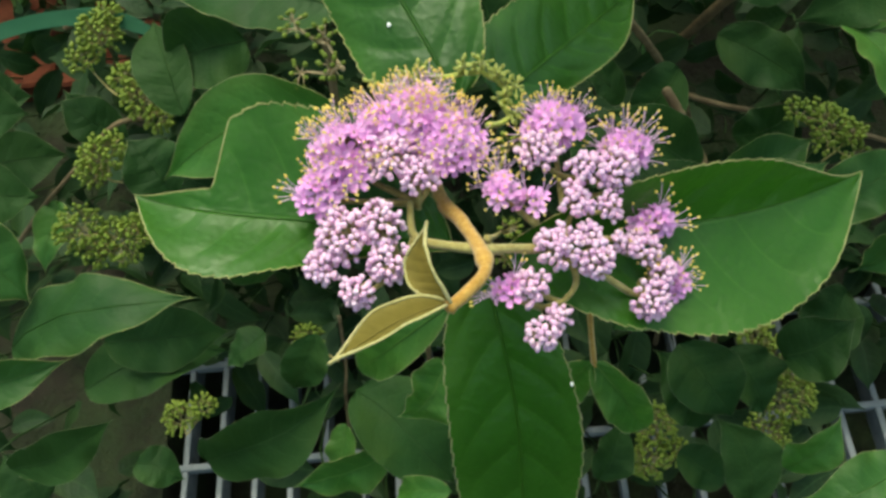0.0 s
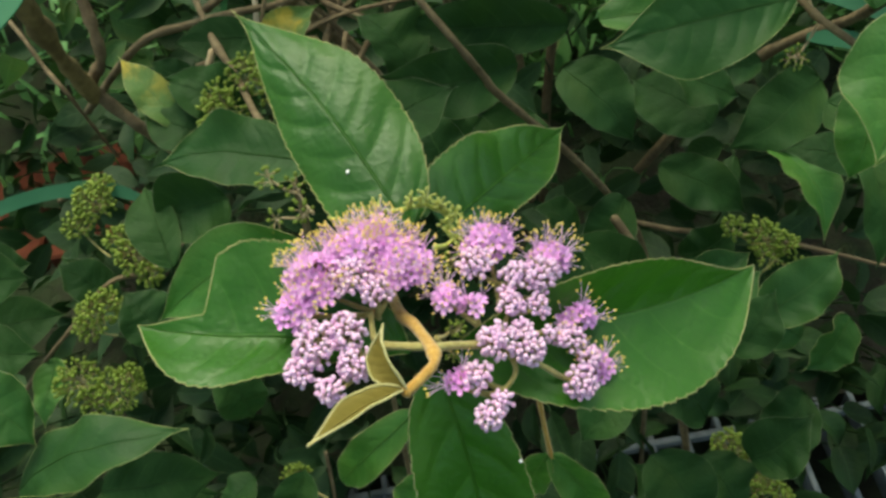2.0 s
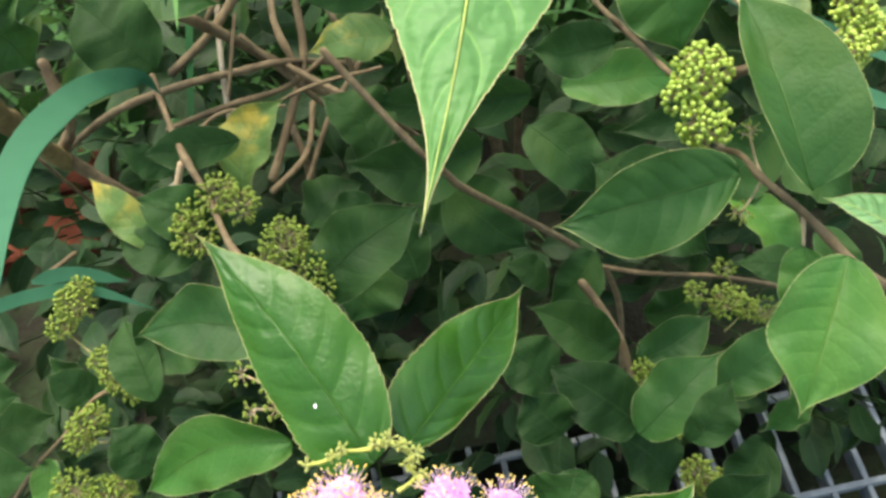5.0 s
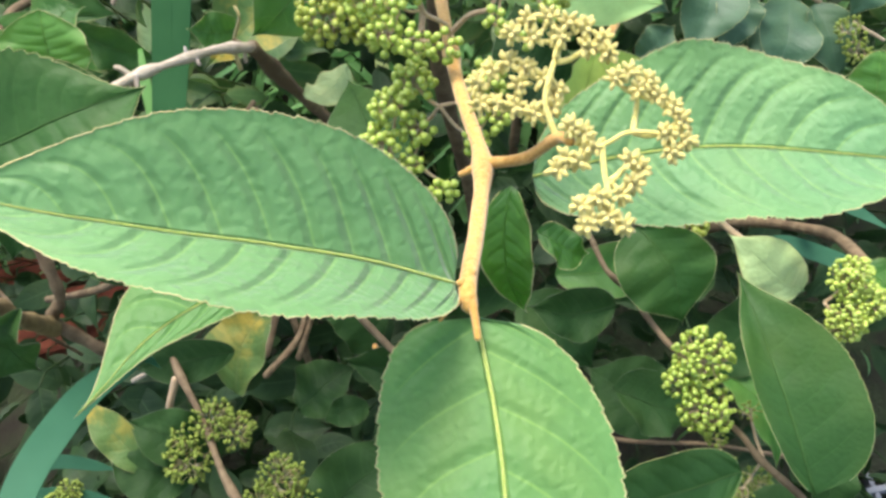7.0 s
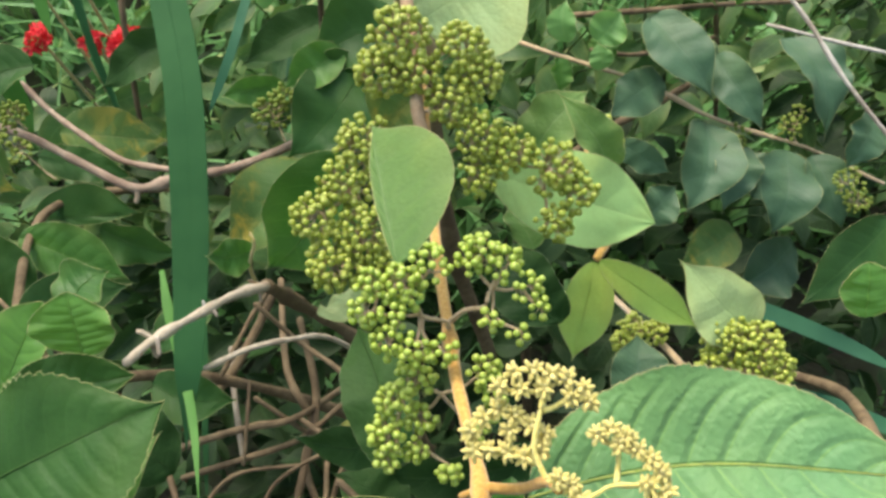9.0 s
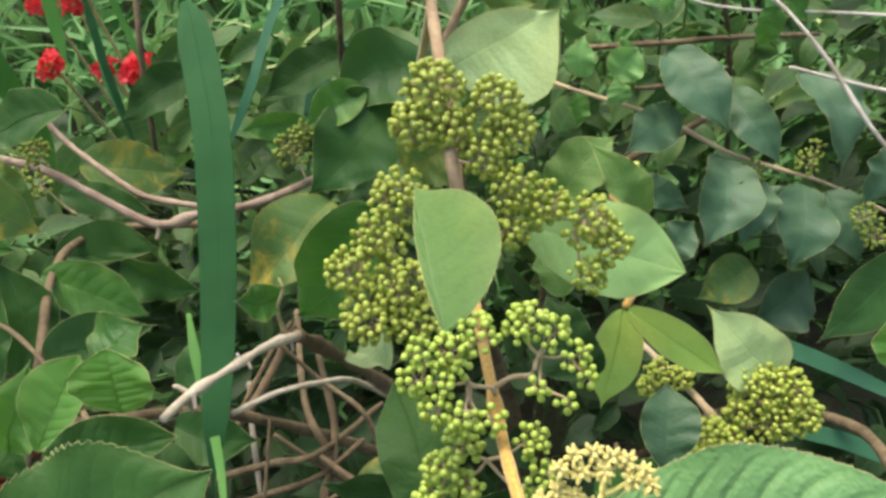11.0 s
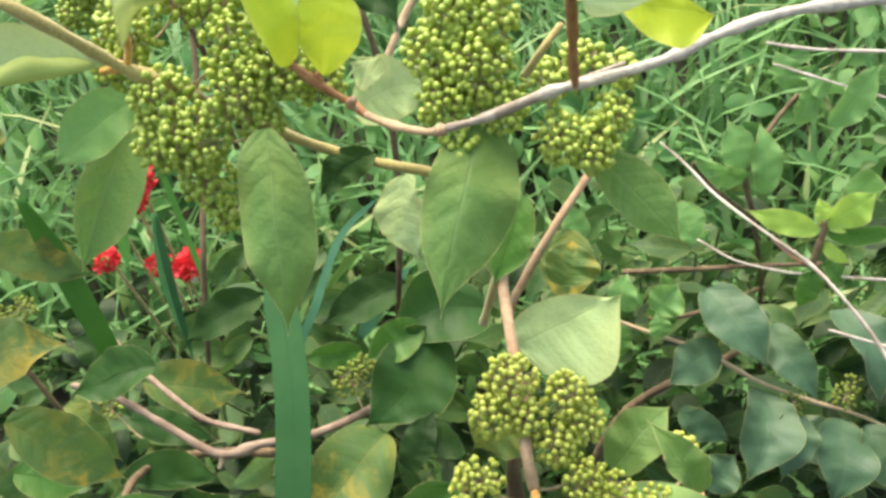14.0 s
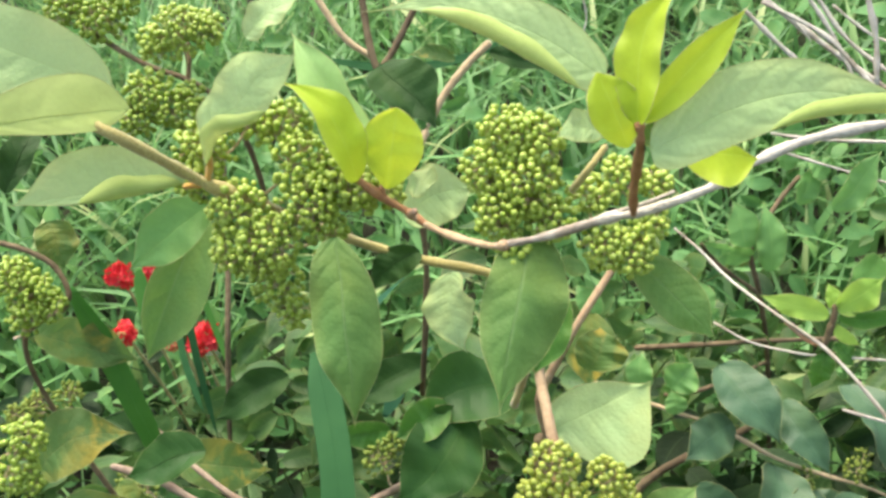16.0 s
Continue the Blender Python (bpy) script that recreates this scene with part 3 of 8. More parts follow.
def bloom(parent, root, heads, facing, seed=1, spread=85, gap=0.0028):
    """Heads of open lilac flowers with long stamens."""
    rng = random.Random(seed)
    bm, spots = bmesh.new(), []
    root = Vector(root)
    for x, y, z, radius in heads:
        c = Vector((x, y, z))
        f = (c - root).normalized() * 0.6 + Vector(facing)
        hub = c - f.normalized() * radius * 0.7
        tube(bm, spline([root, root.lerp(hub, 0.5), hub], 3), 0.0008, 0.0006, 6, 0.2)
        for p, d in head_points(c, radius, f, spread, gap, rng, 0.35):
            tube(bm, [hub, hub.lerp(p, 0.5) + d * radius * 0.05, p], 0.0003, 0.0003, 3)
            spots.append((p, (d + Vector((0, -0.15, 0.55))).normalized()))
    ob = part("flower_head", bm, STEM_GREEN, parent, "lilac pink flowers with long stamens and yellow anthers")
    up = Vector((0, 0, 1))
    for p, d in spots:
        q = up.rotation_difference(d) @ Euler((rng.uniform(-0.3, 0.3), rng.uniform(-0.3, 0.3), rng.uniform(0, 6.3))).to_quaternion()
        s = rng.uniform(0.95, 1.25)
        m = Matrix.LocRotScale(p, q, (s, s, s))
        piece("flower", FLOWER, ob, m)
        if rng.random() < (0.85 if d.y > 0.05 else 0.45):
            piece("stamen_tuft", FILAMENTS, ob, m)
            piece("anther_tuft", ANTHERS, ob, m)
    return ob


def grass_blade(points, width, material, label, name="grass_blade", fold=0.05, narrow=0.12, face=(0, -0.7, 0.7)):
    """A long strap leaf along a line, keeled, narrowing to both ends."""
    line = spline(points, 10)
    n, bm = len(line), bmesh.new()
    rows, f = [], Vector(face)
    for i, p in enumerate(line):
        d = (line[min(i + 1, n - 1)] - line[max(i - 1, 0)]).normalized()
        u = i / (n - 1)
        half = 0.5 * width * (narrow + (1 - narrow) * min(1, math.sin(math.pi * min(1, max(0, u * 0.92 + 0.04))) * 1.6)) * (1 - 0.9 * u ** 5)
        side = d.cross(f).normalized()
        up = side.cross(d)
        rows.append([bm.verts.new(p + side * (v * half) + up * (fold * half * abs(v)) - up * (0.0004 if k else 0))
                     for k in (0, 1) for v in ((-1, -0.96, -0.5, 0, 0.5, 0.96, 1) if not k else (1, 0.96, 0.5, 0, -0.5, -0.96, -1))])
    for a, b in zip(rows, rows[1:]):
        for j in range(14):
            bm.faces.new((a[j], a[(j + 1) % 14], b[(j + 1) % 14], b[j]))
    bm.faces.new(rows[0][::-1])
    bm.faces.new(rows[-1])
    ob = tagged(part(name, bm, material, None), label, "grass", "long grass blades")
    bm = bmesh.new()
    tube(bm, [p - Vector((0, 0, 0.0002)) for p in line[:-1]], width * 0.025, width * 0.008, 6)
    part("midrib", bm, material, ob)
    return ob


WHITE = plain("white_speck", (0.8, 0.8, 0.78), (0.9, 0.9, 0.88), 0.4, 500)


def speck(parent, at, r):
    """A tiny white drop lying on a leaf."""
    bm = bmesh.new()
    bmesh.ops.create_icosphere(bm, subdivisions=2, radius=r, matrix=Matrix.LocRotScale(at, None, (1, 1.5, 0.7)))
    part("droplet", bm, WHITE, parent, "tiny white droplet")


# ---------- ground, drain grating, meadow ----------
def soil_material():
    k = Net("soil")
    obj = k.coord("Object")
    n1, n2 = k.noise(9.0, 6.0, 0.65, vec=obj), k.noise(120.0, 4.0, 0.7, vec=obj)
    c = k.mix(k.span(n1, 0.35, 0.65), (0.035, 0.030, 0.022), (0.045, 0.070, 0.028))
    c = k.mix(k.math("MULTIPLY", n2, 0.5), c, (0.02, 0.018, 0.014))
    return k.done(c, 0.95, k.bump(k.math("ADD", n1, n2), 0.8, 0.01), 0.2)


def metal_material():
    k = Net("galvanised_steel")
    obj = k.coord("Object")
    n1, n2 = k.noise(40.0, 5.0, 0.6, vec=obj), k.noise(300.0, 2.0, 0.6, vec=obj)
    c = k.mix(k.span(n1, 0.35, 0.7), (0.15, 0.17, 0.185), (0.25, 0.27, 0.28))
    return k.done(c, k.math("ADD", 0.5, k.math("MULTIPLY", n2, 0.25)), k.bump(n2, 0.2, 0.0005), 0.5)


def brick_material():
    k = Net("red_brick_shaded")
    obj = k.coord("Object")
    n1, n2 = k.noise(30.0, 5.0, 0.65, vec=obj), k.noise(400.0, 3.0, 0.6, vec=obj)
    # Brick reds are darkened to carry the shade of the shrub.
    c = k.mix(k.span(n1, 0.3, 0.7), (0.085, 0.020, 0.009), (0.145, 0.038, 0.016))
    c = k.mix(k.math("MULTIPLY", k.rand(), 0.3), c, (0.2, 0.06, 0.04))
    return k.done(c, 0.85, k.bump(k.math("ADD", n1, n2), 0.5, 0.003), 0.25)


SOIL, METAL, BRICK = soil_material(), metal_material(), brick_material()

# The ground is one sheet with the drain's channel sunk into it.
bm = bmesh.new()
X0, X1, Y0, Y1, DEEP = -0.30, 0.95, 0.10, 0.52, -0.22
xs = [-60, -8, -2, -1, -0.6, X0, 0.0, 0.3, 0.6, X1, 1.6, 2.5, 8, 60]
ys = [-60, -6, -1, Y0, 0.3, Y1, 0.8, 1.1, 1.5, 2, 3, 6, 20, 90]
grid = {}


def ground_height(x, y):
    far = max(0.0, y - 0.9)
    return min(0.22, 0.22 * far) + 0.015 * noise.noise(Vector((x * 2, y * 2, 0.7))) * min(1, far + abs(x) * 0.2) - 0.004


for i, x in enumerate(xs):
    for j, y in enumerate(ys):
        flat = X0 <= x <= X1 and Y0 <= y <= Y1
        grid[i, j] = bm.verts.new((x, y, -0.004 if flat else ground_height(x, y)))
low = {}
for i, x in enumerate(xs):
    for j, y in enumerate(ys):
        if X0 <= x <= X1 and Y0 <= y <= Y1:
            low[i, j] = bm.verts.new((x, y, DEEP))
for i in range(len(xs) - 1):
    for j in range(len(ys) - 1):
        inside = X0 <= xs[i] and xs[i + 1] <= X1 and Y0 <= ys[j] and ys[j + 1] <= Y1
        pick = low if inside else grid
        bm.faces.new((pick[i, j], pick[i + 1, j], pick[i + 1, j + 1], pick[i, j + 1]))
        if not inside:
            for a, b in (((i, j), (i + 1, j)), ((i, j + 1), (i + 1, j + 1)), ((i, j), (i, j + 1)), ((i + 1, j), (i + 1, j + 1))):
                if a in low and b in low:
                    try:
                        bm.faces.new((grid[a], grid[b], low[b], low[a]))
                    except ValueError:
                        pass
bmesh.ops.recalc_face_normals(bm, faces=bm.faces)
tagged(part("ground", bm, SOIL, None, smooth=False), "dark bare soil with a sunken drain channel", "ground", kind="structure")


def box_mesh(name, size, material, bevel=0.0):
    bm = bmesh.new()
    bmesh.ops.create_cube(bm, size=1.0)
    bmesh.ops.scale(bm, verts=bm.verts, vec=size)
    if bevel:
        bmesh.ops.bevel(bm, geom=bm.edges[:], offset=bevel, segments=1, affect="EDGES")
    me = bpy.data.meshes.new(name)
    bm.to_mesh(me)
    bm.free()
    me.materials.append(material)
    return me


grating = thing("drain_grating", (0.325, 0.31, 0), "galvanised steel drain grating over a dark channel", "grating")
bar, cross = box_mesh("bar", (0.006, Y1 - Y0, 0.03), METAL, 0.0008), box_mesh("cross_bar", (X1 - X0, 0.007, 0.012), METAL, 0.001)
count = int((X1 - X0) / 0.0366)
for i in range(count + 1):
    piece("bar", bar, grating, Matrix.Translation((X0 + 0.024 + i * 0.0366, (Y0 + Y1) / 2, -0.015)))
for y in (0.165, 0.275, 0.388, 0.50):
    piece("cross_bar", cross, grating, Matrix.Translation(((X0 + X1) / 2, y, -0.004)))

# Red brick edging beside the drain.
edging = thing("brick_paving", (-0.45, 0.6, 0.0), "patch of weathered red brick paving beside the bed", "paving", kind="structure")
one = box_mesh("brick", (0.215, 0.1, 0.07), BRICK, 0.004)
rng = random.Random(5)
for j in range(1, 4):
    for i in range(4):
        piece("brick", one, edging, Matrix.Translation((-1.15 + i * 0.225 + 0.11 * (j % 2), 0.84 + j * 0.108, 0.005 + rng.uniform(-0.003, 0.003))) @ Matrix.Rotation(rng.uniform(-0.03, 0.03), 4, "Z"))


def meadow(name, label, x0, x1, y0, y1, n, h0, h1, w0, w1, material, seed, lean=0.5):
    """Many curved grass blades in one mesh."""
    rng = random.Random(seed)
    verts, faces = [], []
    for _ in range(n):
        x, y = rng.uniform(x0, x1), y0 + (y1 - y0) * rng.random() ** 1.4
        if x < -0.12 and y < 1.45 and rng.random() < 0.85:
            continue
        if min(x - x0, x1 - x, y1 - y) < 0.6 * rng.random() ** 2:
            continue
        h, w, a = rng.uniform(h0, h1), rng.uniform(w0, w1), rng.uniform(0, 6.283)
        out = Vector((math.cos(a), math.sin(a), 0)) * h * rng.uniform(0.1, lean)
        side = Vector((-math.sin(a), math.cos(a), 0)) * w * 0.5
        root, k = Vector((x, y, ground_height(x, y) - 0.01)), len(verts)
        for i in range(5):
            u = i / 4
            p = root + out * u * u + Vector((0, 0, h * (u - 0.28 * u * u)))
            s = side * (1 - u ** 2.5 * 0.97)
            verts += [p - s, p + Vector((0, 0, -w * 0.15)), p + s]
        for i in range(4):
            q = k + 3 * i
            faces += [(q, q + 1, q + 4, q + 3), (q + 1, q + 2, q + 5, q + 4)]
    me = bpy.data.meshes.new(name)
    me.from_pydata([v[:] for v in verts], [], faces)
    me.polygons.foreach_set("use_smooth", [True] * len(me.polygons))
    me.materials.append(material)
    return tagged(new(name, me), label, "grass", kind="stuff")


def meadow_material(name, low, high, yellow):
    k = Net(name)
    r = k.n.new("ShaderNodeNewGeometry").outputs["Random Per Island"]
    c = k.mix(r, low, high)
    c = k.mix(k.math("MULTIPLY", k.span(r, 0.9, 0.95), 0.8), c, yellow)
    c = k.mix(k.math("MULTIPLY", k.noise(14.0, 3.0, vec=k.coord("Object")), 0.5), c, low)
    return k.done(c, 0.5, None, 0.4, k.mix(0.5, c, tuple(min(1, x * 2) for x in high)), 0.2)


MEADOW = meadow_material("meadow_grass", (0.045, 0.145, 0.036), (0.235, 0.465, 0.160), (0.48, 0.50, 0.22))
meadow("grass", "tall fresh green meadow grass", -2.1, 2.7, 1.0, 3.2, 9800, 0.10, 0.36, 0.009, 0.024, MEADOW, 3, 1.1)
meadow("grass", "distant green meadow grass", -3.5, 4.5, 2.6, 7.0, 8000, 0.15, 0.4, 0.010, 0.024, MEADOW, 4, 0.8)
meadow("grass", "thin grass between the stems", -0.2, 0.8, 0.60, 1.0, 110, 0.05, 0.22, 0.003, 0.008, MEADOW, 6, 0.8)


def undergrowth(name, label, x0, x1, y0, y1, z0, z1, n, seed, kind="far", size=(0.035, 0.065)):
    """A mass of dull leaves at all angles, joined into one mesh: the shrub's inside, which nobody could count."""
    rng = random.Random(seed)
    bm = bmesh.new()
    for i in range(n):
        base = Vector((rng.uniform(x0, x1), rng.uniform(y0, y1), rng.uniform(z0, z1)))
        if kind == "weed" and size[1] > 0.03 and base.x < -0.12 and base.y < 1.5 and rng.random() < 0.8:
            continue
        length = rng.uniform(*size)
        a = rng.uniform(0, 6.283)
        way = Vector((math.cos(a), math.sin(a) * 0.7 - 0.2, rng.uniform(-0.9, 0.25))).normalized()
        face = Vector((rng.uniform(-1.0, 1.0), rng.uniform(-1.0, 0.5), rng.uniform(0.2, 1.0)))
        rows, n0 = blade_grid(base, base + way * length, length * rng.uniform(0.38, 0.56), face, rng.uniform(-0.05, 0.14), rng.uniform(-0.1, 0.6),
                              0.42, 0.3, rng.uniform(-45, 45), rng.uniform(-0.1, 0.1), rng.uniform(-0.05, 0.2), 10, 2, i * 0.61 + seed)
        fill_blade(bm, rows, 7, i * 0.61 + seed)
        if rng.random() < 0.6:
            tube(bm, [base, base - way * length * 0.15 + Vector((0, 0.012, -0.012)), base - way * 0.02 + Vector((0, 0.05, -0.07))], 0.0009, 0.0012, 4)
    return tagged(part(name, bm, LEAF[kind], None), label, "foliage", kind="stuff")


# Leaf masses whose colour carries the shade inside and under the shrub.
undergrowth("foliage", "dense dull green leaves inside the shrub, darkened for shade", -0.26, 0.62, 0.52, 0.76, 0.08, 0.46, 430, 31)
undergrowth("foliage", "dense dull green leaves inside the shrub, darkened for shade", -0.26, 0.9, 0.74, 1.05, 0.10, 0.50, 560, 32)
undergrowth("foliage", "dense dull green leaves under the shrub, darkened for shade", -0.36, 0.12, 0.50, 0.80, 0.03, 0.24, 200, 42)
undergrowth("foliage", "dull leaves beside the brick paving, darkened for shade", -0.62, -0.10, 1.0, 1.5, 0.03, 0.34, 420, 43)
undergrowth("foliage", "dull leaves under the shrub, darkened for shade", -0.66, -0.34, 0.52, 0.82, 0.02, 0.2, 120, 45)
undergrowth("foliage", "dull leaves over the brick paving, darkened for shade", -0.66, -0.34, 0.78, 1.02, 0.05, 0.22, 60, 44)
undergrowth("foliage", "small bright weed leaves beside the paving", -0.46, -0.28, 1.18, 1.42, 0.06, 0.30, 150, 46, "weed", (0.012, 0.024))
undergrowth("foliage", "dull leaves low over the drain, darkened for shade", -0.60, -0.30, 0.20, 0.52, 0.04, 0.30, 110, 33)
undergrowth("foliage", "dull leaves low over the drain, darkened for shade", -0.12, 0.33, 0.26, 0.52, 0.03, 0.22, 150, 34)
undergrowth("foliage", "dull leaves low over the drain, darkened for shade", -0.30, -0.08, 0.42, 0.53, 0.03, 0.26, 60, 37)
undergrowth("foliage", "dull leaves low over the drain, darkened for shade", 0.28, 0.5, 0.40, 0.53, 0.04, 0.22, 60, 38)
undergrowth("foliage", "leafy green weeds in the meadow", -1.0, 1.6, 1.05, 1.8, 0.10, 0.38, 1300, 35, "weed", (0.03, 0.065))
undergrowth("foliage", "leafy green weeds in the meadow", -1.6, 2.2, 1.7, 2.8, 0.25, 0.5, 420, 36, "weed", (0.05, 0.1))

undergrowth("foliage", "mixed green leaves and weeds behind the shrub", -0.40, 0.75, 0.84, 1.12, 0.32, 0.55, 460, 39, "mid", (0.022, 0.075))
undergrowth("foliage", "mixed green leaves and weeds behind the shrub", -0.08, 0.42, 0.86, 1.08, 0.50, 0.64, 110, 40, "mid", (0.035, 0.065))


# Red flower heads on thin stalks in the meadow.
RED = plain("red_petal", (0.62, 0.012, 0.02), (0.80, 0.05, 0.06), 0.5, 300, 0.4, 0.0, 0.6, (0.8, 0.05, 0.06), 0.2)


def red_flower(at, radius, seed):
    rng = random.Random(seed)
    top = Vector(at)
    foot = Vector((top.x + rng.uniform(-0.03, 0.03), top.y + 0.05, ground_height(top.x, top.y + 0.05) - 0.01))
    ob = thing("red_flower", foot, "round head of small bright red flowers on a stalk", "flower", "red meadow flowers")
    stem(ob, (foot, foot.lerp(top, 0.5) + Vector((0.01, 0, 0)), top), 0.003, 0.002, STEM_GREEN)
    for p, d in head_points(top, radius, (0, -0.5, 0.8), 95, radius * 0.62, rng, 0.6):
        q = Vector((0, 0, 1)).rotation_difference(d) @ Euler((rng.uniform(-0.7, 0.7), rng.uniform(-0.7, 0.7), rng.uniform(0, 6.3))).to_quaternion()
        s = radius / 0.0044 * rng.uniform(0.7, 1.25)
        piece("floret", RED_FLORET, ob, Matrix.LocRotScale(p, q, (s, s, s)))


RED_FLORET = FLOWER.copy()
RED_FLORET.materials.clear()
RED_FLORET.materials.append(RED)


# ---------- the shrub, shoot by shoot ----------
flowering = thing("flowering_shoot", (0.0623, 0.1821, 0.7325), "drooping hairy shoot with lilac flower clusters and glossy leaves", "plant shoot")
stem(flowering, ((0.0407, 0.2996, 0.6754), (0.0502, 0.2387, 0.7086), (0.0551, 0.1955, 0.735), (0.0597, 0.1831, 0.7425), (0.063, 0.173, 0.748), (0.0637, 0.1659, 0.7519), (0.0601, 0.1603, 0.7546), (0.0571, 0.1575, 0.7555)), 0.00157, 0.00109, STEM, label='rusty hairy stem', knots=(0.62, 0.98))
stem(flowering, ((0.0626, 0.174, 0.7463), (0.0578, 0.1757, 0.7453), (0.0506, 0.1797, 0.7435), (0.0501, 0.1866, 0.7452)), 0.00098, 0.00077, STEM_GREEN, name='peduncle')
stem(flowering, ((0.0631, 0.1736, 0.7459), (0.0685, 0.1757, 0.7422), (0.0741, 0.1774, 0.7381), (0.0799, 0.179, 0.7364)), 0.00121, 0.00088, STEM_GREEN, name='peduncle')
stem(flowering, ((0.0782, 0.1791, 0.7365), (0.0814, 0.173, 0.7327), (0.0786, 0.1688, 0.7316), (0.074, 0.1677, 0.7312)), 0.00068, 0.00056, STEM_GREEN, name='peduncle')
stem(flowering, ((0.0808, 0.177, 0.7351), (0.0883, 0.1731, 0.7299), (0.0931, 0.1722, 0.7244), (0.0966, 0.172, 0.724)), 0.00069, 0.00058, STEM_GREEN, name='peduncle')
stem(flowering, ((0.0506, 0.1797, 0.7435), (0.0463, 0.1733, 0.7423), (0.0407, 0.1689, 0.7424)), 0.00066, 0.00055, STEM_GREEN, name='peduncle')
leaf(flowering, (0.0673, 0.1808, 0.7313), (0.1501, 0.1999, 0.7112), 0.0350, (0.32, -0.62, 0.71), "deep", fine=2, arch=0.04, fold=0.55, curl=-0.02, wave=0.2, hook=-0.05, sides=((0.37, 0.50, 0), (0.63, 0.53, 0.8)), label="broad glossy leaf with a turned-up tip", saw=0.03)
leaf(flowering, (0.057, 0.182, 0.7327), (-0.0081, 0.1915, 0.744), 0.0370, (0.14, -0.19, 0.97), "deep", fine=2, arch=0.05, fold=0.45, wave=0.3, hook=0.08, torn=(1, 0.72, 0.72), skew=0.03, sides=((0.42, 0.7, 0.6), (0.58, 0.52, 0.4)), label="broad glossy leaf with a torn edge", saw=0.03)
leaf(flowering, (0.061, 0.2222, 0.7322), (0.0184, 0.2988, 0.7589), 0.0345, (-0.13, -0.39, 0.91), "deep", fine=2, arch=0.03, fold=-0.15, wave=0.35, skew=0.03, sides=((0.48, 0.27, 0.0), (0.52, 0.4, 0.1)), saw=0.03)
leaf(flowering, (0.0701, 0.2298, 0.7212), (0.119, 0.2976, 0.6867), 0.0280, (0.69, -0.14, 0.71), "deep", fine=2, arch=0.03, fold=0.05, wave=0.3, sides=((0.62, 0.27, 0.0), (0.38, 0.45, 0.0)), saw=0.03)
leaf(flowering, (0.0634, 0.1751, 0.7329), (0.0625, 0.1268, 0.6241), 0.0295, (0.02, -0.91, 0.41), "deep", fine=2, arch=0.05, fold=0.12, wide=0.38, skew=-0.025, wave=0.4, saw=0.03)
leaf(flowering, (0.0576, 0.158, 0.7558), (0.0547, 0.1715, 0.7616), 0.0094, (-0.81, -0.37, 0.46), "tan", fine=2, wave=0.1, fold=0.6, wide=0.5, label='young folded leaf with brown felt', skew=-0.086)
leaf(flowering, (0.0567, 0.1581, 0.7559), (0.0361, 0.1492, 0.7555), 0.0074, (-0.18, 0.38, 0.91), "tan", fine=2, wave=0.1, fold=0.5, arch=0.05, wide=0.45, label='young folded leaf with brown felt')
leaf(flowering, (0.0515, 0.1958, 0.6808), (0.0197, 0.1979, 0.6385), 0.0134, (-0.51, -0.79, 0.34), "green", fine=1)
leaf(flowering, (0.089, 0.1838, 0.6626), (0.1054, 0.1747, 0.6282), 0.0129, (0.3, -0.88, 0.38), "green", fine=1, skew=-0.021, stalk=(0.0876, 0.1904, 0.6941))
leaf(flowering, (0.0879, 0.184, 0.6627), (0.0803, 0.1836, 0.6368), 0.0114, (-0.37, -0.92, 0.12), "green", fine=1, skew=0.047)
bloom(flowering, (0.0514, 0.1887, 0.7417), ((0.0483, 0.2003, 0.7488, 0.008), (0.039, 0.1957, 0.7491, 0.0077), (0.0582, 0.1972, 0.7463, 0.0075), (0.033, 0.1891, 0.7479, 0.0045), (0.053, 0.2065, 0.7475, 0.0058),), (0.15, -0.18, 1.04), 11)
bloom(flowering, (0.0806, 0.184, 0.7346), ((0.0806, 0.203, 0.7412, 0.0059),), (-0.02, -0.17, 1.05), 12)
bloom(flowering, (0.0885, 0.1916, 0.7362), ((0.0948, 0.1986, 0.7364, 0.005),), (-0.09, -0.14, 1.06), 13)
bloom(flowering, (0.0746, 0.1823, 0.7386), ((0.0686, 0.1874, 0.7444, 0.0036), (0.0744, 0.1846, 0.7424, 0.0031),), (0.04, -0.13, 1.08), 14, spread=70)
bloom(flowering, (0.0928, 0.1793, 0.7286), ((0.0986, 0.186, 0.7287, 0.0043),), (-0.11, -0.08, 1.1), 15)
bloom(flowering, (0.0966, 0.172, 0.724), ((0.1008, 0.1746, 0.7218, 0.004),), (-0.12, -0.02, 1.13), 16)
bloom(flowering, (0.074, 0.1677, 0.7312), ((0.0681, 0.1695, 0.7351, 0.0031),), (0.04, -0.03, 1.14), 17, spread=70)
cluster(flowering, (0.0513, 0.1877, 0.7412), ((0.0473, 0.1928, 0.7515, 0.0053), (0.0525, 0.1891, 0.75, 0.0042),), "pink", 0.00062, name='bud_head', seed=21, stalk=STEM_GREEN, spread=80, gap=2.4, facing=(0.11, -0.59, 0.8))
cluster(flowering, (0.0463, 0.1791, 0.7411), ((0.0373, 0.1795, 0.7466, 0.0057), (0.0441, 0.1805, 0.7478, 0.0049), (0.0457, 0.1738, 0.7449, 0.0043), (0.0329, 0.1751, 0.7443, 0.0039), (0.0392, 0.1695, 0.7429, 0.0035),), "pink", 0.00061, name='bud_head', seed=22, stalk=STEM_GREEN, spread=95, gap=2.4, facing=(0.16, -0.52, 0.84))
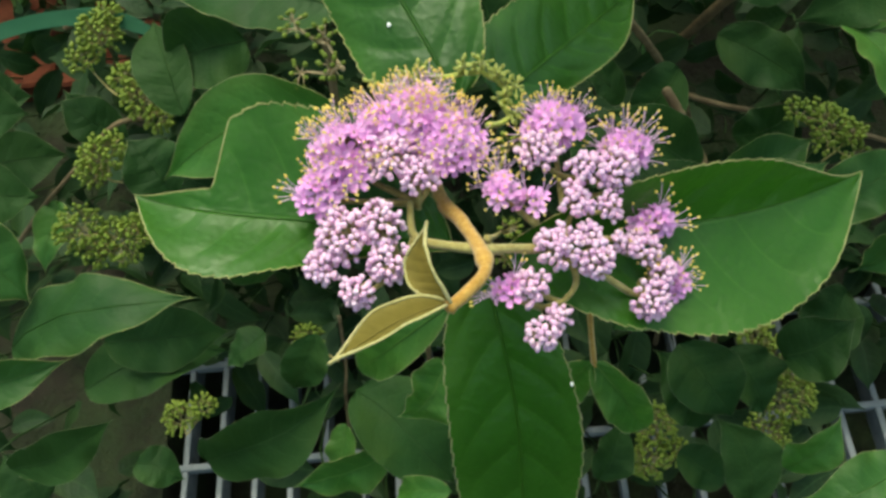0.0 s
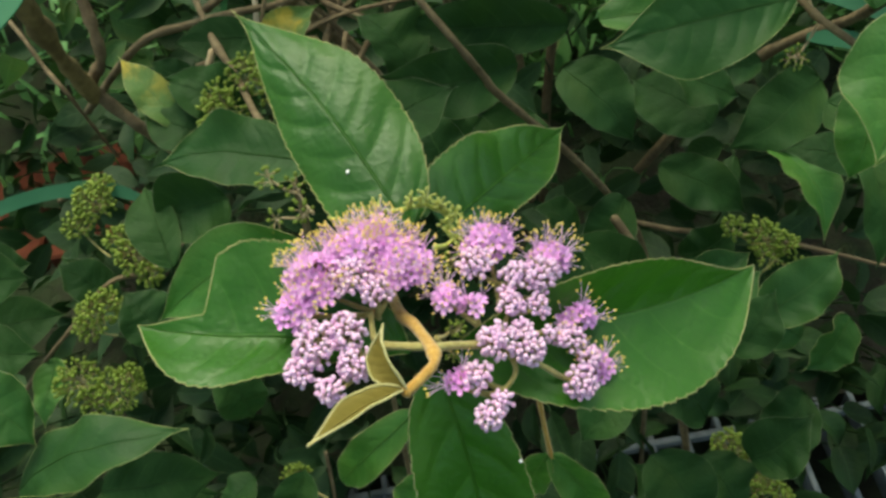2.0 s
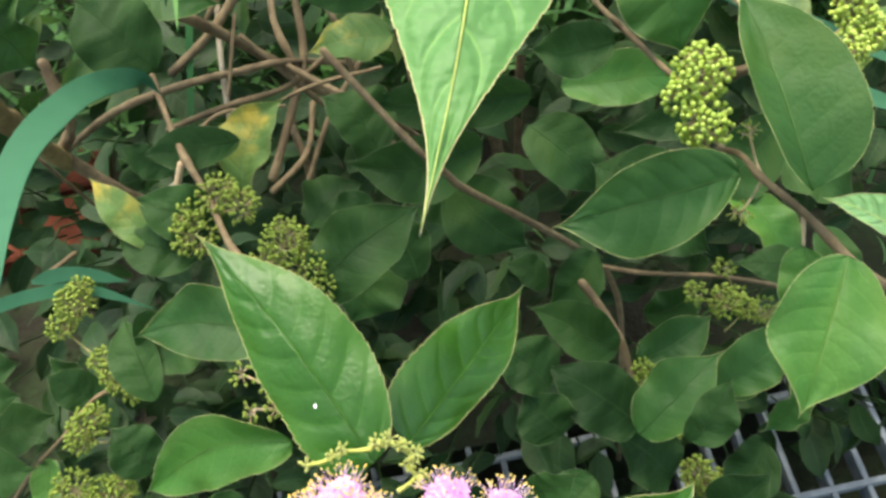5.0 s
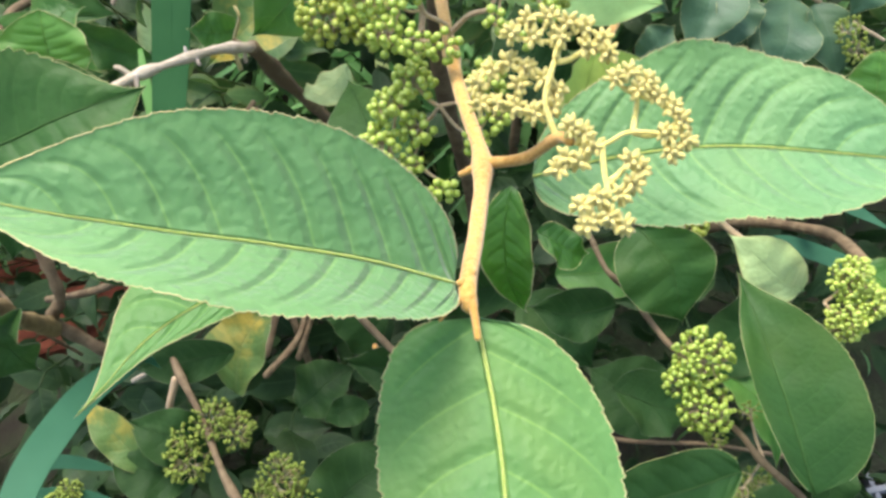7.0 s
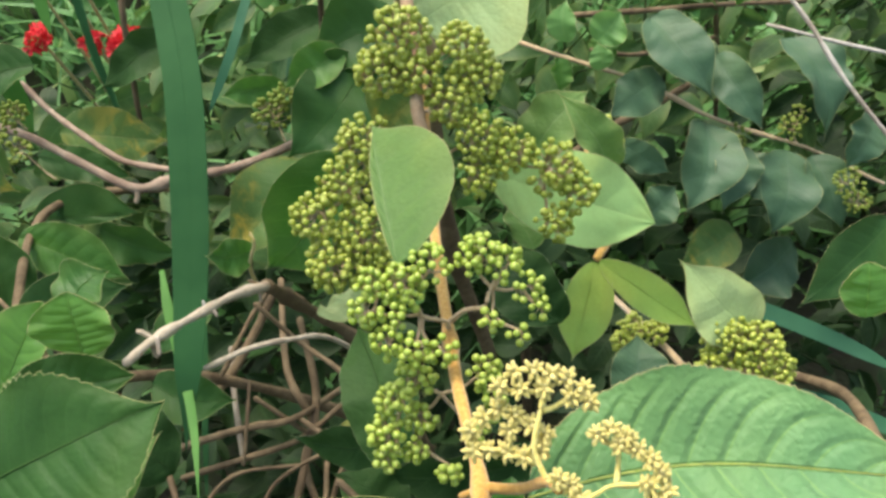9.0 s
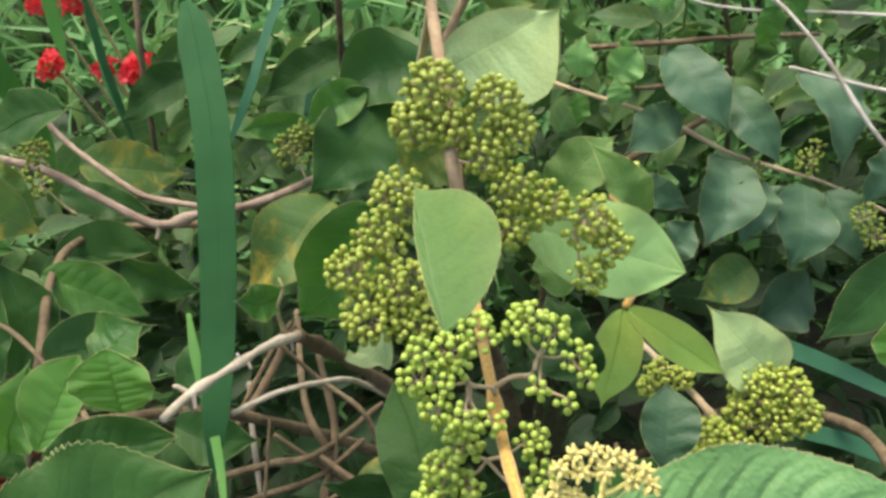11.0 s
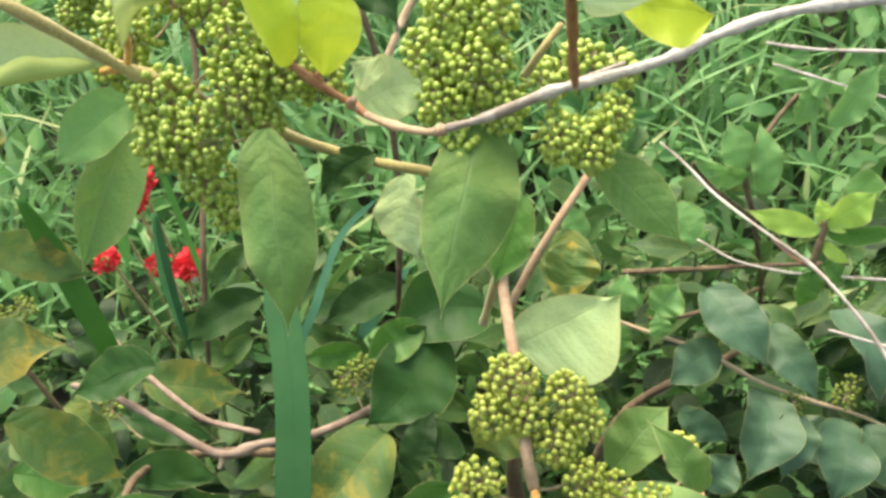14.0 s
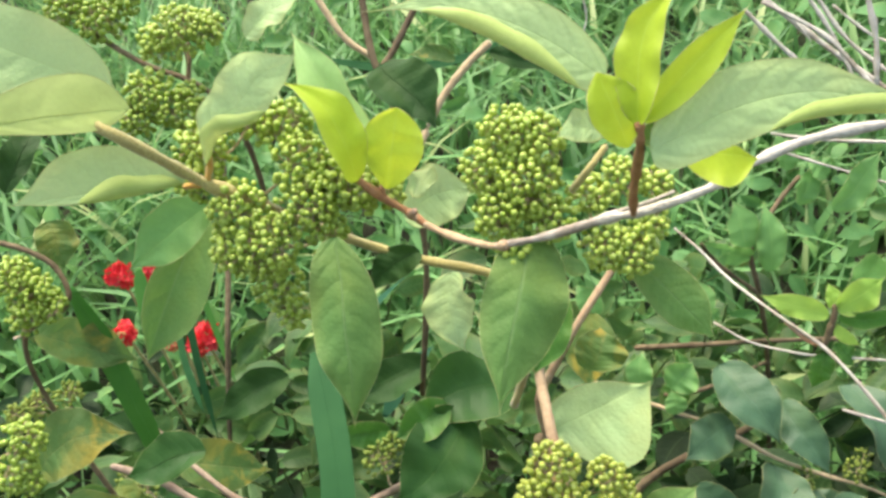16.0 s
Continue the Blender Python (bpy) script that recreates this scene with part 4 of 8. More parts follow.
cluster(flowering, (0.079, 0.1811, 0.7353), ((0.0768, 0.1955, 0.744, 0.0048), (0.0855, 0.192, 0.7413, 0.0043), (0.092, 0.1927, 0.7401, 0.0044), (0.0829, 0.1852, 0.7398, 0.0036), (0.0891, 0.1849, 0.738, 0.003),), "pink", 0.00064, name='bud_head', seed=23, stalk=STEM_GREEN, spread=90, gap=2.4, facing=(-0.05, -0.58, 0.81))
cluster(flowering, (0.0799, 0.179, 0.734), ((0.0784, 0.1766, 0.7397, 0.0046), (0.0849, 0.1748, 0.737, 0.0044),), "pink", 0.00062, name='bud_head', seed=24, stalk=STEM_GREEN, spread=90, gap=2.4, facing=(-0.07, -0.5, 0.86))
cluster(flowering, (0.0948, 0.175, 0.7237), ((0.0955, 0.1791, 0.7307, 0.0037), (0.096, 0.1696, 0.7262, 0.0041), (0.0991, 0.1749, 0.7279, 0.003),), "pink", 0.00065, name='bud_head', seed=25, stalk=STEM_GREEN, spread=90, gap=2.4, facing=(-0.15, -0.48, 0.86))
cluster(flowering, (0.0775, 0.1689, 0.7305), ((0.0726, 0.1698, 0.736, 0.0038), (0.0733, 0.1616, 0.7324, 0.0033), (0.077, 0.1647, 0.7328, 0.0027),), "pink", 0.00062, name='bud_head', seed=26, stalk=STEM_GREEN, spread=95, gap=2.4, facing=(-0.03, -0.46, 0.89))
cluster(flowering, (0.0802, 0.181, 0.7352), ((0.0827, 0.1887, 0.7407, 0.0023), (0.0845, 0.1804, 0.738, 0.0025), (0.0904, 0.1893, 0.7382, 0.0023), (0.0904, 0.1794, 0.7347, 0.002),), "pink", 0.00064, name='bud_head', seed=31, stalk=STEM_GREEN, spread=90, gap=2.4, facing=(-0.09, -0.55, 0.83))
cluster(flowering, (0.0671, 0.2106, 0.7363), ((0.0629, 0.2243, 0.7403, 0.0026), (0.0669, 0.2244, 0.7404, 0.0028), (0.0705, 0.2225, 0.7389, 0.0028), (0.0736, 0.2201, 0.7371, 0.0026), (0.0714, 0.218, 0.7355, 0.0024), (0.0737, 0.2151, 0.7334, 0.0024), (0.0531, 0.2244, 0.7409, 0.0026), (0.05, 0.2234, 0.7404, 0.002), (0.0428, 0.2224, 0.7405, 0.002),), "young", 0.00046, name='bud_head', seed=27, stalk=BUD_GREEN, spread=125, gap=5.2, thick=0.00046, depth=0.7, label='yellow green branching young buds', facing=(0.01, -0.65, 0.76))
cluster(flowering, (0.0677, 0.1929, 0.7385), ((0.0669, 0.1972, 0.7387, 0.0024), (0.0709, 0.2022, 0.739, 0.0031),), "small", 0.00059, name='bud_head', seed=28, stalk=STEM_GREEN, gap=3.4, facing=(-0, -0.58, 0.82))
cluster(flowering, (0.0644, 0.1778, 0.7437), ((0.0689, 0.1811, 0.7407, 0.0029), (0.0672, 0.1754, 0.7397, 0.002),), "small", 0.00050, name='bud_head', seed=29, stalk=STEM_GREEN, gap=3.6, facing=(-0.01, -0.52, 0.85))
cluster(flowering, (0.0303, 0.2547, 0.7113), ((0.0167, 0.2715, 0.7129, 0.0046), (0.0246, 0.2683, 0.7098, 0.0046), (0.0268, 0.2586, 0.7082, 0.0049), (0.017, 0.261, 0.7041, 0.0042),), "small", 0.00085, name='bud_head', seed=30, stalk=STALK, gap=4.2, label='nearly bare bud stalks, rusty', facing=(0.19, -0.72, 0.66))

fruiting = thing("fruiting_shoot", (0.1372, 0.5069, 0.8353), "arching hairy shoot with green berries, yellow buds and large leaves", "plant shoot")
stem(fruiting, ((0.1156, 0.2742, 0.9076), (0.1162, 0.2787, 0.9084), (0.1207, 0.2974, 0.8986), (0.1257, 0.3222, 0.8872), (0.126, 0.3423, 0.8809), (0.1261, 0.362, 0.8755), (0.1274, 0.3849, 0.8689), (0.129, 0.4123, 0.8609), (0.1317, 0.4473, 0.8516), (0.1358, 0.4889, 0.8414), (0.1405, 0.5319, 0.8325), (0.1454, 0.5715, 0.8272)), 0.00152, 0.00208, STEM, label='golden brown hairy stem', knots=(0.27, 0.5), lump=0.15)
stem(fruiting, ((0.1358, 0.4889, 0.8414), (0.136, 0.4973, 0.8551), (0.14, 0.5206, 0.8584), (0.1433, 0.5526, 0.8635), (0.1461, 0.5786, 0.8695), (0.1483, 0.5915, 0.8763), (0.1513, 0.6127, 0.8844), (0.1544, 0.637, 0.8887), (0.1596, 0.6751, 0.8932)), 0.00256, 0.00281, TAN_BARK, label='brown woody stem')
stem(fruiting, ((0.1264, 0.3215, 0.8877), (0.1341, 0.3164, 0.8927), (0.1398, 0.3119, 0.9018), (0.1415, 0.3076, 0.9049)), 0.00148, 0.00114, STEM, name='peduncle')
stem(fruiting, ((0.1252, 0.3217, 0.8878), (0.1232, 0.3217, 0.8866), (0.1207, 0.3225, 0.8847)), 0.00110, 0.00073, STEM, name='leaf_scar')
stem(fruiting, ((0.1157, 0.2775, 0.9088), (0.114, 0.2748, 0.9092), (0.1122, 0.273, 0.9104), (0.1103, 0.2718, 0.9096)), 0.00047, 0.00028, STEM, name='bud')
stem(fruiting, ((0.1163, 0.2778, 0.909), (0.1161, 0.274, 0.9087), (0.116, 0.2712, 0.9079), (0.1157, 0.2684, 0.9071)), 0.00103, 0.00056, STEM, name='leafstalk')
stem(fruiting, ((0.1173, 0.2807, 0.9086), (0.1161, 0.2788, 0.9091), (0.1147, 0.2778, 0.9102)), 0.00095, 0.00057, STEM, name='leafstalk')
leaf(fruiting, (0.1164, 0.2734, 0.9054), (0.095, 0.1864, 0.8882), 0.0396, (0.09, -0.21, 0.97), "lush", fine=2, arch=0.0, fold=-0.12, wide=0.3, taper=0.85, wave=0.12, label='large fresh green leaf hanging in front', skew=-0.06, saw=0.025)
leaf(fruiting, (0.114, 0.2784, 0.9094), (0.043, 0.2842, 0.9529), 0.0314, (0.5, -0.2, 0.84), "fresh", fine=2, arch=0.07, fold=0.65, wide=0.4, wave=0.15, label='broad quilted green leaf with saw edge', skew=-0.031, veins=12, quilt=0.0002, saw=0.025)
leaf(fruiting, (0.1035, 0.3146, 0.8746), (0.0422, 0.2775, 0.8947), 0.0210, (0.15, -0.06, 0.99), "lush", fine=2, arch=0.03, fold=0.15, veins=11, saw=0.025, sides=((0.29, 0.45, 0), (0.71, 0.50, 0)), bend=(0.07, 0.11, 0.09), quilt=0.0001)
leaf(fruiting, (0.1356, 0.3177, 0.8848), (0.2296, 0.2964, 0.8805), 0.0402, (-0.02, -0.28, 0.96), "fresh", fine=2, arch=0.0, fold=0.25, wide=0.4, wave=0.35, label='broad pale green leaf with wavy edge', skew=-0.061, veins=11, quilt=0.00012, saw=0.025)
leaf(fruiting, (0.1337, 0.3375, 0.8586), (0.1318, 0.3216, 0.8222), 0.0140, (-0.06, -0.91, 0.4), "deep", fine=1, skew=0.028)
leaf(fruiting, (0.1185, 0.3851, 0.8974), (0.1202, 0.4439, 0.898), 0.0248, (-0.2, -0.3, 0.93), "sage", fine=2, arch=0.04, fold=0.1, label='grey green leaf standing among the berries', sides=((0.10, 0.50, 0), (0.90, 0.46, 0.3)), wave=0.25)
leaf(fruiting, (0.1575, 0.4983, 0.8136), (0.2206, 0.4703, 0.7869), 0.0396, (-0.01, -0.69, 0.72), "mint", fine=2, wave=0.5, arch=0.02, fold=0.1, sides=((0.51, 0.55, 0.7), (0.49, 0.55, 0.6)))
leaf(fruiting, (0.1044, 0.506, 0.8341), (0.0553, 0.4943, 0.7945), 0.0385, (-0.26, -0.79, 0.55), "green", fine=1, skew=-0.075)
leaf(fruiting, (0.143, 0.5446, 0.8299), (0.1161, 0.5419, 0.8132), 0.0305, (-0.29, -0.76, 0.58), "yellowing", fine=1)
leaf(fruiting, (0.1476, 0.573, 0.8428), (0.2015, 0.5736, 0.8597), 0.0477, (-0.19, -0.64, 0.74), "pale", fine=1, arch=0.02, fold=0.1, label="broad pale leaf with a squarish outline", sides=((0.30, 0.30, 0), (0.70, 0.52, 0.4)), wave=0.2)
leaf(fruiting, (0.1809, 0.6202, 0.8336), (0.1939, 0.6367, 0.8496), 0.0299, (-0.01, -0.69, 0.72), "yellowing", fine=1, skew=0.12)
leaf(fruiting, (0.2109, 0.508, 0.7819), (0.1978, 0.5316, 0.8182), 0.0201, (0.05, -0.83, 0.56), "sage", fine=1, fold=0.3)
leaf(fruiting, (0.1824, 0.5414, 0.772), (0.2202, 0.56, 0.7904), 0.0283, (-0.01, -0.69, 0.72), "sage", fine=1)
leaf(fruiting, (0.0978, 0.3792, 0.8054), (0.0938, 0.4366, 0.8154), 0.0256, (-0.02, -0.17, 0.98), "dull", fine=1, skew=0.075)
leaf(fruiting, (0.1673, 0.4217, 0.8032), (0.1583, 0.4543, 0.8183), 0.0251, (-0.08, -0.44, 0.9), "dull", fine=1, skew=-0.12)
stem(fruiting, ((0.1275, 0.3798, 0.8724), (0.1266, 0.3766, 0.8802), (0.1219, 0.3747, 0.8864), (0.1211, 0.3753, 0.8897)), 0.00074, 0.00059, STALK, name='peduncle')
stem(fruiting, ((0.1279, 0.3809, 0.8734), (0.1331, 0.3781, 0.8803), (0.1382, 0.3754, 0.8833), (0.1406, 0.3774, 0.8864), (0.1427, 0.3786, 0.8888)), 0.00074, 0.00059, STALK, name='peduncle')
stem(fruiting, ((0.1386, 0.3753, 0.8832), (0.1386, 0.3722, 0.8805), (0.1425, 0.37, 0.8799)), 0.00059, 0.00044, STALK, name='peduncle')
stem(fruiting, ((0.1215, 0.3747, 0.8865), (0.1205, 0.3717, 0.8838), (0.1215, 0.3692, 0.8817)), 0.00058, 0.00043, STALK, name='peduncle')
cluster(fruiting, (0.1212, 0.3755, 0.8872), ((0.1268, 0.3817, 0.8979, 0.0057), (0.1187, 0.3795, 0.8959, 0.0057), (0.1111, 0.381, 0.8972, 0.0048), (0.1079, 0.3761, 0.8929, 0.0048), (0.1147, 0.3735, 0.892, 0.0043), (0.1114, 0.3693, 0.887, 0.0048), (0.118, 0.3662, 0.8857, 0.0048), (0.124, 0.3644, 0.8842, 0.0043), (0.1198, 0.3771, 0.8926, 0.004),), "green", 0.00114, seed=41, gap=3.1, spread=100, thick=0.00032, label='loose cluster of shiny green berries', depth=0.3, facing=(-0.01, -0.7, 0.72))
cluster(fruiting, (0.1418, 0.3784, 0.886), ((0.1409, 0.3839, 0.8947, 0.0058), (0.1465, 0.3805, 0.8918, 0.0052), (0.1506, 0.3752, 0.8872, 0.0046), (0.1522, 0.3709, 0.8835, 0.0035), (0.1393, 0.3707, 0.8832, 0.0035), (0.1454, 0.3666, 0.8797, 0.0029), (0.1376, 0.3829, 0.8938, 0.0043),), "green", 0.00116, seed=40, thick=0.00032, gap=3.1, spread=100, depth=0.3, facing=(-0.07, -0.69, 0.72))
cluster(fruiting, (0.1207, 0.3645, 0.8643), ((0.1155, 0.3655, 0.8731, 0.0056), (0.1082, 0.3635, 0.8687, 0.0051), (0.1042, 0.359, 0.8607, 0.006), (0.1141, 0.3605, 0.8622, 0.0048), (0.1024, 0.3546, 0.8556, 0.0042), (0.1103, 0.3548, 0.8558, 0.0039), (0.1337, 0.3629, 0.8711, 0.005), (0.1336, 0.3561, 0.8651, 0.0044), (0.1279, 0.3537, 0.8604, 0.0036), (0.1176, 0.3486, 0.8505, 0.0036),), "green", 0.00114, seed=42, joined=True, thick=0.00032, gap=2.4, spread=100, depth=0.3, facing=(0.04, -0.61, 0.79))
cluster(fruiting, (0.1301, 0.4907, 0.8336), ((0.1134, 0.489, 0.8525, 0.0113), (0.1025, 0.4776, 0.8456, 0.0104), (0.0893, 0.4699, 0.8408, 0.0099), (0.1054, 0.4634, 0.832, 0.0125), (0.0914, 0.4567, 0.8282, 0.0112), (0.1075, 0.4533, 0.8224, 0.0095),), "olive", 0.00143, seed=43, gap=2.9, spread=110, label='dense cluster of olive green berries', facing=(0.01, -0.72, 0.69))
cluster(fruiting, (0.1356, 0.4931, 0.8359), ((0.156, 0.4871, 0.8443, 0.0102), (0.1662, 0.4803, 0.8379, 0.0097), (0.1807, 0.4727, 0.8308, 0.0111), (0.1871, 0.4649, 0.8234, 0.0084), (0.1759, 0.4587, 0.8174, 0.008), (0.1523, 0.4763, 0.8339, 0.0084),), "olive", 0.00146, seed=44, gap=2.9, joined=True, spread=105, facing=(-0.11, -0.7, 0.7))
cluster(fruiting, (0.138, 0.5192, 0.8402), ((0.1362, 0.5204, 0.8731, 0.0125), (0.1267, 0.5115, 0.8673, 0.0102), (0.1391, 0.5075, 0.8637, 0.0088),), "olive", 0.00148, seed=45, gap=2.55, spread=120, depth=0.3, facing=(-0.05, -0.79, 0.62))
cluster(fruiting, (0.1386, 0.5173, 0.8384), ((0.1586, 0.5121, 0.8655, 0.0111), (0.1616, 0.5041, 0.8579, 0.0093), (0.1497, 0.4997, 0.8535, 0.0098),), "olive", 0.00149, seed=146, gap=2.55, spread=120, depth=0.3, facing=(-0.11, -0.76, 0.64))
cluster(fruiting, (0.2039, 0.5192, 0.7787), ((0.215, 0.5319, 0.791, 0.0069), (0.2192, 0.5242, 0.7837, 0.0058),), "olive", 0.00172, seed=147, gap=2.1, joined=True, facing=(-0.22, -0.68, 0.7))
cluster(fruiting, (0.1428, 0.3229, 0.9111), ((0.1352, 0.328, 0.916, 0.0016), (0.139, 0.3296, 0.9172, 0.0016), (0.1429, 0.3293, 0.9171, 0.0016), (0.1464, 0.3278, 0.916, 0.0016), (0.1494, 0.3264, 0.9149, 0.0016), (0.1521, 0.3241, 0.9133, 0.0016), (0.1526, 0.3217, 0.9116, 0.0016), (0.1491, 0.3233, 0.9127, 0.0016), (0.1442, 0.3259, 0.9146, 0.0016), (0.1394, 0.3268, 0.9152, 0.0016),), "yellow", 0.00055, name='bud_head', seed=48, stalk=BUD_HAIR, gap=2.71, spread=130, thick=0.0004, label='felted yellow buds on branching stalks', depth=0.3, facing=(-0.12, -0.74, 0.66))
cluster(fruiting, (0.1384, 0.3176, 0.9035), ((0.127, 0.3236, 0.909, 0.0017), (0.1303, 0.3253, 0.9103, 0.0017), (0.1339, 0.326, 0.9108, 0.0017), (0.1369, 0.3245, 0.9098, 0.0017), (0.1397, 0.3222, 0.9081, 0.0017), (0.1419, 0.32, 0.9065, 0.0017), (0.1401, 0.3175, 0.9047, 0.0017), (0.1366, 0.3172, 0.9045, 0.0017), (0.1331, 0.3188, 0.9056, 0.0017), (0.1299, 0.3198, 0.9063, 0.0017), (0.1267, 0.3204, 0.9067, 0.0017), (0.1351, 0.3221, 0.908, 0.0017),), "yellow", 0.00056, name='bud_head', seed=47, stalk=BUD_HAIR, gap=2.71, spread=130, thick=0.0004, depth=0.3, facing=(-0.08, -0.71, 0.7))
cluster(fruiting, (0.1527, 0.3049, 0.9067), ((0.1515, 0.3127, 0.9136, 0.0016), (0.1543, 0.313, 0.9139, 0.0016), (0.1571, 0.3112, 0.9126, 0.0016), (0.1586, 0.3088, 0.9108, 0.0016), (0.1607, 0.3067, 0.9093, 0.0016), (0.1617, 0.3043, 0.9076, 0.0016), (0.1619, 0.3012, 0.9053, 0.0016), (0.1589, 0.3001, 0.9044, 0.0016), (0.1586, 0.3031, 0.9067, 0.0016), (0.1552, 0.3103, 0.9119, 0.0016),), "yellow", 0.00053, name='bud_head', seed=49, stalk=BUD_HAIR, gap=2.71, spread=130, thick=0.0004, depth=0.3, facing=(-0.22, -0.68, 0.7))
cluster(fruiting, (0.1434, 0.3063, 0.9039), ((0.1418, 0.3084, 0.908, 0.0016), (0.1441, 0.3071, 0.907, 0.0016), (0.1451, 0.3047, 0.9053, 0.0016), (0.1395, 0.304, 0.9047, 0.0016), (0.1375, 0.3026, 0.9037, 0.0016), (0.142, 0.3031, 0.9041, 0.0016),), "yellow", 0.00054, name='bud_head', seed=50, stalk=BUD_HAIR, gap=2.71, spread=130, thick=0.0004, depth=0.3, facing=(-0.17, -0.66, 0.73))
cluster(fruiting, (0.1465, 0.2979, 0.9028), ((0.1506, 0.2996, 0.9053, 0.0016), (0.1523, 0.298, 0.9041, 0.0016), (0.1503, 0.2962, 0.9028, 0.0016), (0.1478, 0.2949, 0.9018, 0.0016), (0.1402, 0.2945, 0.9015, 0.0016), (0.1418, 0.2925, 0.9001, 0.0016), (0.1448, 0.292, 0.8997, 0.0016), (0.1471, 0.2903, 0.8985, 0.0016), (0.1436, 0.2952, 0.902, 0.0016), (0.1404, 0.2915, 0.8993, 0.0016),), "yellow", 0.00053, name='bud_head', seed=46, stalk=BUD_HAIR, gap=2.71, spread=130, thick=0.0004, depth=0.3, facing=(-0.22, -0.61, 0.76))
stem(fruiting, ((0.1398, 0.3119, 0.9018), (0.1435, 0.3068, 0.9043), (0.1471, 0.3041, 0.9061), (0.1515, 0.3044, 0.9076), (0.1566, 0.3035, 0.9069)), 0.00064, 0.00043, BUD_HAIR, name='peduncle')
stem(fruiting, ((0.1398, 0.3119, 0.9018), (0.139, 0.3172, 0.9069), (0.1421, 0.3223, 0.9119), (0.1443, 0.3264, 0.9149)), 0.00066, 0.00044, BUD_HAIR, name='peduncle')
stem(fruiting, ((0.1466, 0.3042, 0.9062), (0.1457, 0.2989, 0.9035), (0.1456, 0.2948, 0.9018)), 0.00063, 0.00042, BUD_HAIR, name='peduncle')

berried = thing("berried_shoot", (0.224, 0.2918, 0.7143), "hairy side shoot with small green berries and dull leaves", "plant shoot")
stem(berried, ((0.2427, 0.2596, 0.6914), (0.2332, 0.2719, 0.694), (0.2232, 0.295, 0.6979), (0.2132, 0.31, 0.7024), (0.2086, 0.3217, 0.7044), (0.2069, 0.3371, 0.6907)), 0.00169, 0.00105, BROWN, knots=(0.3, 0.6))
stem(berried, ((0.1855, 0.4663, 0.6705), (0.1788, 0.404, 0.7129), (0.185, 0.3914, 0.7102), (0.1927, 0.3571, 0.7169), (0.2056, 0.3465, 0.7093)), 0.00120, 0.00120, BROWN, knots=(0.4,))
stem(berried, ((0.2332, 0.2719, 0.694), (0.2307, 0.2664, 0.6903)), 0.00081, 0.00081, STALK, name='leafstalk')
stem(berried, ((0.2232, 0.295, 0.6979), (0.2224, 0.2878, 0.687)), 0.00084, 0.00063, STALK, name='leafstalk')
leaf(berried, (0.2204, 0.2896, 0.7191), (0.2178, 0.3666, 0.7469), 0.0346, (-0.04, -0.33, 0.94), "dimmed_green", fine=1, fold=0.45, label='dark green oval leaf', sides=((0.29, 0.50, 0.2), (0.71, 0.36, 0.3)), quilt=0.0001)
leaf(berried, (0.1898, 0.3969, 0.7441), (0.1999, 0.3653, 0.7163), 0.0370, (0.04, -0.65, 0.76), "dimmed_green", fine=1, skew=-0.12)
leaf(berried, (0.2545, 0.376, 0.7041), (0.2299, 0.4, 0.7211), 0.0233, (0.02, -0.56, 0.83), "pale", fine=1)
leaf(berried, (0.1996, 0.3027, 0.7194), (0.1319, 0.301, 0.7151), 0.0333, (-0.2, -0.6, 0.77), "dimmed_green", fine=2, sides=((0.56, 0.55, 0), (0.44, 0.38, 0)), wave=0.3)
leaf(berried, (0.2075, 0.3799, 0.5867), (0.1766, 0.4218, 0.5918), 0.0429, (-0.24, -0.29, 0.93), "dull", fine=1, skew=0.031)
leaf(berried, (0.2032, 0.2407, 0.7582), (0.1775, 0.2039, 0.7436), 0.0319, (-0.1, -0.6, 0.8), "green", fine=2, sides=((0.51, 0.45, 0), (0.49, 0.50, 0)), wave=0.3, label="broad green leaf with a wet patch", quilt=0.0001)
leaf(berried, (0.2464, 0.2637, 0.7124), (0.2212, 0.2843, 0.721), 0.0137, (-0.1, -0.48, 0.87), "fresh", fine=1)
leaf(berried, (0.2242, 0.2899, 0.6823), (0.2159, 0.2709, 0.6574), 0.0217, (-0.1, -0.77, 0.62), "green", fine=1, skew=-0.12)
leaf(berried, (0.1451, 0.3686, 0.7946), (0.1623, 0.3656, 0.7802), 0.0138, (0.36, -0.73, 0.58), "deep", fine=1, skew=0.112)
leaf(berried, (0.1775, 0.3808, 0.7171), (0.1439, 0.3922, 0.7128), 0.0223, (-0.28, -0.52, 0.81), "dull", fine=1, skew=-0.074)
leaf(berried, (0.1813, 0.389, 0.6241), (0.221, 0.3795, 0.605), 0.0306, (0.2, -0.65, 0.74), "dull", fine=1, skew=0.12)
leaf(berried, (0.292, 0.3907, 0.6878), (0.3137, 0.3685, 0.6718), 0.0230, (-0, -0.59, 0.81), "green", fine=1, skew=0.072)
cluster(berried, (0.2061, 0.3315, 0.699), ((0.1994, 0.3443, 0.7285, 0.011), (0.1963, 0.3288, 0.718, 0.0101), (0.1909, 0.3398, 0.7233, 0.0076),), "green", 0.00110, seed=51, gap=2.5, spread=115, label='tight cluster of small green berries', facing=(-0.28, -0.56, 0.78))
cluster(berried, (0.2478, 0.4543, 0.6757), ((0.2534, 0.4595, 0.7015, 0.0126), (0.266, 0.4551, 0.6974, 0.0131), (0.2714, 0.446, 0.6888, 0.0098), (0.2574, 0.4466, 0.6891, 0.0104), (0.2428, 0.4533, 0.6954, 0.0077),), "olive", 0.00148, seed=52, gap=2.4, spread=115, facing=(-0.28, -0.47, 0.83))
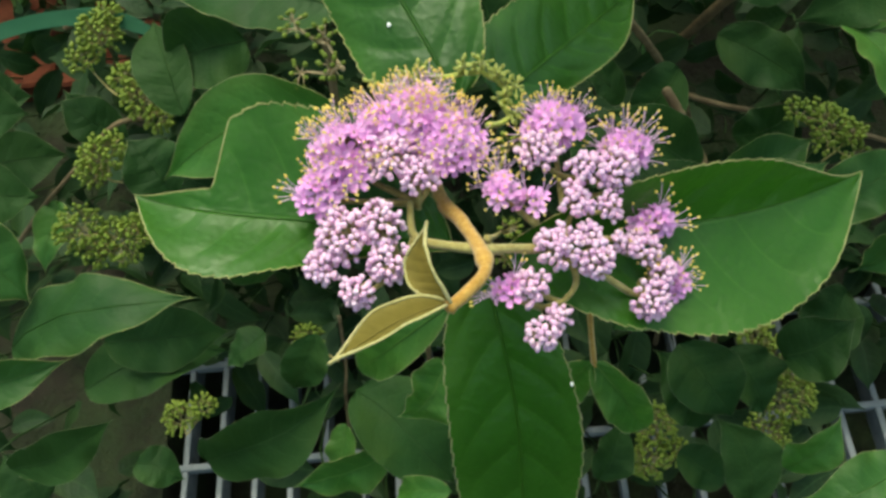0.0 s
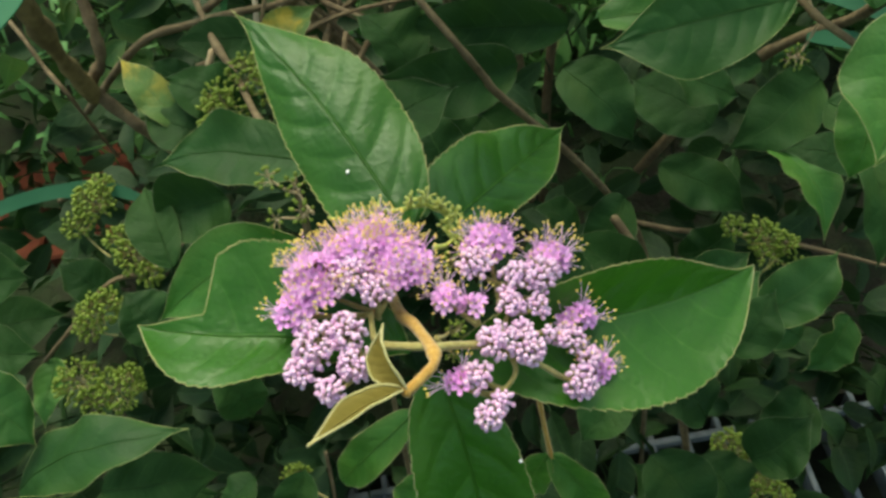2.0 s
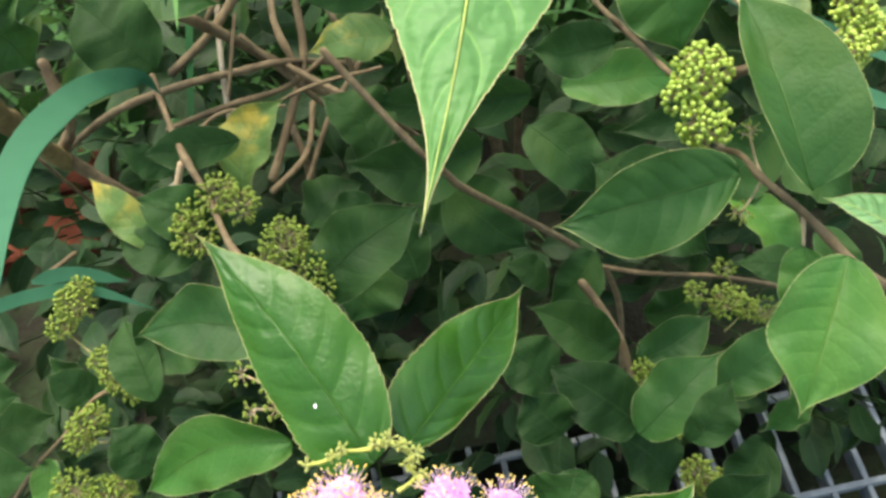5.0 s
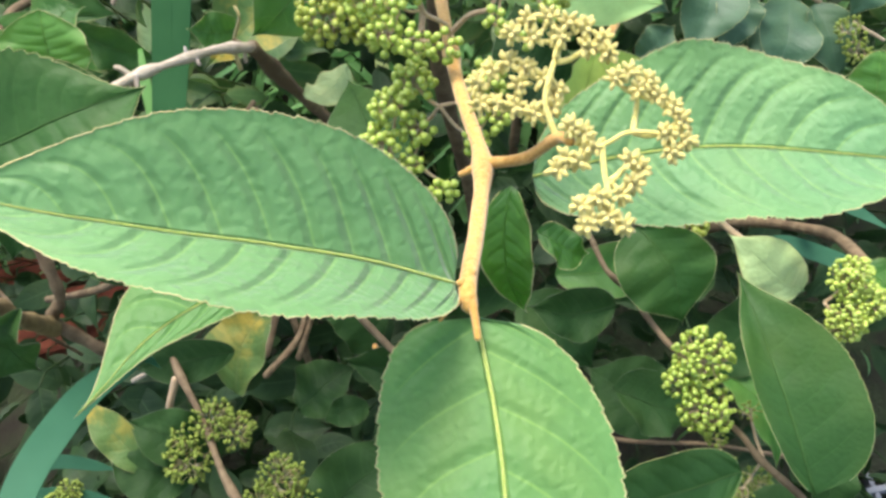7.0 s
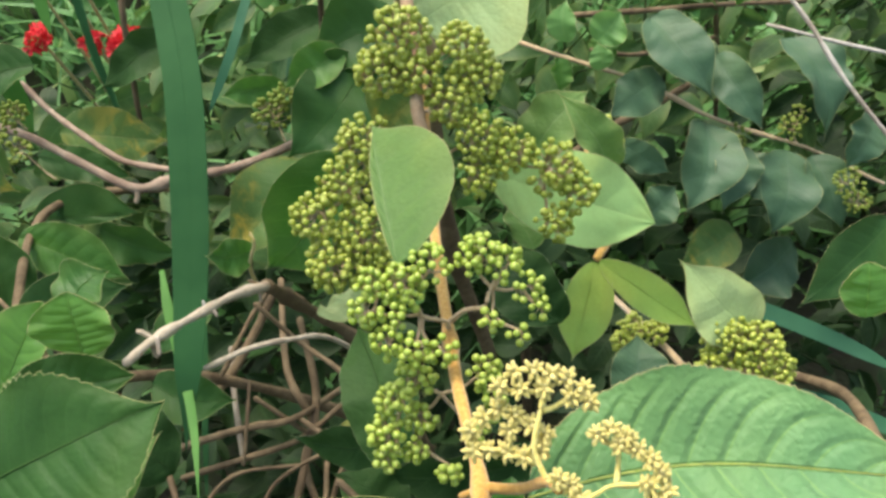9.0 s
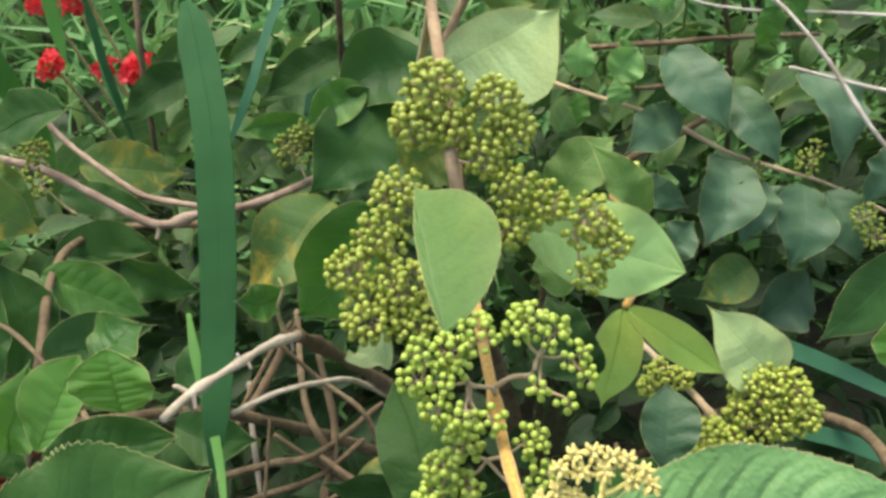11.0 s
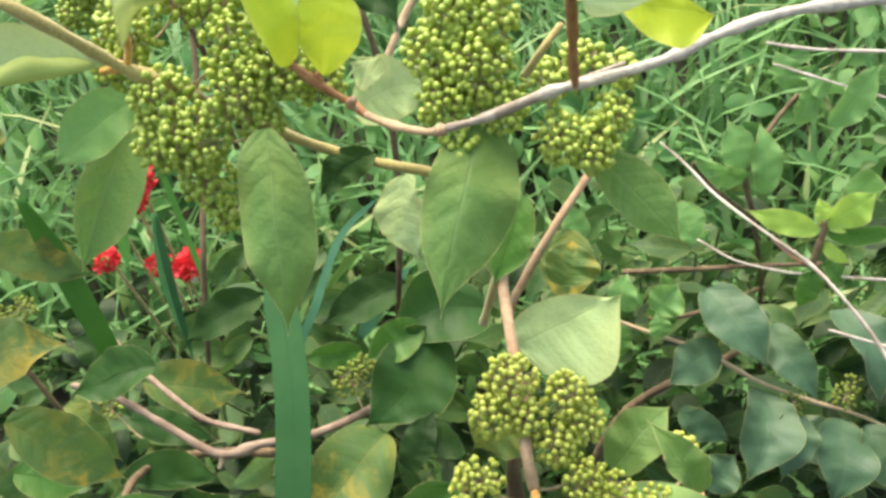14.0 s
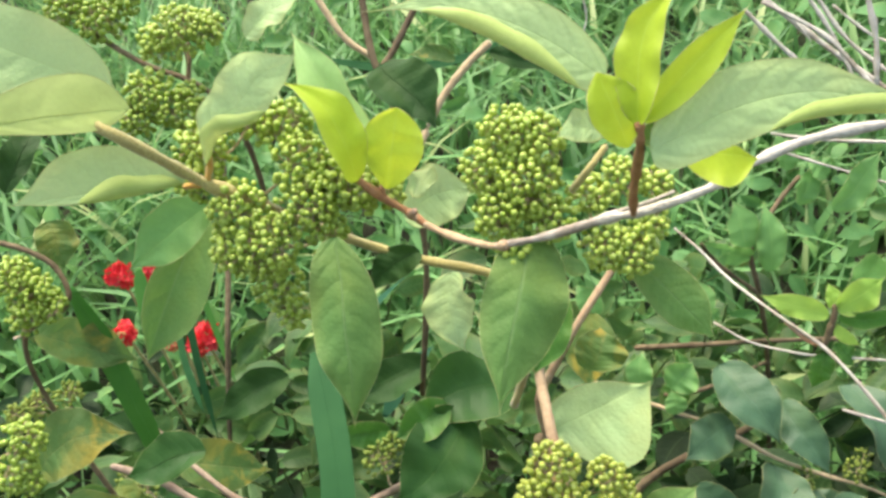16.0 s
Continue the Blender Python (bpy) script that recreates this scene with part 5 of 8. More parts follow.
cluster(berried, (0.2355, 0.4456, 0.6741), ((0.2269, 0.4482, 0.6902, 0.0082), (0.2362, 0.4424, 0.6848, 0.0093), (0.2217, 0.441, 0.6833, 0.0071), (0.2316, 0.4371, 0.6797, 0.0077),), "olive", 0.00164, seed=53, joined=True, gap=2.1, spread=115, facing=(-0.23, -0.45, 0.86))
cluster(berried, (0.2251, 0.4733, 0.6935), ((0.2134, 0.4817, 0.7014, 0.0073), (0.2237, 0.4777, 0.6977, 0.0068), (0.2063, 0.4778, 0.6976, 0.0051),), "olive", 0.00127, seed=56, joined=True, gap=2.3, spread=115, facing=(-0.2, -0.52, 0.83))
stem(berried, ((0.2292, 0.597, 0.5905), (0.2225, 0.5327, 0.6535), (0.2272, 0.4708, 0.6911), (0.2355, 0.4539, 0.682), (0.2446, 0.4403, 0.676), (0.2585, 0.4195, 0.6702)), 0.00151, 0.00181, STALK, knots=(0.5,))
cluster(berried, (0.2626, 0.3707, 0.7003), ((0.2696, 0.3689, 0.7171, 0.0094), (0.264, 0.3566, 0.7088, 0.0085), (0.2742, 0.3605, 0.7113, 0.0076),), "green", 0.00105, seed=54, joined=True, gap=2.2, spread=110, facing=(-0.42, -0.55, 0.72))
cluster(berried, (0.2151, 0.3133, 0.6985), ((0.2045, 0.3052, 0.6908, 0.0048), (0.2136, 0.3281, 0.7087, 0.0043),), "small", 0.00065, seed=55, gap=4.5, name='bud_head', label='withered bare stalks', facing=(-0.28, -0.43, 0.86))

paleshoot = thing("leafy_shoot", (0.1982, 0.4835, 0.7583), "small shoot with smooth yellow green leaves", "plant shoot", "leafy side shoots")
leaf(paleshoot, (0.197, 0.4828, 0.7574), (0.1757, 0.4538, 0.728), 0.0236, (-0.01, -0.69, 0.72), "mellow", fine=1, fold=0.25, sides=((0.51, 0.45, 0), (0.49, 0.50, 0)))
leaf(paleshoot, (0.1988, 0.4826, 0.7573), (0.235, 0.4525, 0.7288), 0.0178, (-0.01, -0.69, 0.72), "mellow", fine=1, fold=0.2, sides=((0.50, 0.50, 0), (0.50, 0.50, 0)))
leaf(paleshoot, (0.2684, 0.4637, 0.6987), (0.2391, 0.4885, 0.736), 0.0337, (0.09, -0.79, 0.6), "pale", fine=1, skew=-0.053)
leaf(paleshoot, (0.1933, 0.4196, 0.7248), (0.2058, 0.4514, 0.7415), 0.0260, (0.06, -0.48, 0.87), "blue", fine=1, wide=0.5)
leaf(paleshoot, (0.1706, 0.4851, 0.7733), (0.1656, 0.5078, 0.7811), 0.0180, (-0.12, -0.35, 0.93), "sage", fine=1, skew=-0.029)
stem(paleshoot, ((0.1982, 0.4835, 0.7583), (0.2125, 0.5045, 0.7509), (0.225, 0.5322, 0.7499), (0.2167, 0.5607, 0.7494)), 0.00193, 0.00221, STEM)

glossy = thing("leafy_shoot", (-0.0153, 0.3621, 0.8555), "side shoot with glossy dark green saw-edged leaves", "plant shoot", "leafy side shoots")
stem(glossy, ((-0.0214, 0.3585, 0.8523), (-0.0166, 0.3921, 0.8551), (-0.0137, 0.4262, 0.8451), (-0.0113, 0.4362, 0.8405), (-0.0718, 0.5263, 0.7989), (-0.1446, 0.6078, 0.7365)), 0.00104, 0.00104, BROWN)
leaf(glossy, (-0.0096, 0.3622, 0.8776), (0.0512, 0.3688, 0.8879), 0.0427, (-0.1, -0.5, 0.86), "dimmed_green", fine=2, fold=0.2, wave=0.35, label='large glossy quilted leaf', sides=((0.50, 0.40, 0), (0.50, 0.62, 0.5)), saw=0.06, quilt=0.00022, veins=11)
leaf(glossy, (0.004, 0.3629, 0.8565), (0.0411, 0.3746, 0.867), 0.0199, (-0.01, -0.66, 0.75), "green", fine=1, skew=0.064)
leaf(glossy, (-0.0113, 0.4045, 0.863), (0.0323, 0.3985, 0.8649), 0.0169, (-0.12, -0.64, 0.76), "dimmed_green", fine=2, fold=0.3, wave=0.4, sides=((0.62, 0.55, 0.6), (0.38, 0.60, 0.6)), saw=0.03)
leaf(glossy, (0.0055, 0.4275, 0.8459), (0.0082, 0.4391, 0.8665), 0.0278, (-0.05, -0.87, 0.49), "bright", fine=2, fold=0.35, label='rounded fresh green leaf', sides=((0.46, 0.60, 0.9), (0.54, 0.50, 0.8)))
leaf(glossy, (-0.0329, 0.4325, 0.8299), (-0.0091, 0.453, 0.8511), 0.0220, (-0.1, -0.75, 0.66), "bright", fine=2, fold=0.3, sides=((0.57, 0.60, 0.8), (0.43, 0.60, 0.8)))
leaf(glossy, (-0.0497, 0.4435, 0.8199), (-0.0271, 0.4552, 0.8528), 0.0223, (-0.18, -0.88, 0.43), "bright", fine=1)
leaf(glossy, (-0.0426, 0.3793, 0.8014), (-0.0277, 0.3662, 0.7795), 0.0341, (0.22, -0.77, 0.61), "dull", fine=1, skew=-0.12)
leaf(glossy, (-0.0064, 0.4521, 0.8424), (0.012, 0.4654, 0.846), 0.0242, (0.19, -0.49, 0.85), "green", fine=1, wide=0.5, skew=-0.036)

duller = thing("leafy_shoot", (-0.099, 0.571, 0.7275), "side shoot with dull dark green leaves", "plant shoot", "leafy side shoots")
leaf(duller, (-0.1106, 0.6457, 0.7186), (-0.0518, 0.6114, 0.6952), 0.0340, (-0.09, -0.61, 0.79), "green", fine=2, sides=((0.56, 0.50, 0.3), (0.44, 0.45, 0.2)), wave=0.3)
leaf(duller, (-0.0973, 0.5714, 0.7268), (-0.0331, 0.572, 0.7293), 0.0285, (-0.01, -0.69, 0.72), "dimmed_green", fine=1, sides=((0.60, 0.45, 0), (0.40, 0.45, 0)))
leaf(duller, (-0.1168, 0.6829, 0.6973), (-0.048, 0.6742, 0.6879), 0.0266, (-0.01, -0.69, 0.72), "dimmed_green", fine=1, sides=((0.79, 0.50, 0), (0.21, 0.50, 0)))
leaf(duller, (-0.0776, 0.6718, 0.6858), (-0.0294, 0.6491, 0.6648), 0.0285, (-0.01, -0.69, 0.72), "dimmed_green", fine=1, skew=0.023)
leaf(duller, (-0.1276, 0.566, 0.7223), (-0.1091, 0.6014, 0.7565), 0.0254, (-0.01, -0.69, 0.72), "dimmed_green", fine=1, skew=-0.059)
leaf(duller, (-0.125, 0.5876, 0.7015), (-0.1231, 0.6369, 0.7488), 0.0375, (-0.01, -0.69, 0.72), "dimmed_green", fine=1, skew=0.118)
leaf(duller, (-0.101, 0.6525, 0.8055), (-0.078, 0.6226, 0.7772), 0.0243, (-0.01, -0.69, 0.72), "yellowing", fine=1, skew=0.049)
leaf(duller, (-0.0102, 0.5992, 0.6725), (-0.0554, 0.5814, 0.655), 0.0290, (-0.01, -0.69, 0.72), "dimmed_green", fine=1)
leaf(duller, (-0.1607, 0.69, 0.7022), (-0.125, 0.7053, 0.7173), 0.0235, (-0.01, -0.69, 0.72), "dimmed_green", fine=1, skew=0.031)
leaf(duller, (-0.0437, 0.5453, 0.6759), (0.0005, 0.5299, 0.6618), 0.0282, (-0.01, -0.69, 0.72), "dimmed_green", fine=1, skew=0.12)
leaf(duller, (-0.0909, 0.4978, 0.7683), (-0.0802, 0.4786, 0.75), 0.0195, (-0.01, -0.69, 0.72), "dimmed_green", fine=1, skew=0.028)
leaf(duller, (-0.1109, 0.7282, 0.7118), (-0.0545, 0.7135, 0.6846), 0.0233, (0.13, -0.74, 0.67), "dimmed_green", fine=1)
stem(duller, ((-0.1275, 0.5203, 0.6786), (-0.099, 0.571, 0.7275), (-0.1038, 0.6473, 0.7174), (-0.0928, 0.6883, 0.7015), (-0.0536, 0.7006, 0.686), (-0.0093, 0.6924, 0.6787)), 0.00244, 0.00313, BROWN)
cluster(duller, (0.0487, 0.7116, 0.6841), ((0.0459, 0.7266, 0.6983, 0.0132), (0.0562, 0.7333, 0.7049, 0.0085),), "small", 0.00193, seed=61, gap=2.6, joined=True, name='bud_head', facing=(0.11, -0.77, 0.63))
cluster(duller, (-0.1071, 0.7233, 0.6932), ((-0.125, 0.741, 0.71, 0.0101), (-0.1381, 0.7492, 0.7177, 0.0085),), "small", 0.00193, seed=62, gap=2.8, joined=True, name='bud_head', facing=(0.35, -0.74, 0.57))

branchy = thing("leafy_shoot", (-0.0481, 0.6855, 0.6993), "brown woody branch with dull and yellowing leaves", "plant shoot", "leafy side shoots")
stem(branchy, ((-0.1376, 0.735, 0.7456), (-0.1076, 0.7226, 0.7341), (-0.0796, 0.7045, 0.7171), (-0.0481, 0.6855, 0.6993), (-0.022, 0.6927, 0.6927), (0.0124, 0.6982, 0.6846), (0.051, 0.7172, 0.6755), (0.1024, 0.7419, 0.6723)), 0.00265, 0.00303, TWIG, knots=(0.5,))
stem(branchy, ((-0.1248, 0.7992, 0.7242), (-0.11, 0.7814, 0.7073), (-0.0813, 0.7506, 0.692), (-0.0648, 0.7386, 0.6808), (-0.0286, 0.7194, 0.6766)), 0.00200, 0.00240, TWIG)
stem(branchy, ((-0.0479, 0.686, 0.6998), (-0.0481, 0.6822, 0.6962), (-0.0503, 0.6791, 0.6931)), 0.00258, 0.00147, GREY, name='twig_stub')
leaf(branchy, (-0.1288, 0.8185, 0.6625), (-0.0502, 0.8074, 0.6358), 0.0431, (0.1, -0.73, 0.67), "yellowing", fine=1, label='dark leaf with yellow tip', sides=((0.51, 0.40, 0), (0.49, 0.50, 0)), wave=0.3)
leaf(branchy, (0.0628, 0.6903, 0.6777), (-0.0063, 0.6435, 0.6596), 0.0531, (0.19, -0.58, 0.79), "yellowing", fine=1, skew=-0.066)
leaf(branchy, (0.1157, 0.7381, 0.7102), (0.0469, 0.6955, 0.6825), 0.0589, (0.09, -0.64, 0.76), "dimmed_green", fine=1, skew=-0.087)
leaf(branchy, (0.1534, 0.7552, 0.7133), (0.0745, 0.74, 0.7115), 0.0540, (0.11, -0.68, 0.73), "dimmed_green", fine=1, skew=0.12)
leaf(branchy, (0.1028, 0.7381, 0.724), (0.0573, 0.7282, 0.7138), 0.0281, (-0.01, -0.69, 0.72), "green", fine=1)
leaf(branchy, (0.0552, 0.7628, 0.6916), (0.0082, 0.7661, 0.6942), 0.0207, (-0.01, -0.69, 0.72), "green", fine=1, skew=0.031)
leaf(branchy, (-0.0216, 0.8538, 0.6947), (-0.0912, 0.8371, 0.6778), 0.0330, (-0.01, -0.69, 0.72), "dull", fine=1)
leaf(branchy, (-0.1462, 0.8325, 0.6727), (-0.1817, 0.8556, 0.6943), 0.0295, (-0.01, -0.69, 0.72), "dull", fine=1, skew=0.052)
leaf(branchy, (0.0453, 0.5295, 0.7727), (0.0253, 0.5249, 0.7818), 0.0179, (0.43, -0.66, 0.61), "green", fine=1, skew=-0.056)
leaf(branchy, (0.0909, 0.4957, 0.7686), (0.0658, 0.4967, 0.7554), 0.0197, (-0.35, -0.72, 0.6), "pale", fine=1, skew=-0.12)
leaf(branchy, (0.0963, 0.4458, 0.7209), (0.0428, 0.4528, 0.7269), 0.0226, (-0.01, -0.69, 0.72), "dull", fine=1, skew=-0.039)
leaf(branchy, (0.0972, 0.8248, 0.6961), (0.0222, 0.8131, 0.684), 0.0346, (-0.01, -0.69, 0.72), "dull", fine=1, skew=-0.05)
leaf(branchy, (0.1093, 0.6563, 0.6734), (0.0821, 0.6952, 0.6826), 0.0207, (-0.26, -0.39, 0.88), "dull", fine=1, skew=-0.023)
leaf(branchy, (0.0717, 0.6578, 0.6743), (0.0994, 0.6828, 0.6986), 0.0232, (-0.01, -0.69, 0.72), "dull", fine=1, skew=0.021)
stem(branchy, ((0.041, 0.5244, 0.754), (0.0424, 0.5251, 0.7684), (0.0489, 0.5244, 0.7817), (0.0483, 0.5284, 0.7856)), 0.00107, 0.00054, STEM_GREEN)

drytwig = thing("dry_twig", (0.0785, 0.5077, 0.7181), "dead forked twig, pale grey tip on brown wood", "twig")
stem(drytwig, ((0.0178, 0.4242, 0.841), (0.0259, 0.4363, 0.8357), (0.0411, 0.4538, 0.8245), (0.0499, 0.4666, 0.8146), (0.059, 0.4755, 0.8051)), 0.00143, 0.00163, GREY, label='bare pale grey wood', knots=(0.1, 0.3, 0.5, 0.65, 0.8, 0.98), lump=0.6)
stem(drytwig, ((0.059, 0.4755, 0.8051), (0.0639, 0.4921, 0.7706), (0.0784, 0.5073, 0.7177), (0.091, 0.517, 0.66), (0.0919, 0.5188, 0.5557)), 0.00253, 0.00338, BROWN, knots=(0.2, 0.5), lump=0.5)
stem(drytwig, ((0.0264, 0.4365, 0.8359), (0.0242, 0.4341, 0.8338), (0.0243, 0.432, 0.8306)), 0.00116, 0.00058, GREY, name='twig_stub')
stem(drytwig, ((0.0253, 0.4358, 0.8366), (0.0225, 0.4374, 0.8393), (0.0209, 0.438, 0.8398)), 0.00096, 0.00077, GREY, name='twig_stub')
stem(drytwig, ((0.0424, 0.4547, 0.824), (0.0438, 0.4512, 0.8223)), 0.00103, 0.00062, WHITE_BARK, name='twig_stub')
stem(drytwig, ((0.0404, 0.4533, 0.8254), (0.0406, 0.455, 0.8282)), 0.00082, 0.00041, WHITE_BARK, name='twig_stub')
stem(drytwig, ((0.0576, 0.4747, 0.8058), (0.0533, 0.4764, 0.8098)), 0.00111, 0.00067, BROWN, name='twig_stub')
stem(drytwig, ((0.0563, 0.473, 0.8069), (0.0559, 0.4693, 0.8037)), 0.00088, 0.00066, GREY, name='twig_stub')
stem(drytwig, ((0.0267, 0.4358, 0.8366), (0.0263, 0.4307, 0.8334)), 0.00115, 0.00077, WHITE_BARK, name='twig_stub')
stem(drytwig, ((0.0106, 0.4918, 0.7433), (0.0307, 0.5009, 0.7381), (0.0478, 0.5067, 0.7301), (0.0637, 0.5164, 0.7123), (0.0763, 0.5295, 0.6708)), 0.00138, 0.00138, GREY)

woody = thing("shrub_base", (0.0251, 0.5597, 0.564), "tangled brown woody base of the shrub", "shrub")
stem(woody, ((0.16, 0.74, -0.02), (0.155, 0.72, 0.2), (0.15, 0.69, 0.42), (0.14, 0.66, 0.6), (0.15, 0.63, 0.78)), 0.007, 0.0045, BROWN, label="main trunk", knots=(0.4, 0.7))
stem(woody, ((0.13, 0.76, -0.02), (0.08, 0.7, 0.25), (0.03, 0.64, 0.45), (-0.04, 0.6, 0.6), (-0.1, 0.56, 0.68)), 0.006, 0.003, BROWN, name="branch")
stem(woody, ((0.19, 0.75, -0.02), (0.26, 0.7, 0.2), (0.33, 0.62, 0.4), (0.36, 0.52, 0.52), (0.31, 0.4, 0.66)), 0.006, 0.003, BROWN, name="branch")
stem(woody, ((0.17, 0.78, -0.02), (0.2, 0.8, 0.3), (0.25, 0.8, 0.5), (0.36, 0.78, 0.58)), 0.006, 0.003, BROWN, name="branch")
stem(woody, ((-0.0785, 0.5661, 0.542), (-0.0295, 0.5564, 0.5605), (0.0094, 0.5586, 0.5628), (0.044, 0.5702, 0.5733)), 0.00223, 0.00186, BROWN, name='branch')
stem(woody, ((-0.0094, 0.5032, 0.541), (0.0088, 0.5458, 0.5517), (0.0239, 0.5884, 0.5624), (0.0263, 0.6295, 0.5982)), 0.00290, 0.00242, BROWN, name='branch')
stem(woody, ((-0.0201, 0.5314, 0.5919), (-0.0123, 0.5486, 0.607), (-0.006, 0.5746, 0.6163)), 0.00125, 0.00104, BROWN, name='branch')
stem(woody, ((0.0327, 0.5569, 0.5352), (0.0144, 0.5619, 0.5658), (-0.0076, 0.5723, 0.6011)), 0.00199, 0.00166, BROWN, name='branch')
stem(woody, ((0.0545, 0.5566, 0.5616), (0.0512, 0.5715, 0.601), (0.029, 0.5927, 0.6192), (0.0118, 0.6028, 0.6543)), 0.00192, 0.00160, BROWN, name='branch')
stem(woody, ((-0.0298, 0.5996, 0.598), (-0.0026, 0.6228, 0.6185), (0.0172, 0.636, 0.6302)), 0.00177, 0.00147, BROWN, name='branch')
stem(woody, ((0.0074, 0.5087, 0.5195), (0.0338, 0.5407, 0.5476), (0.0654, 0.5659, 0.5698)), 0.00199, 0.00166, BROWN, name='branch')
stem(woody, ((-0.018, 0.4943, 0.573), (-0.0069, 0.518, 0.5804), (0.0282, 0.527, 0.5886), (0.075, 0.5283, 0.5902)), 0.00144, 0.00120, BROWN, name='branch')
stem(woody, ((-0.0653, 0.5229, 0.5575), (-0.034, 0.5388, 0.5717), (0.0092, 0.5356, 0.5694)), 0.00150, 0.00125, BROWN, name='branch')
stem(woody, ((-0.203, 0.6523, 0.4551), (-0.1079, 0.5596, 0.5713), (-0.0741, 0.5663, 0.5751), (-0.0396, 0.5688, 0.576), (-0.017, 0.5689, 0.5756), (0.0149, 0.5687, 0.5747), (0.0468, 0.6716, 0.4626)), 0.00276, 0.00235, BROWN, name='branch')
stem(woody, ((0.0127, 0.5675, 0.574), (0.04, 0.5356, 0.5758), (0.0684, 0.5108, 0.5703), (0.0877, 0.5791, 0.459)), 0.00226, 0.00192, BROWN, name='branch')
stem(woody, ((0.0131, 0.6519, 0.6075), (-0.0084, 0.6299, 0.5928), (-0.0336, 0.6084, 0.5788), (-0.0655, 0.5908, 0.5674)), 0.00343, 0.00291, BROWN, name='branch')
stem(woody, ((-0.2425, 0.6905, 0.5427), (-0.1977, 0.6111, 0.5601), (-0.1866, 0.5926, 0.5471), (-0.1719, 0.5727, 0.5332), (-0.1736, 0.5954, 0.4518)), 0.00170, 0.00140, BROWN, name='branch')
stem(woody, ((-0.0081, 0.572, 0.3958), (0.0099, 0.5237, 0.5198), (0.0061, 0.5533, 0.5402), (0.0175, 0.5739, 0.554), (0.009, 0.6075, 0.5772), (-0.0037, 0.7465, 0.515)), 0.00285, 0.00242, BROWN, name='branch')
stem(woody, ((-0.1466, 0.4922, 0.526), (-0.1631, 0.4698, 0.5353)), 0.00181, 0.00154, BROWN, name='branch')
stem(woody, ((-0.0971, 0.5086, 0.5361), (-0.0666, 0.5043, 0.5568)), 0.00145, 0.00123, GREY, name='branch')
stem(woody, ((-0.0298, 0.6386, 0.5751), (-0.0347, 0.6129, 0.5576), (-0.0391, 0.5738, 0.531)), 0.00236, 0.00200, GREY, name='branch')
stem(woody, ((-0.0052, 0.4765, 0.5606), (0.0187, 0.4987, 0.5631), (0.0277, 0.5302, 0.5724)), 0.00210, 0.00179, BROWN, name='branch')

budding = thing("budding_shoot", (0.0033, 0.356, 0.6477), "thin brown shoot with clusters of tiny green buds", "plant shoot", "budding shoots")
stem(budding, ((-0.0439, 0.5001, 0.6503), (-0.0349, 0.4641, 0.6497), (-0.0266, 0.4365, 0.6488), (-0.0159, 0.4095, 0.6483), (-0.0056, 0.3767, 0.6499), (0.0043, 0.3548, 0.6468), (0.0063, 0.3431, 0.6145), (-0.0038, 0.3335, 0.5355)), 0.00170, 0.00170, BROWN, knots=(0.3, 0.6))
stem(budding, ((-0.0287, 0.4344, 0.6475), (-0.036, 0.4264, 0.6361), (-0.0423, 0.423, 0.6218)), 0.00174, 0.00174, STALK, name='side_stalk')
cluster(budding, (-0.015, 0.4024, 0.6434), ((-0.0241, 0.392, 0.6426, 0.012), (-0.0093, 0.4057, 0.6516, 0.0104), (0.0002, 0.3994, 0.6471, 0.0098), (-0.025, 0.3991, 0.6475, 0.0082),), "small", 0.00115, seed=71, gap=2.9, joined=True, name='bud_head', spread=120, thick=0.0004, stalk=STEM_GREEN, facing=(0.27, -0.54, 0.8))
cluster(budding, (0.0056, 0.3613, 0.6452), ((0.0221, 0.367, 0.6547, 0.0113), (0.0293, 0.3548, 0.6463, 0.0108), (0.0123, 0.3599, 0.6501, 0.0088), (0.034, 0.3475, 0.6411, 0.0072), (0.0214, 0.3497, 0.6429, 0.0067),), "small", 0.00108, seed=72, gap=2.9, joined=True, name='bud_head', spread=120, thick=0.0004, stalk=STEM_GREEN, facing=(0.18, -0.52, 0.83))
cluster(budding, (-0.0731, 0.3535, 0.5901), ((-0.0748, 0.3452, 0.6094, 0.0103), (-0.0814, 0.3514, 0.6148, 0.007), (-0.0697, 0.3382, 0.6033, 0.007),), "small", 0.00113, seed=73, gap=2.7, joined=True, name='bud_head', spread=120, thick=0.0004, stalk=STEM_GREEN, facing=(0.33, -0.66, 0.68))
cluster(budding, (-0.0976, 0.33, 0.5718), ((-0.0996, 0.3308, 0.5907, 0.0099), (-0.1049, 0.3261, 0.5871, 0.0071), (-0.0931, 0.3342, 0.5933, 0.0066),), "small", 0.00115, seed=74, gap=2.7, joined=True, name='bud_head', spread=120, thick=0.0004, stalk=STEM_GREEN, facing=(0.37, -0.61, 0.7))
cluster(budding, (-0.1072, 0.3076, 0.5406), ((-0.1156, 0.3092, 0.5684, 0.0116), (-0.0972, 0.3047, 0.5638, 0.0116), (-0.1091, 0.3019, 0.562, 0.0083), (-0.0921, 0.3084, 0.5666, 0.0072),), "small", 0.00116, seed=75, gap=2.8, joined=True, name='bud_head', spread=120, thick=0.0004, stalk=STEM_GREEN, facing=(0.4, -0.55, 0.73))
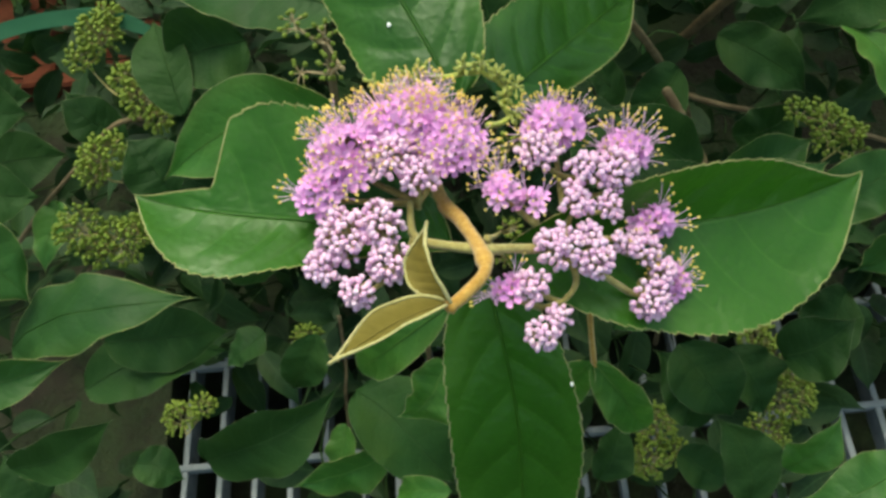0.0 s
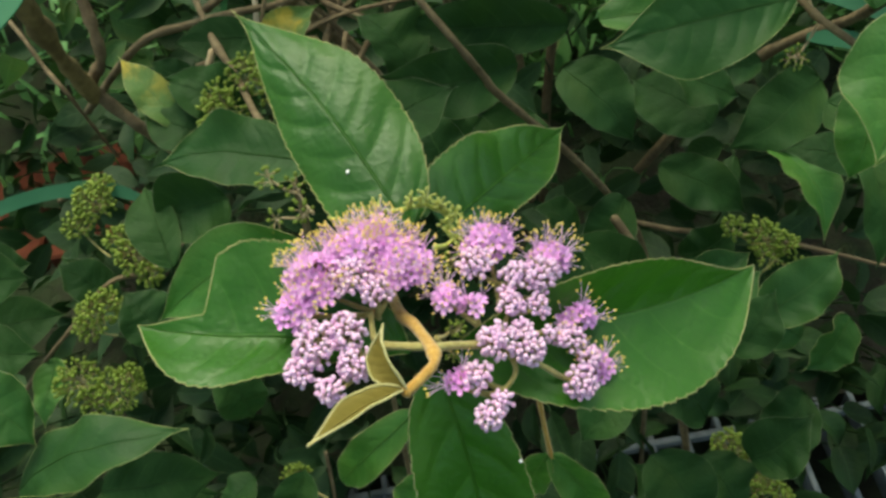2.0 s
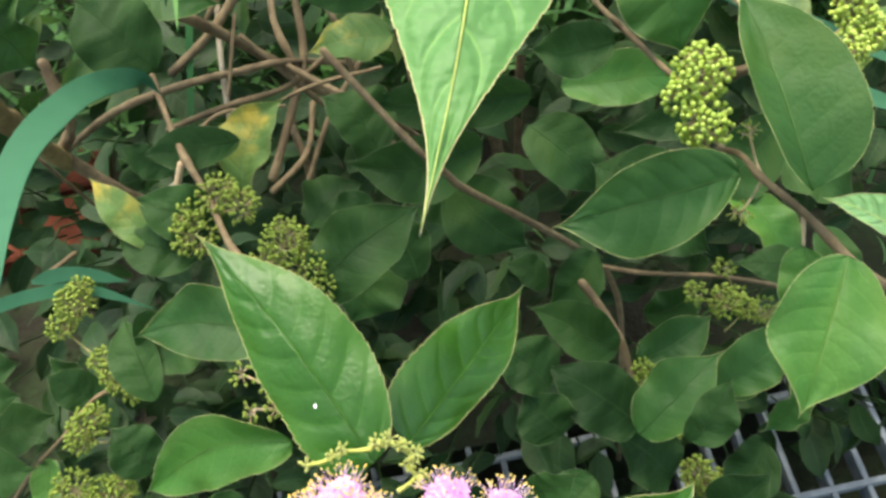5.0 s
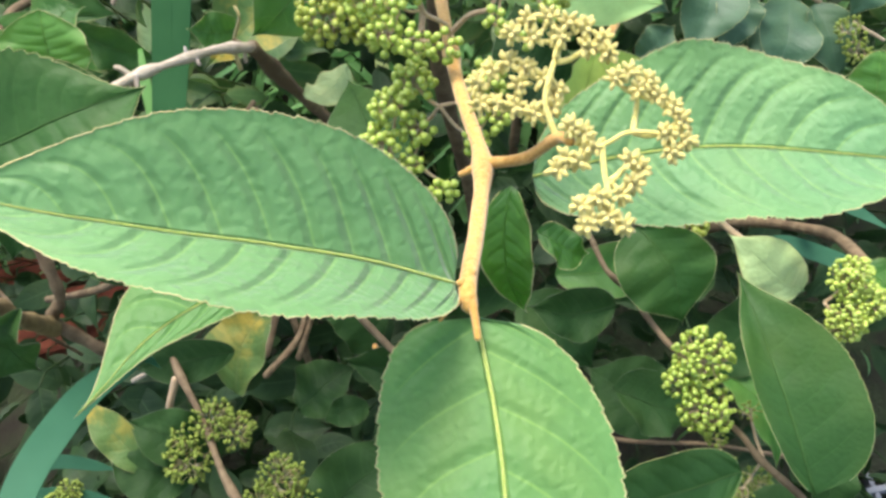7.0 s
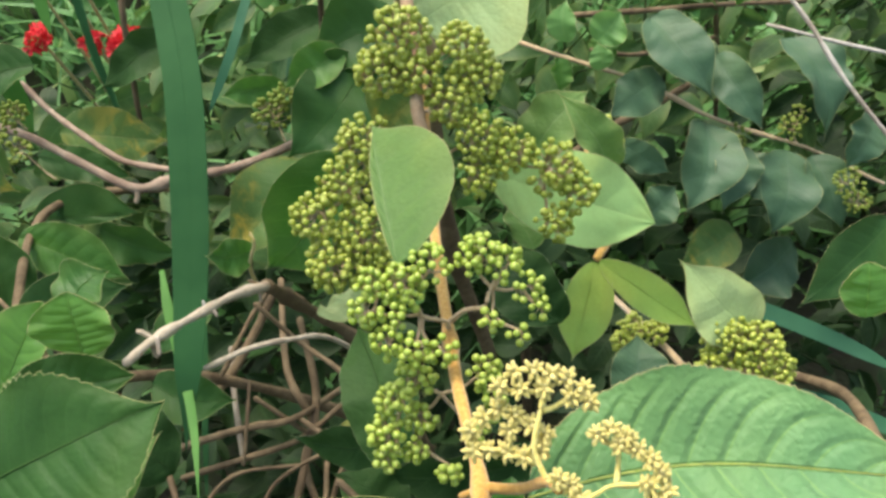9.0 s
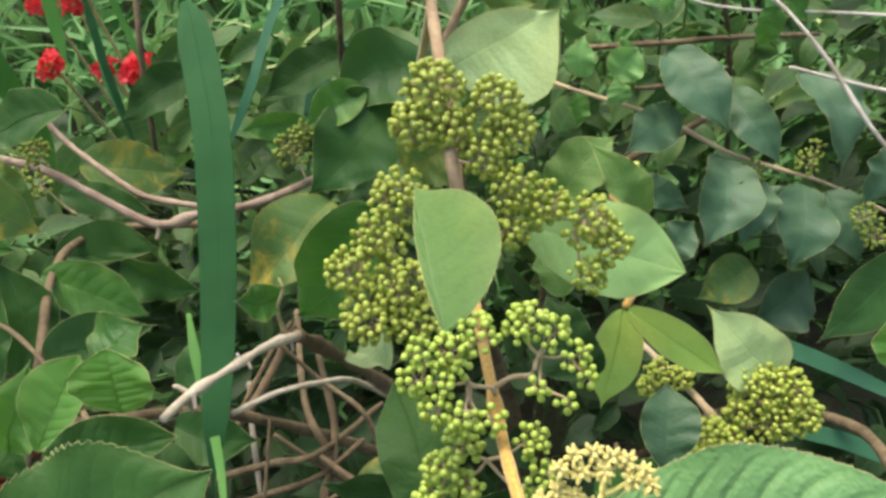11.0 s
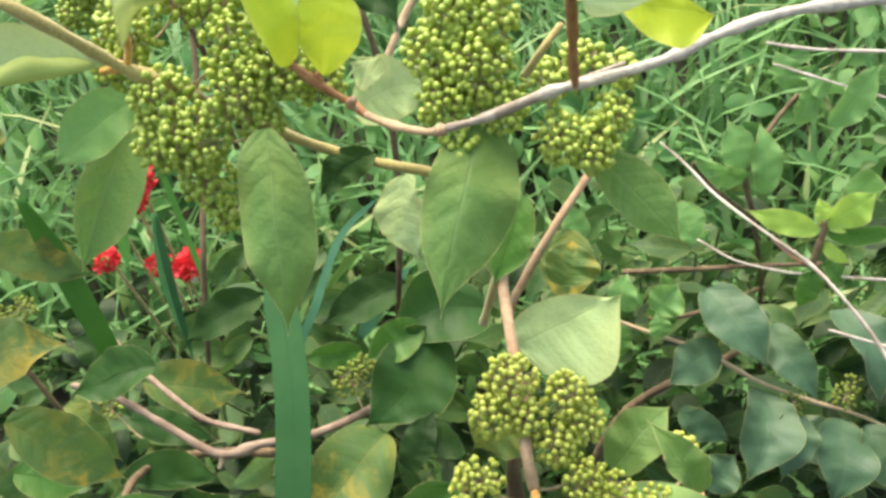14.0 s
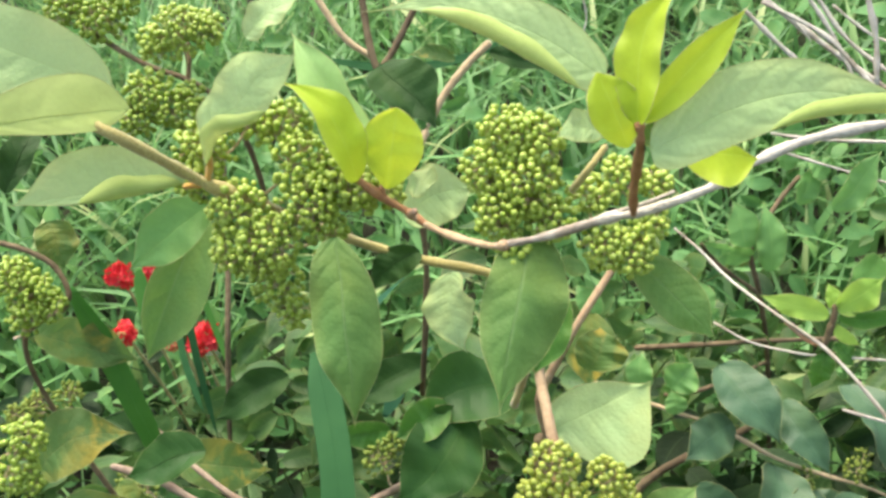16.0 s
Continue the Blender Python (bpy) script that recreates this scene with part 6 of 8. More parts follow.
cluster(budding, (-0.1068, 0.3824, 0.5712), ((-0.1113, 0.4065, 0.5879, 0.0111), (-0.1214, 0.3979, 0.5822, 0.008), (-0.1063, 0.4135, 0.5925, 0.0068),), "small", 0.00123, seed=76, gap=2.4, joined=True, name='bud_head', spread=120, thick=0.0004, stalk=STEM_GREEN, facing=(0.39, -0.49, 0.78))
stem(budding, ((-0.1732, 0.3314, 0.5245), (-0.1442, 0.3359, 0.5529), (-0.1176, 0.3359, 0.5776), (-0.0931, 0.3432, 0.5955), (-0.0731, 0.3535, 0.5901), (-0.0387, 0.3872, 0.5905)), 0.00115, 0.00105, BROWN)
leaf(budding, (-0.0096, 0.4409, 0.6091), (0.0243, 0.4772, 0.6331), 0.0365, (0.02, -0.56, 0.83), "yellowing", fine=1, skew=-0.12)
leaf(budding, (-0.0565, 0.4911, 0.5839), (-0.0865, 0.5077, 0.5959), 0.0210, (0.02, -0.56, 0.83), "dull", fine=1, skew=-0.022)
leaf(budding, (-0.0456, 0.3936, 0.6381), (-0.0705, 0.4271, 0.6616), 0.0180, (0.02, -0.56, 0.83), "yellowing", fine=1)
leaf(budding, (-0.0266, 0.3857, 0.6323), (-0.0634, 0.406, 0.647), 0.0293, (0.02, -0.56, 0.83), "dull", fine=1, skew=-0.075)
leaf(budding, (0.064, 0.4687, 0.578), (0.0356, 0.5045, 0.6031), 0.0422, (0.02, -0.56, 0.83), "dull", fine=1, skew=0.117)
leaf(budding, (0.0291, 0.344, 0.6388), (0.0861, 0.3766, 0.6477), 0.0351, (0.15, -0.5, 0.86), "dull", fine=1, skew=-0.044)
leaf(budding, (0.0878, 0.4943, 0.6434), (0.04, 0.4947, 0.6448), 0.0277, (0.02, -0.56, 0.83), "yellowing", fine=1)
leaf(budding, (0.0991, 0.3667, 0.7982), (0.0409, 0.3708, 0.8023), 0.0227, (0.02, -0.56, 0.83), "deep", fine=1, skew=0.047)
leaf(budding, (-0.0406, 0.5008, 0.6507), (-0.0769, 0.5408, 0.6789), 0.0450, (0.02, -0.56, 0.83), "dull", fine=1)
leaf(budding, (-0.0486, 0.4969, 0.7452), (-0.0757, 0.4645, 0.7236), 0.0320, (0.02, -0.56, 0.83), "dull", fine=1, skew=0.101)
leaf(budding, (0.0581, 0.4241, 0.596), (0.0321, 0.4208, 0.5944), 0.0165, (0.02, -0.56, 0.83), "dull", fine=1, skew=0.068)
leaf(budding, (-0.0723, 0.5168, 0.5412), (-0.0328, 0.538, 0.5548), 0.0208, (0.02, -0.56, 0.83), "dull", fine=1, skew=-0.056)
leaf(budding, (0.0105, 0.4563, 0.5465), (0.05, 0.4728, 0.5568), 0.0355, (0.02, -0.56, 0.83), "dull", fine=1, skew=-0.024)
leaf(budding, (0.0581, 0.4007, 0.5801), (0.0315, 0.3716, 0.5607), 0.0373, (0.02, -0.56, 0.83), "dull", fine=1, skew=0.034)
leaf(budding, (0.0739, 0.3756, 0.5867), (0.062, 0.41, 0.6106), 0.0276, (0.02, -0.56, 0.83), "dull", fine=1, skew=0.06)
stem(budding, ((0.0644, 0.4701, 0.5789), (0.0661, 0.4556, 0.5811), (0.0665, 0.4473, 0.5754)), 0.00164, 0.00164, STEM, name='leafstalk')

under = thing("leafy_shoot", (0.0245, 0.2584, 0.6886), "side shoot with green leaves behind the flowers, darkened for shade", "plant shoot", "leafy side shoots")
stem(under, ((0.0307, 0.288, 0.6999), (0.0348, 0.2679, 0.696), (0.0368, 0.2554, 0.6725), (0.038, 0.2413, 0.6217), (0.0305, 0.2343, 0.4992)), 0.00095, 0.00110, BROWN)
# Weaker light on the left-hand leaves is put into their darker kinds.
leaf(under, (0.0256, 0.2995, 0.6902), (-0.0317, 0.3084, 0.6938), 0.0283, (-0.05, -0.63, 0.78), "dimmed_green", fine=1, skew=0.064)
leaf(under, (0.028, 0.2514, 0.6956), (-0.0359, 0.2553, 0.6694), 0.0255, (-0.32, -0.67, 0.67), "green", fine=1, skew=0.106)
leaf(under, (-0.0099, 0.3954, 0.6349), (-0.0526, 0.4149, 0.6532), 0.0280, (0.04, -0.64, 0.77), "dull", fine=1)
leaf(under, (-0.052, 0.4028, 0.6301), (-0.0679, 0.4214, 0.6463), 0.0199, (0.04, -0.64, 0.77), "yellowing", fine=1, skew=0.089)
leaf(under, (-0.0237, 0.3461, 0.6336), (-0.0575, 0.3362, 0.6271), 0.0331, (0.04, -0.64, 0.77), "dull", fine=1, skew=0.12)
leaf(under, (-0.106, 0.2292, 0.6186), (-0.0315, 0.2292, 0.641), 0.0277, (-0.22, -0.66, 0.72), "dimmed_green", fine=1)
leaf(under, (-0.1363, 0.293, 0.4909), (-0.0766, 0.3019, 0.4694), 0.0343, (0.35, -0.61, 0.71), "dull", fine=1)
leaf(under, (-0.1169, 0.2555, 0.654), (-0.0915, 0.2355, 0.6361), 0.0272, (0.04, -0.64, 0.77), "dimmed_green", fine=1, skew=-0.064)
leaf(under, (-0.1124, 0.2049, 0.6507), (-0.0716, 0.2112, 0.641), 0.0159, (0.27, -0.61, 0.74), "dimmed_green", fine=1, skew=0.09)
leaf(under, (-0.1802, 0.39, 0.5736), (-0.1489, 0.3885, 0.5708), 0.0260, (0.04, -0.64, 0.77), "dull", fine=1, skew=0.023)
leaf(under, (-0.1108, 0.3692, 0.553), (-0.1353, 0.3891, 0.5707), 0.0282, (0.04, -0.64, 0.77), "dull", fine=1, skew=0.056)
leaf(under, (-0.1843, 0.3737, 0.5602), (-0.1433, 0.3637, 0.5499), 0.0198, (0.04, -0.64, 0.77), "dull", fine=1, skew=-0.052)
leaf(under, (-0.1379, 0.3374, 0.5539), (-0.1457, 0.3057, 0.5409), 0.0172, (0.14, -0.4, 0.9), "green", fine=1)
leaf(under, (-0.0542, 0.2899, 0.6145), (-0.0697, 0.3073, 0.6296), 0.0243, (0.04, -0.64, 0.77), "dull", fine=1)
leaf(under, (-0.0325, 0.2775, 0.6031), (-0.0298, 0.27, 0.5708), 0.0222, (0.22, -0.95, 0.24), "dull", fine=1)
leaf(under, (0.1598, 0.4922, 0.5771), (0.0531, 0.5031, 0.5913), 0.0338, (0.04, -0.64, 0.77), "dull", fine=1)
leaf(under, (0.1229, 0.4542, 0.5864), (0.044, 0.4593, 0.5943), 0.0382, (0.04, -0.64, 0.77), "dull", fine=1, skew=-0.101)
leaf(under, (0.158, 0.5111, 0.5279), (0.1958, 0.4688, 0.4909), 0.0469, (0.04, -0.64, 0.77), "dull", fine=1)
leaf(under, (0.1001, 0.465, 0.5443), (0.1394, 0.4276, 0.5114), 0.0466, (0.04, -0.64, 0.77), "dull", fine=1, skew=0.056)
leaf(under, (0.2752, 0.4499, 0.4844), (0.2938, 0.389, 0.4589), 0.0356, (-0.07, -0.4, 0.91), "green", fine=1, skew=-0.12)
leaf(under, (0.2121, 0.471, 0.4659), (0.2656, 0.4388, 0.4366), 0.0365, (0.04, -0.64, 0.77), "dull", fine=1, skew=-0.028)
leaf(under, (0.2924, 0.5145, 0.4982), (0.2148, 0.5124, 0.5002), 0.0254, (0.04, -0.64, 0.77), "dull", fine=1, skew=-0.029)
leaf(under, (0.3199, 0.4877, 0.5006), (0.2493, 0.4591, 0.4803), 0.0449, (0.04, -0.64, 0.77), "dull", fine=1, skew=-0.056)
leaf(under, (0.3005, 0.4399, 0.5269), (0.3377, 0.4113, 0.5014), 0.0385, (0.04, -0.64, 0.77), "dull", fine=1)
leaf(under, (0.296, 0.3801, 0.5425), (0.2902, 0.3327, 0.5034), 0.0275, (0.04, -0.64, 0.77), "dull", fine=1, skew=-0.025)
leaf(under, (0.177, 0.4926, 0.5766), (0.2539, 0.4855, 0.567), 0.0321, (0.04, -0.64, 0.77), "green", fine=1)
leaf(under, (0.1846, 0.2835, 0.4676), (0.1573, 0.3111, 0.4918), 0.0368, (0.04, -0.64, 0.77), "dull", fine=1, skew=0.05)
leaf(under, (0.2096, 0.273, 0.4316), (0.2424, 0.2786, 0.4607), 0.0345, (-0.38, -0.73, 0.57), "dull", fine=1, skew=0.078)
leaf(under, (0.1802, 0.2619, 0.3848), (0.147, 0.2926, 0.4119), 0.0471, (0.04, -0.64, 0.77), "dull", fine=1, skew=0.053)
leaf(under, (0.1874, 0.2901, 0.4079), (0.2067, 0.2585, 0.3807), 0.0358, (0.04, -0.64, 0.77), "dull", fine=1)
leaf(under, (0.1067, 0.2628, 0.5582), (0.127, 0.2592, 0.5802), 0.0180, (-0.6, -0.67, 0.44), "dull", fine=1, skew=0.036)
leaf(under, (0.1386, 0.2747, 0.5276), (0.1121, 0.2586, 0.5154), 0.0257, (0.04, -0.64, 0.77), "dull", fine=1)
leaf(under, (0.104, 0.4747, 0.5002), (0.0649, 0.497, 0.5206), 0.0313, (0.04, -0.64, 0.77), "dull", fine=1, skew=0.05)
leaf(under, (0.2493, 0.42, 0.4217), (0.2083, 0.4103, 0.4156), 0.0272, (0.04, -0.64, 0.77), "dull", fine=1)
leaf(under, (0.2606, 0.3364, 0.4428), (0.2248, 0.3568, 0.4615), 0.0332, (0.04, -0.64, 0.77), "dimmed_green", fine=1)
leaf(under, (0.2705, 0.3159, 0.4904), (0.2405, 0.2957, 0.475), 0.0288, (0.04, -0.64, 0.77), "dimmed_green", fine=1, skew=-0.024)
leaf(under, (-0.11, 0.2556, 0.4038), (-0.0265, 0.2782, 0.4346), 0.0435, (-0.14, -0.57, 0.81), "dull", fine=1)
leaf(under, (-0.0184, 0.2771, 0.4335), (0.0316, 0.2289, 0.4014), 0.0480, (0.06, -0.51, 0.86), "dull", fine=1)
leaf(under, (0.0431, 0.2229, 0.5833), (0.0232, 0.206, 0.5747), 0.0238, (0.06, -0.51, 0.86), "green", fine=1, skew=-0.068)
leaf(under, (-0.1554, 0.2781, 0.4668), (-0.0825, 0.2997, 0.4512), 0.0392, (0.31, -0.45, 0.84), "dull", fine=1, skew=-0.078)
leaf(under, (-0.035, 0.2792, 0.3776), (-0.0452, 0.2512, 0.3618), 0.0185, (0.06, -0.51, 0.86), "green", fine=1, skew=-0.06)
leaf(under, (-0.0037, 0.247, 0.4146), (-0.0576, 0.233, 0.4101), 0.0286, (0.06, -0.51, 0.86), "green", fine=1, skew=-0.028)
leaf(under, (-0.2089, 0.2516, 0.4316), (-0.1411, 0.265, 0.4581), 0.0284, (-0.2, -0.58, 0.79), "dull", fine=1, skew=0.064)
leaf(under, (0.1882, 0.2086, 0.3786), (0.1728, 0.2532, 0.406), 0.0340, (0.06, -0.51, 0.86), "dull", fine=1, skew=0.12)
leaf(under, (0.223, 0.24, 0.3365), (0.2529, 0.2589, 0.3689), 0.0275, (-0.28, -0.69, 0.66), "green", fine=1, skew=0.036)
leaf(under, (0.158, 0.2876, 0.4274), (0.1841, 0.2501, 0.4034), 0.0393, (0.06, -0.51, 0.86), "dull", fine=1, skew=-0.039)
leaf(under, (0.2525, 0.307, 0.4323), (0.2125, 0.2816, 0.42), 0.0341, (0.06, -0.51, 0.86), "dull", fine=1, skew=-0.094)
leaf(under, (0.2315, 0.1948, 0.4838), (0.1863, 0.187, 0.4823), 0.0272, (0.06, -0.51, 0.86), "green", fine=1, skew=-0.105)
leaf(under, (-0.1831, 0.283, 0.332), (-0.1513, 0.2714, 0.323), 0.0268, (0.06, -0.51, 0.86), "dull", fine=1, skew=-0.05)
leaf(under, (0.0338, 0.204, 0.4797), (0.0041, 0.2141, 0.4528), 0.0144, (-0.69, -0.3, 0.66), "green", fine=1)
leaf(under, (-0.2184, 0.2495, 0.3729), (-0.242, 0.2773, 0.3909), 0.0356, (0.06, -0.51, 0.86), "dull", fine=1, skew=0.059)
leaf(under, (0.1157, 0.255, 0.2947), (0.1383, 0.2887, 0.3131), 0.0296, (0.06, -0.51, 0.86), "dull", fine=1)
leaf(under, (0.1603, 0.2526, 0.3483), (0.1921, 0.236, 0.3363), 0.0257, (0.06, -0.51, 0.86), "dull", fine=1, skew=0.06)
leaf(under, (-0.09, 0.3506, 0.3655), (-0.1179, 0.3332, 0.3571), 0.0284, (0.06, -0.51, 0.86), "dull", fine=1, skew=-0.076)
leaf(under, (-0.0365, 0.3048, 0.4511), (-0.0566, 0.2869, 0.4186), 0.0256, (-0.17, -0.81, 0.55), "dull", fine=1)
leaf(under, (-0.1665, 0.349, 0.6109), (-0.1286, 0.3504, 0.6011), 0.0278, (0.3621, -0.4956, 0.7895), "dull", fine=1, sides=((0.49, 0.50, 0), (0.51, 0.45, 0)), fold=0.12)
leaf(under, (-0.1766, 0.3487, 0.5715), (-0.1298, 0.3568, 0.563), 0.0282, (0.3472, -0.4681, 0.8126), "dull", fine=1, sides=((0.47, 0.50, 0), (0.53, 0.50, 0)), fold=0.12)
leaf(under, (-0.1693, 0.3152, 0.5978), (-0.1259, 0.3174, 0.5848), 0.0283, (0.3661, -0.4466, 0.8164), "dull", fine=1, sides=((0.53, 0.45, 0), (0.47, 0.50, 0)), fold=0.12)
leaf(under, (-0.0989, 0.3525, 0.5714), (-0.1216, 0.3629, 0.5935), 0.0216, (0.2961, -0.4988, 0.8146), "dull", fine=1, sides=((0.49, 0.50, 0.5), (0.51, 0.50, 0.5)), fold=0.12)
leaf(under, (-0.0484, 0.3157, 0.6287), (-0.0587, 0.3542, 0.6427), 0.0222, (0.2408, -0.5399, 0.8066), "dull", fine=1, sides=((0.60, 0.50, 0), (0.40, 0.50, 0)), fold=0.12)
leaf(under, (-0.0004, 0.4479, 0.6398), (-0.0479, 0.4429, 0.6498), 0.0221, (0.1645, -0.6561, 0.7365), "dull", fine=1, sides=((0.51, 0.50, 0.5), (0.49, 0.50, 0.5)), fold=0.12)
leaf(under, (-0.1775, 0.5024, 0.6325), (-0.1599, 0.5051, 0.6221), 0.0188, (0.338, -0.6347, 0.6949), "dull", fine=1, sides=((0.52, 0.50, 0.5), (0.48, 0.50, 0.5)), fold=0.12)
cluster(under, (0.2246, 0.2969, 0.2886), ((0.2409, 0.3143, 0.321, 0.0177), (0.2422, 0.2951, 0.3096, 0.0192), (0.2289, 0.2768, 0.2997, 0.0147), (0.2279, 0.3279, 0.33, 0.0133),), "small", 0.00147, seed=81, gap=2.6, joined=True, name='bud_head', spread=120, thick=0.0005, stalk=STEM_GREEN, facing=(-0.27, -0.36, 0.89))
cluster(under, (0.1635, 0.2644, 0.2737), ((0.1592, 0.2911, 0.2897, 0.0152), (0.153, 0.2717, 0.2787, 0.0152), (0.1723, 0.2738, 0.2786, 0.0099),), "small", 0.00152, seed=82, gap=2.4, joined=True, name='bud_head', spread=120, thick=0.0005, stalk=STEM_GREEN, facing=(-0.14, -0.32, 0.94))
cluster(under, (-0.1482, 0.2968, 0.3377), ((-0.1507, 0.3065, 0.3436, 0.0125), (-0.1353, 0.3119, 0.3458, 0.0088),), "small", 0.00147, seed=83, gap=2.6, joined=True, name='bud_head', spread=120, thick=0.0005, stalk=STEM_GREEN, facing=(0.34, -0.35, 0.87))
cluster(under, (-0.0351, 0.3114, 0.3967), ((-0.0521, 0.3241, 0.4054, 0.0101),), "small", 0.00135, seed=84, gap=2.5, joined=True, name='bud_head', spread=120, thick=0.0005, stalk=STEM_GREEN, facing=(0.21, -0.43, 0.88))
cluster(under, (0.2732, 0.4229, 0.423), ((0.2704, 0.4109, 0.4262, 0.009), (0.2885, 0.3998, 0.4161, 0.0112), (0.2685, 0.4258, 0.4387, 0.0075),), "small", 0.00150, seed=85, gap=3.2, joined=True, name='bud_head', spread=120, thick=0.0005, stalk=STEM_GREEN, facing=(-0.3, -0.57, 0.77))
stem(under, ((-0.0233, 0.312, 0.4544), (-0.0258, 0.2988, 0.4235), (-0.0296, 0.2862, 0.4047), (-0.0334, 0.2762, 0.3757)), 0.00100, 0.00090, BROWN)

bgtwig = thing("leafy_shoot", (0.1053, 0.414, 0.6058), "bare brown forked branch under the leaves", "plant shoot", "leafy side shoots")
stem(bgtwig, ((0.055, 0.45, 0.685), (0.0869, 0.4134, 0.6453), (0.1004, 0.4124, 0.6178), (0.1065, 0.4127, 0.6047), (0.1402, 0.4231, 0.5466), (0.1681, 0.4393, 0.4872), (0.1831, 0.4478, 0.448), (0.1969, 0.4538, 0.4133), (0.2077, 0.455, 0.3227), (0.2051, 0.4413, 0.0773)), 0.00184, 0.00240, BROWN, knots=(0.6,))
stem(bgtwig, ((0.182, 0.4464, 0.447), (0.215, 0.4369, 0.4374), (0.2628, 0.4278, 0.4276), (0.306, 0.4158, 0.4155), (0.3595, 0.3985, 0.3986)), 0.00171, 0.00133, BROWN)

lowleaf = thing("leafy_shoot", (0.1788, 0.3634, 0.4791), "low side shoot with dull and yellowing leaves", "plant shoot", "leafy side shoots")
stem(lowleaf, ((0.1642, 0.4008, 0.505), (0.1748, 0.3815, 0.4916), (0.1804, 0.3631, 0.4789), (0.1847, 0.3285, 0.4309), (0.1945, 0.3036, 0.3288)), 0.00250, 0.00250, BROWN)
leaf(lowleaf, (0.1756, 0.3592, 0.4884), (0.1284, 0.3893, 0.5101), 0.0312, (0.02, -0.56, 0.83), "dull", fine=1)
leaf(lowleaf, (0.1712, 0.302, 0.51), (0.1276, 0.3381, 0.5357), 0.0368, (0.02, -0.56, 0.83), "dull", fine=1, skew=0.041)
leaf(lowleaf, (0.1671, 0.2909, 0.5268), (0.2182, 0.3188, 0.5447), 0.0345, (0.02, -0.56, 0.83), "dimmed_green", fine=1, skew=0.029)
leaf(lowleaf, (0.221, 0.3192, 0.4964), (0.2728, 0.3445, 0.5126), 0.0320, (0.02, -0.56, 0.83), "dimmed_green", fine=1, skew=0.055)
leaf(lowleaf, (0.1839, 0.3471, 0.4921), (0.2337, 0.3624, 0.5014), 0.0281, (0.02, -0.56, 0.83), "dimmed_green", fine=1, skew=0.035)
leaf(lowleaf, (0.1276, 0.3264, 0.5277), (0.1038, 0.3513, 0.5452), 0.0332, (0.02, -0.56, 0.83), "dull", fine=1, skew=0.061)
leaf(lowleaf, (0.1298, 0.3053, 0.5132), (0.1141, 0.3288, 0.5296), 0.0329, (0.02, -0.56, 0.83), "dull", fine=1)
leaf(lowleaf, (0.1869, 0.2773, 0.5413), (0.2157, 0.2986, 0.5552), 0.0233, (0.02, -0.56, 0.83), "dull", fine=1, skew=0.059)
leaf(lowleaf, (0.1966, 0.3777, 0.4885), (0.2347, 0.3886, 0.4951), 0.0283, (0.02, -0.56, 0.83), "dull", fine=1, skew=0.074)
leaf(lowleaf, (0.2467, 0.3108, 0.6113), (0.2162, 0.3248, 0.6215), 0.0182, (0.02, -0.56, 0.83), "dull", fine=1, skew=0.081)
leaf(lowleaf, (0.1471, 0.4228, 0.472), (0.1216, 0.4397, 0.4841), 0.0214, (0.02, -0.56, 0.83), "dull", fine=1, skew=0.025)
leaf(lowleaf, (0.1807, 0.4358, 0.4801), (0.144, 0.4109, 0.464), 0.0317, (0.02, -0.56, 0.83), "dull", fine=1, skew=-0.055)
cluster(lowleaf, (0.2389, 0.3574, 0.4858), ((0.2416, 0.3666, 0.5042, 0.0106), (0.2249, 0.3737, 0.5094, 0.0073), (0.2522, 0.362, 0.5008, 0.0073),), "small", 0.00133, seed=131, gap=2.4, joined=True, name='bud_head', spread=120, thick=0.0004, stalk=STEM_GREEN, facing=(-0.25, -0.39, 0.89))
cluster(lowleaf, (0.1803, 0.3211, 0.4744), ((0.1878, 0.3328, 0.4944, 0.0091), (0.2007, 0.3251, 0.4888, 0.0098), (0.1845, 0.3389, 0.4986, 0.0065), (0.1901, 0.3104, 0.479, 0.0098),), "small", 0.00130, seed=132, gap=2.4, joined=True, name='bud_head', spread=120, thick=0.0004, stalk=STEM_GREEN, facing=(-0.16, -0.34, 0.93))
speck(flowering, (0.04677, 0.24017, 0.74002), 0.00053)
speck(flowering, (0.07857, 0.15652, 0.71734), 0.00037)
speck(fruiting, (0.10161, 0.2365, 0.90723), 0.00027)
stem(woody, ((-0.1374, 0.5011, 0.6763), (-0.1366, 0.5075, 0.6464), (-0.1445, 0.5315, 0.5977), (-0.1506, 0.5611, 0.5379)), 0.0068, 0.0058, OLIVE_BARK, label='stout olive brown trunk', lump=0.5)
stem(woody, ((-0.1505, 0.5611, 0.5445), (-0.1387, 0.5589, 0.5226), (-0.1267, 0.5571, 0.5009), (-0.109, 0.5864, 0.4203)), 0.00493, 0.00370, BROWN, name='branch')
stem(woody, ((-0.1358, 0.5864, 0.604), (-0.134, 0.5713, 0.5783), (-0.137, 0.5665, 0.5614), (-0.1487, 0.5654, 0.548)), 0.00415, 0.00378, BROWN, name='branch', lump=0.5)

upper = thing("berried_shoot", (0.038, 0.5656, 1.0149), "arching shoot with dense green berry clusters and hanging leaves", "plant shoot", "berried shoots above")
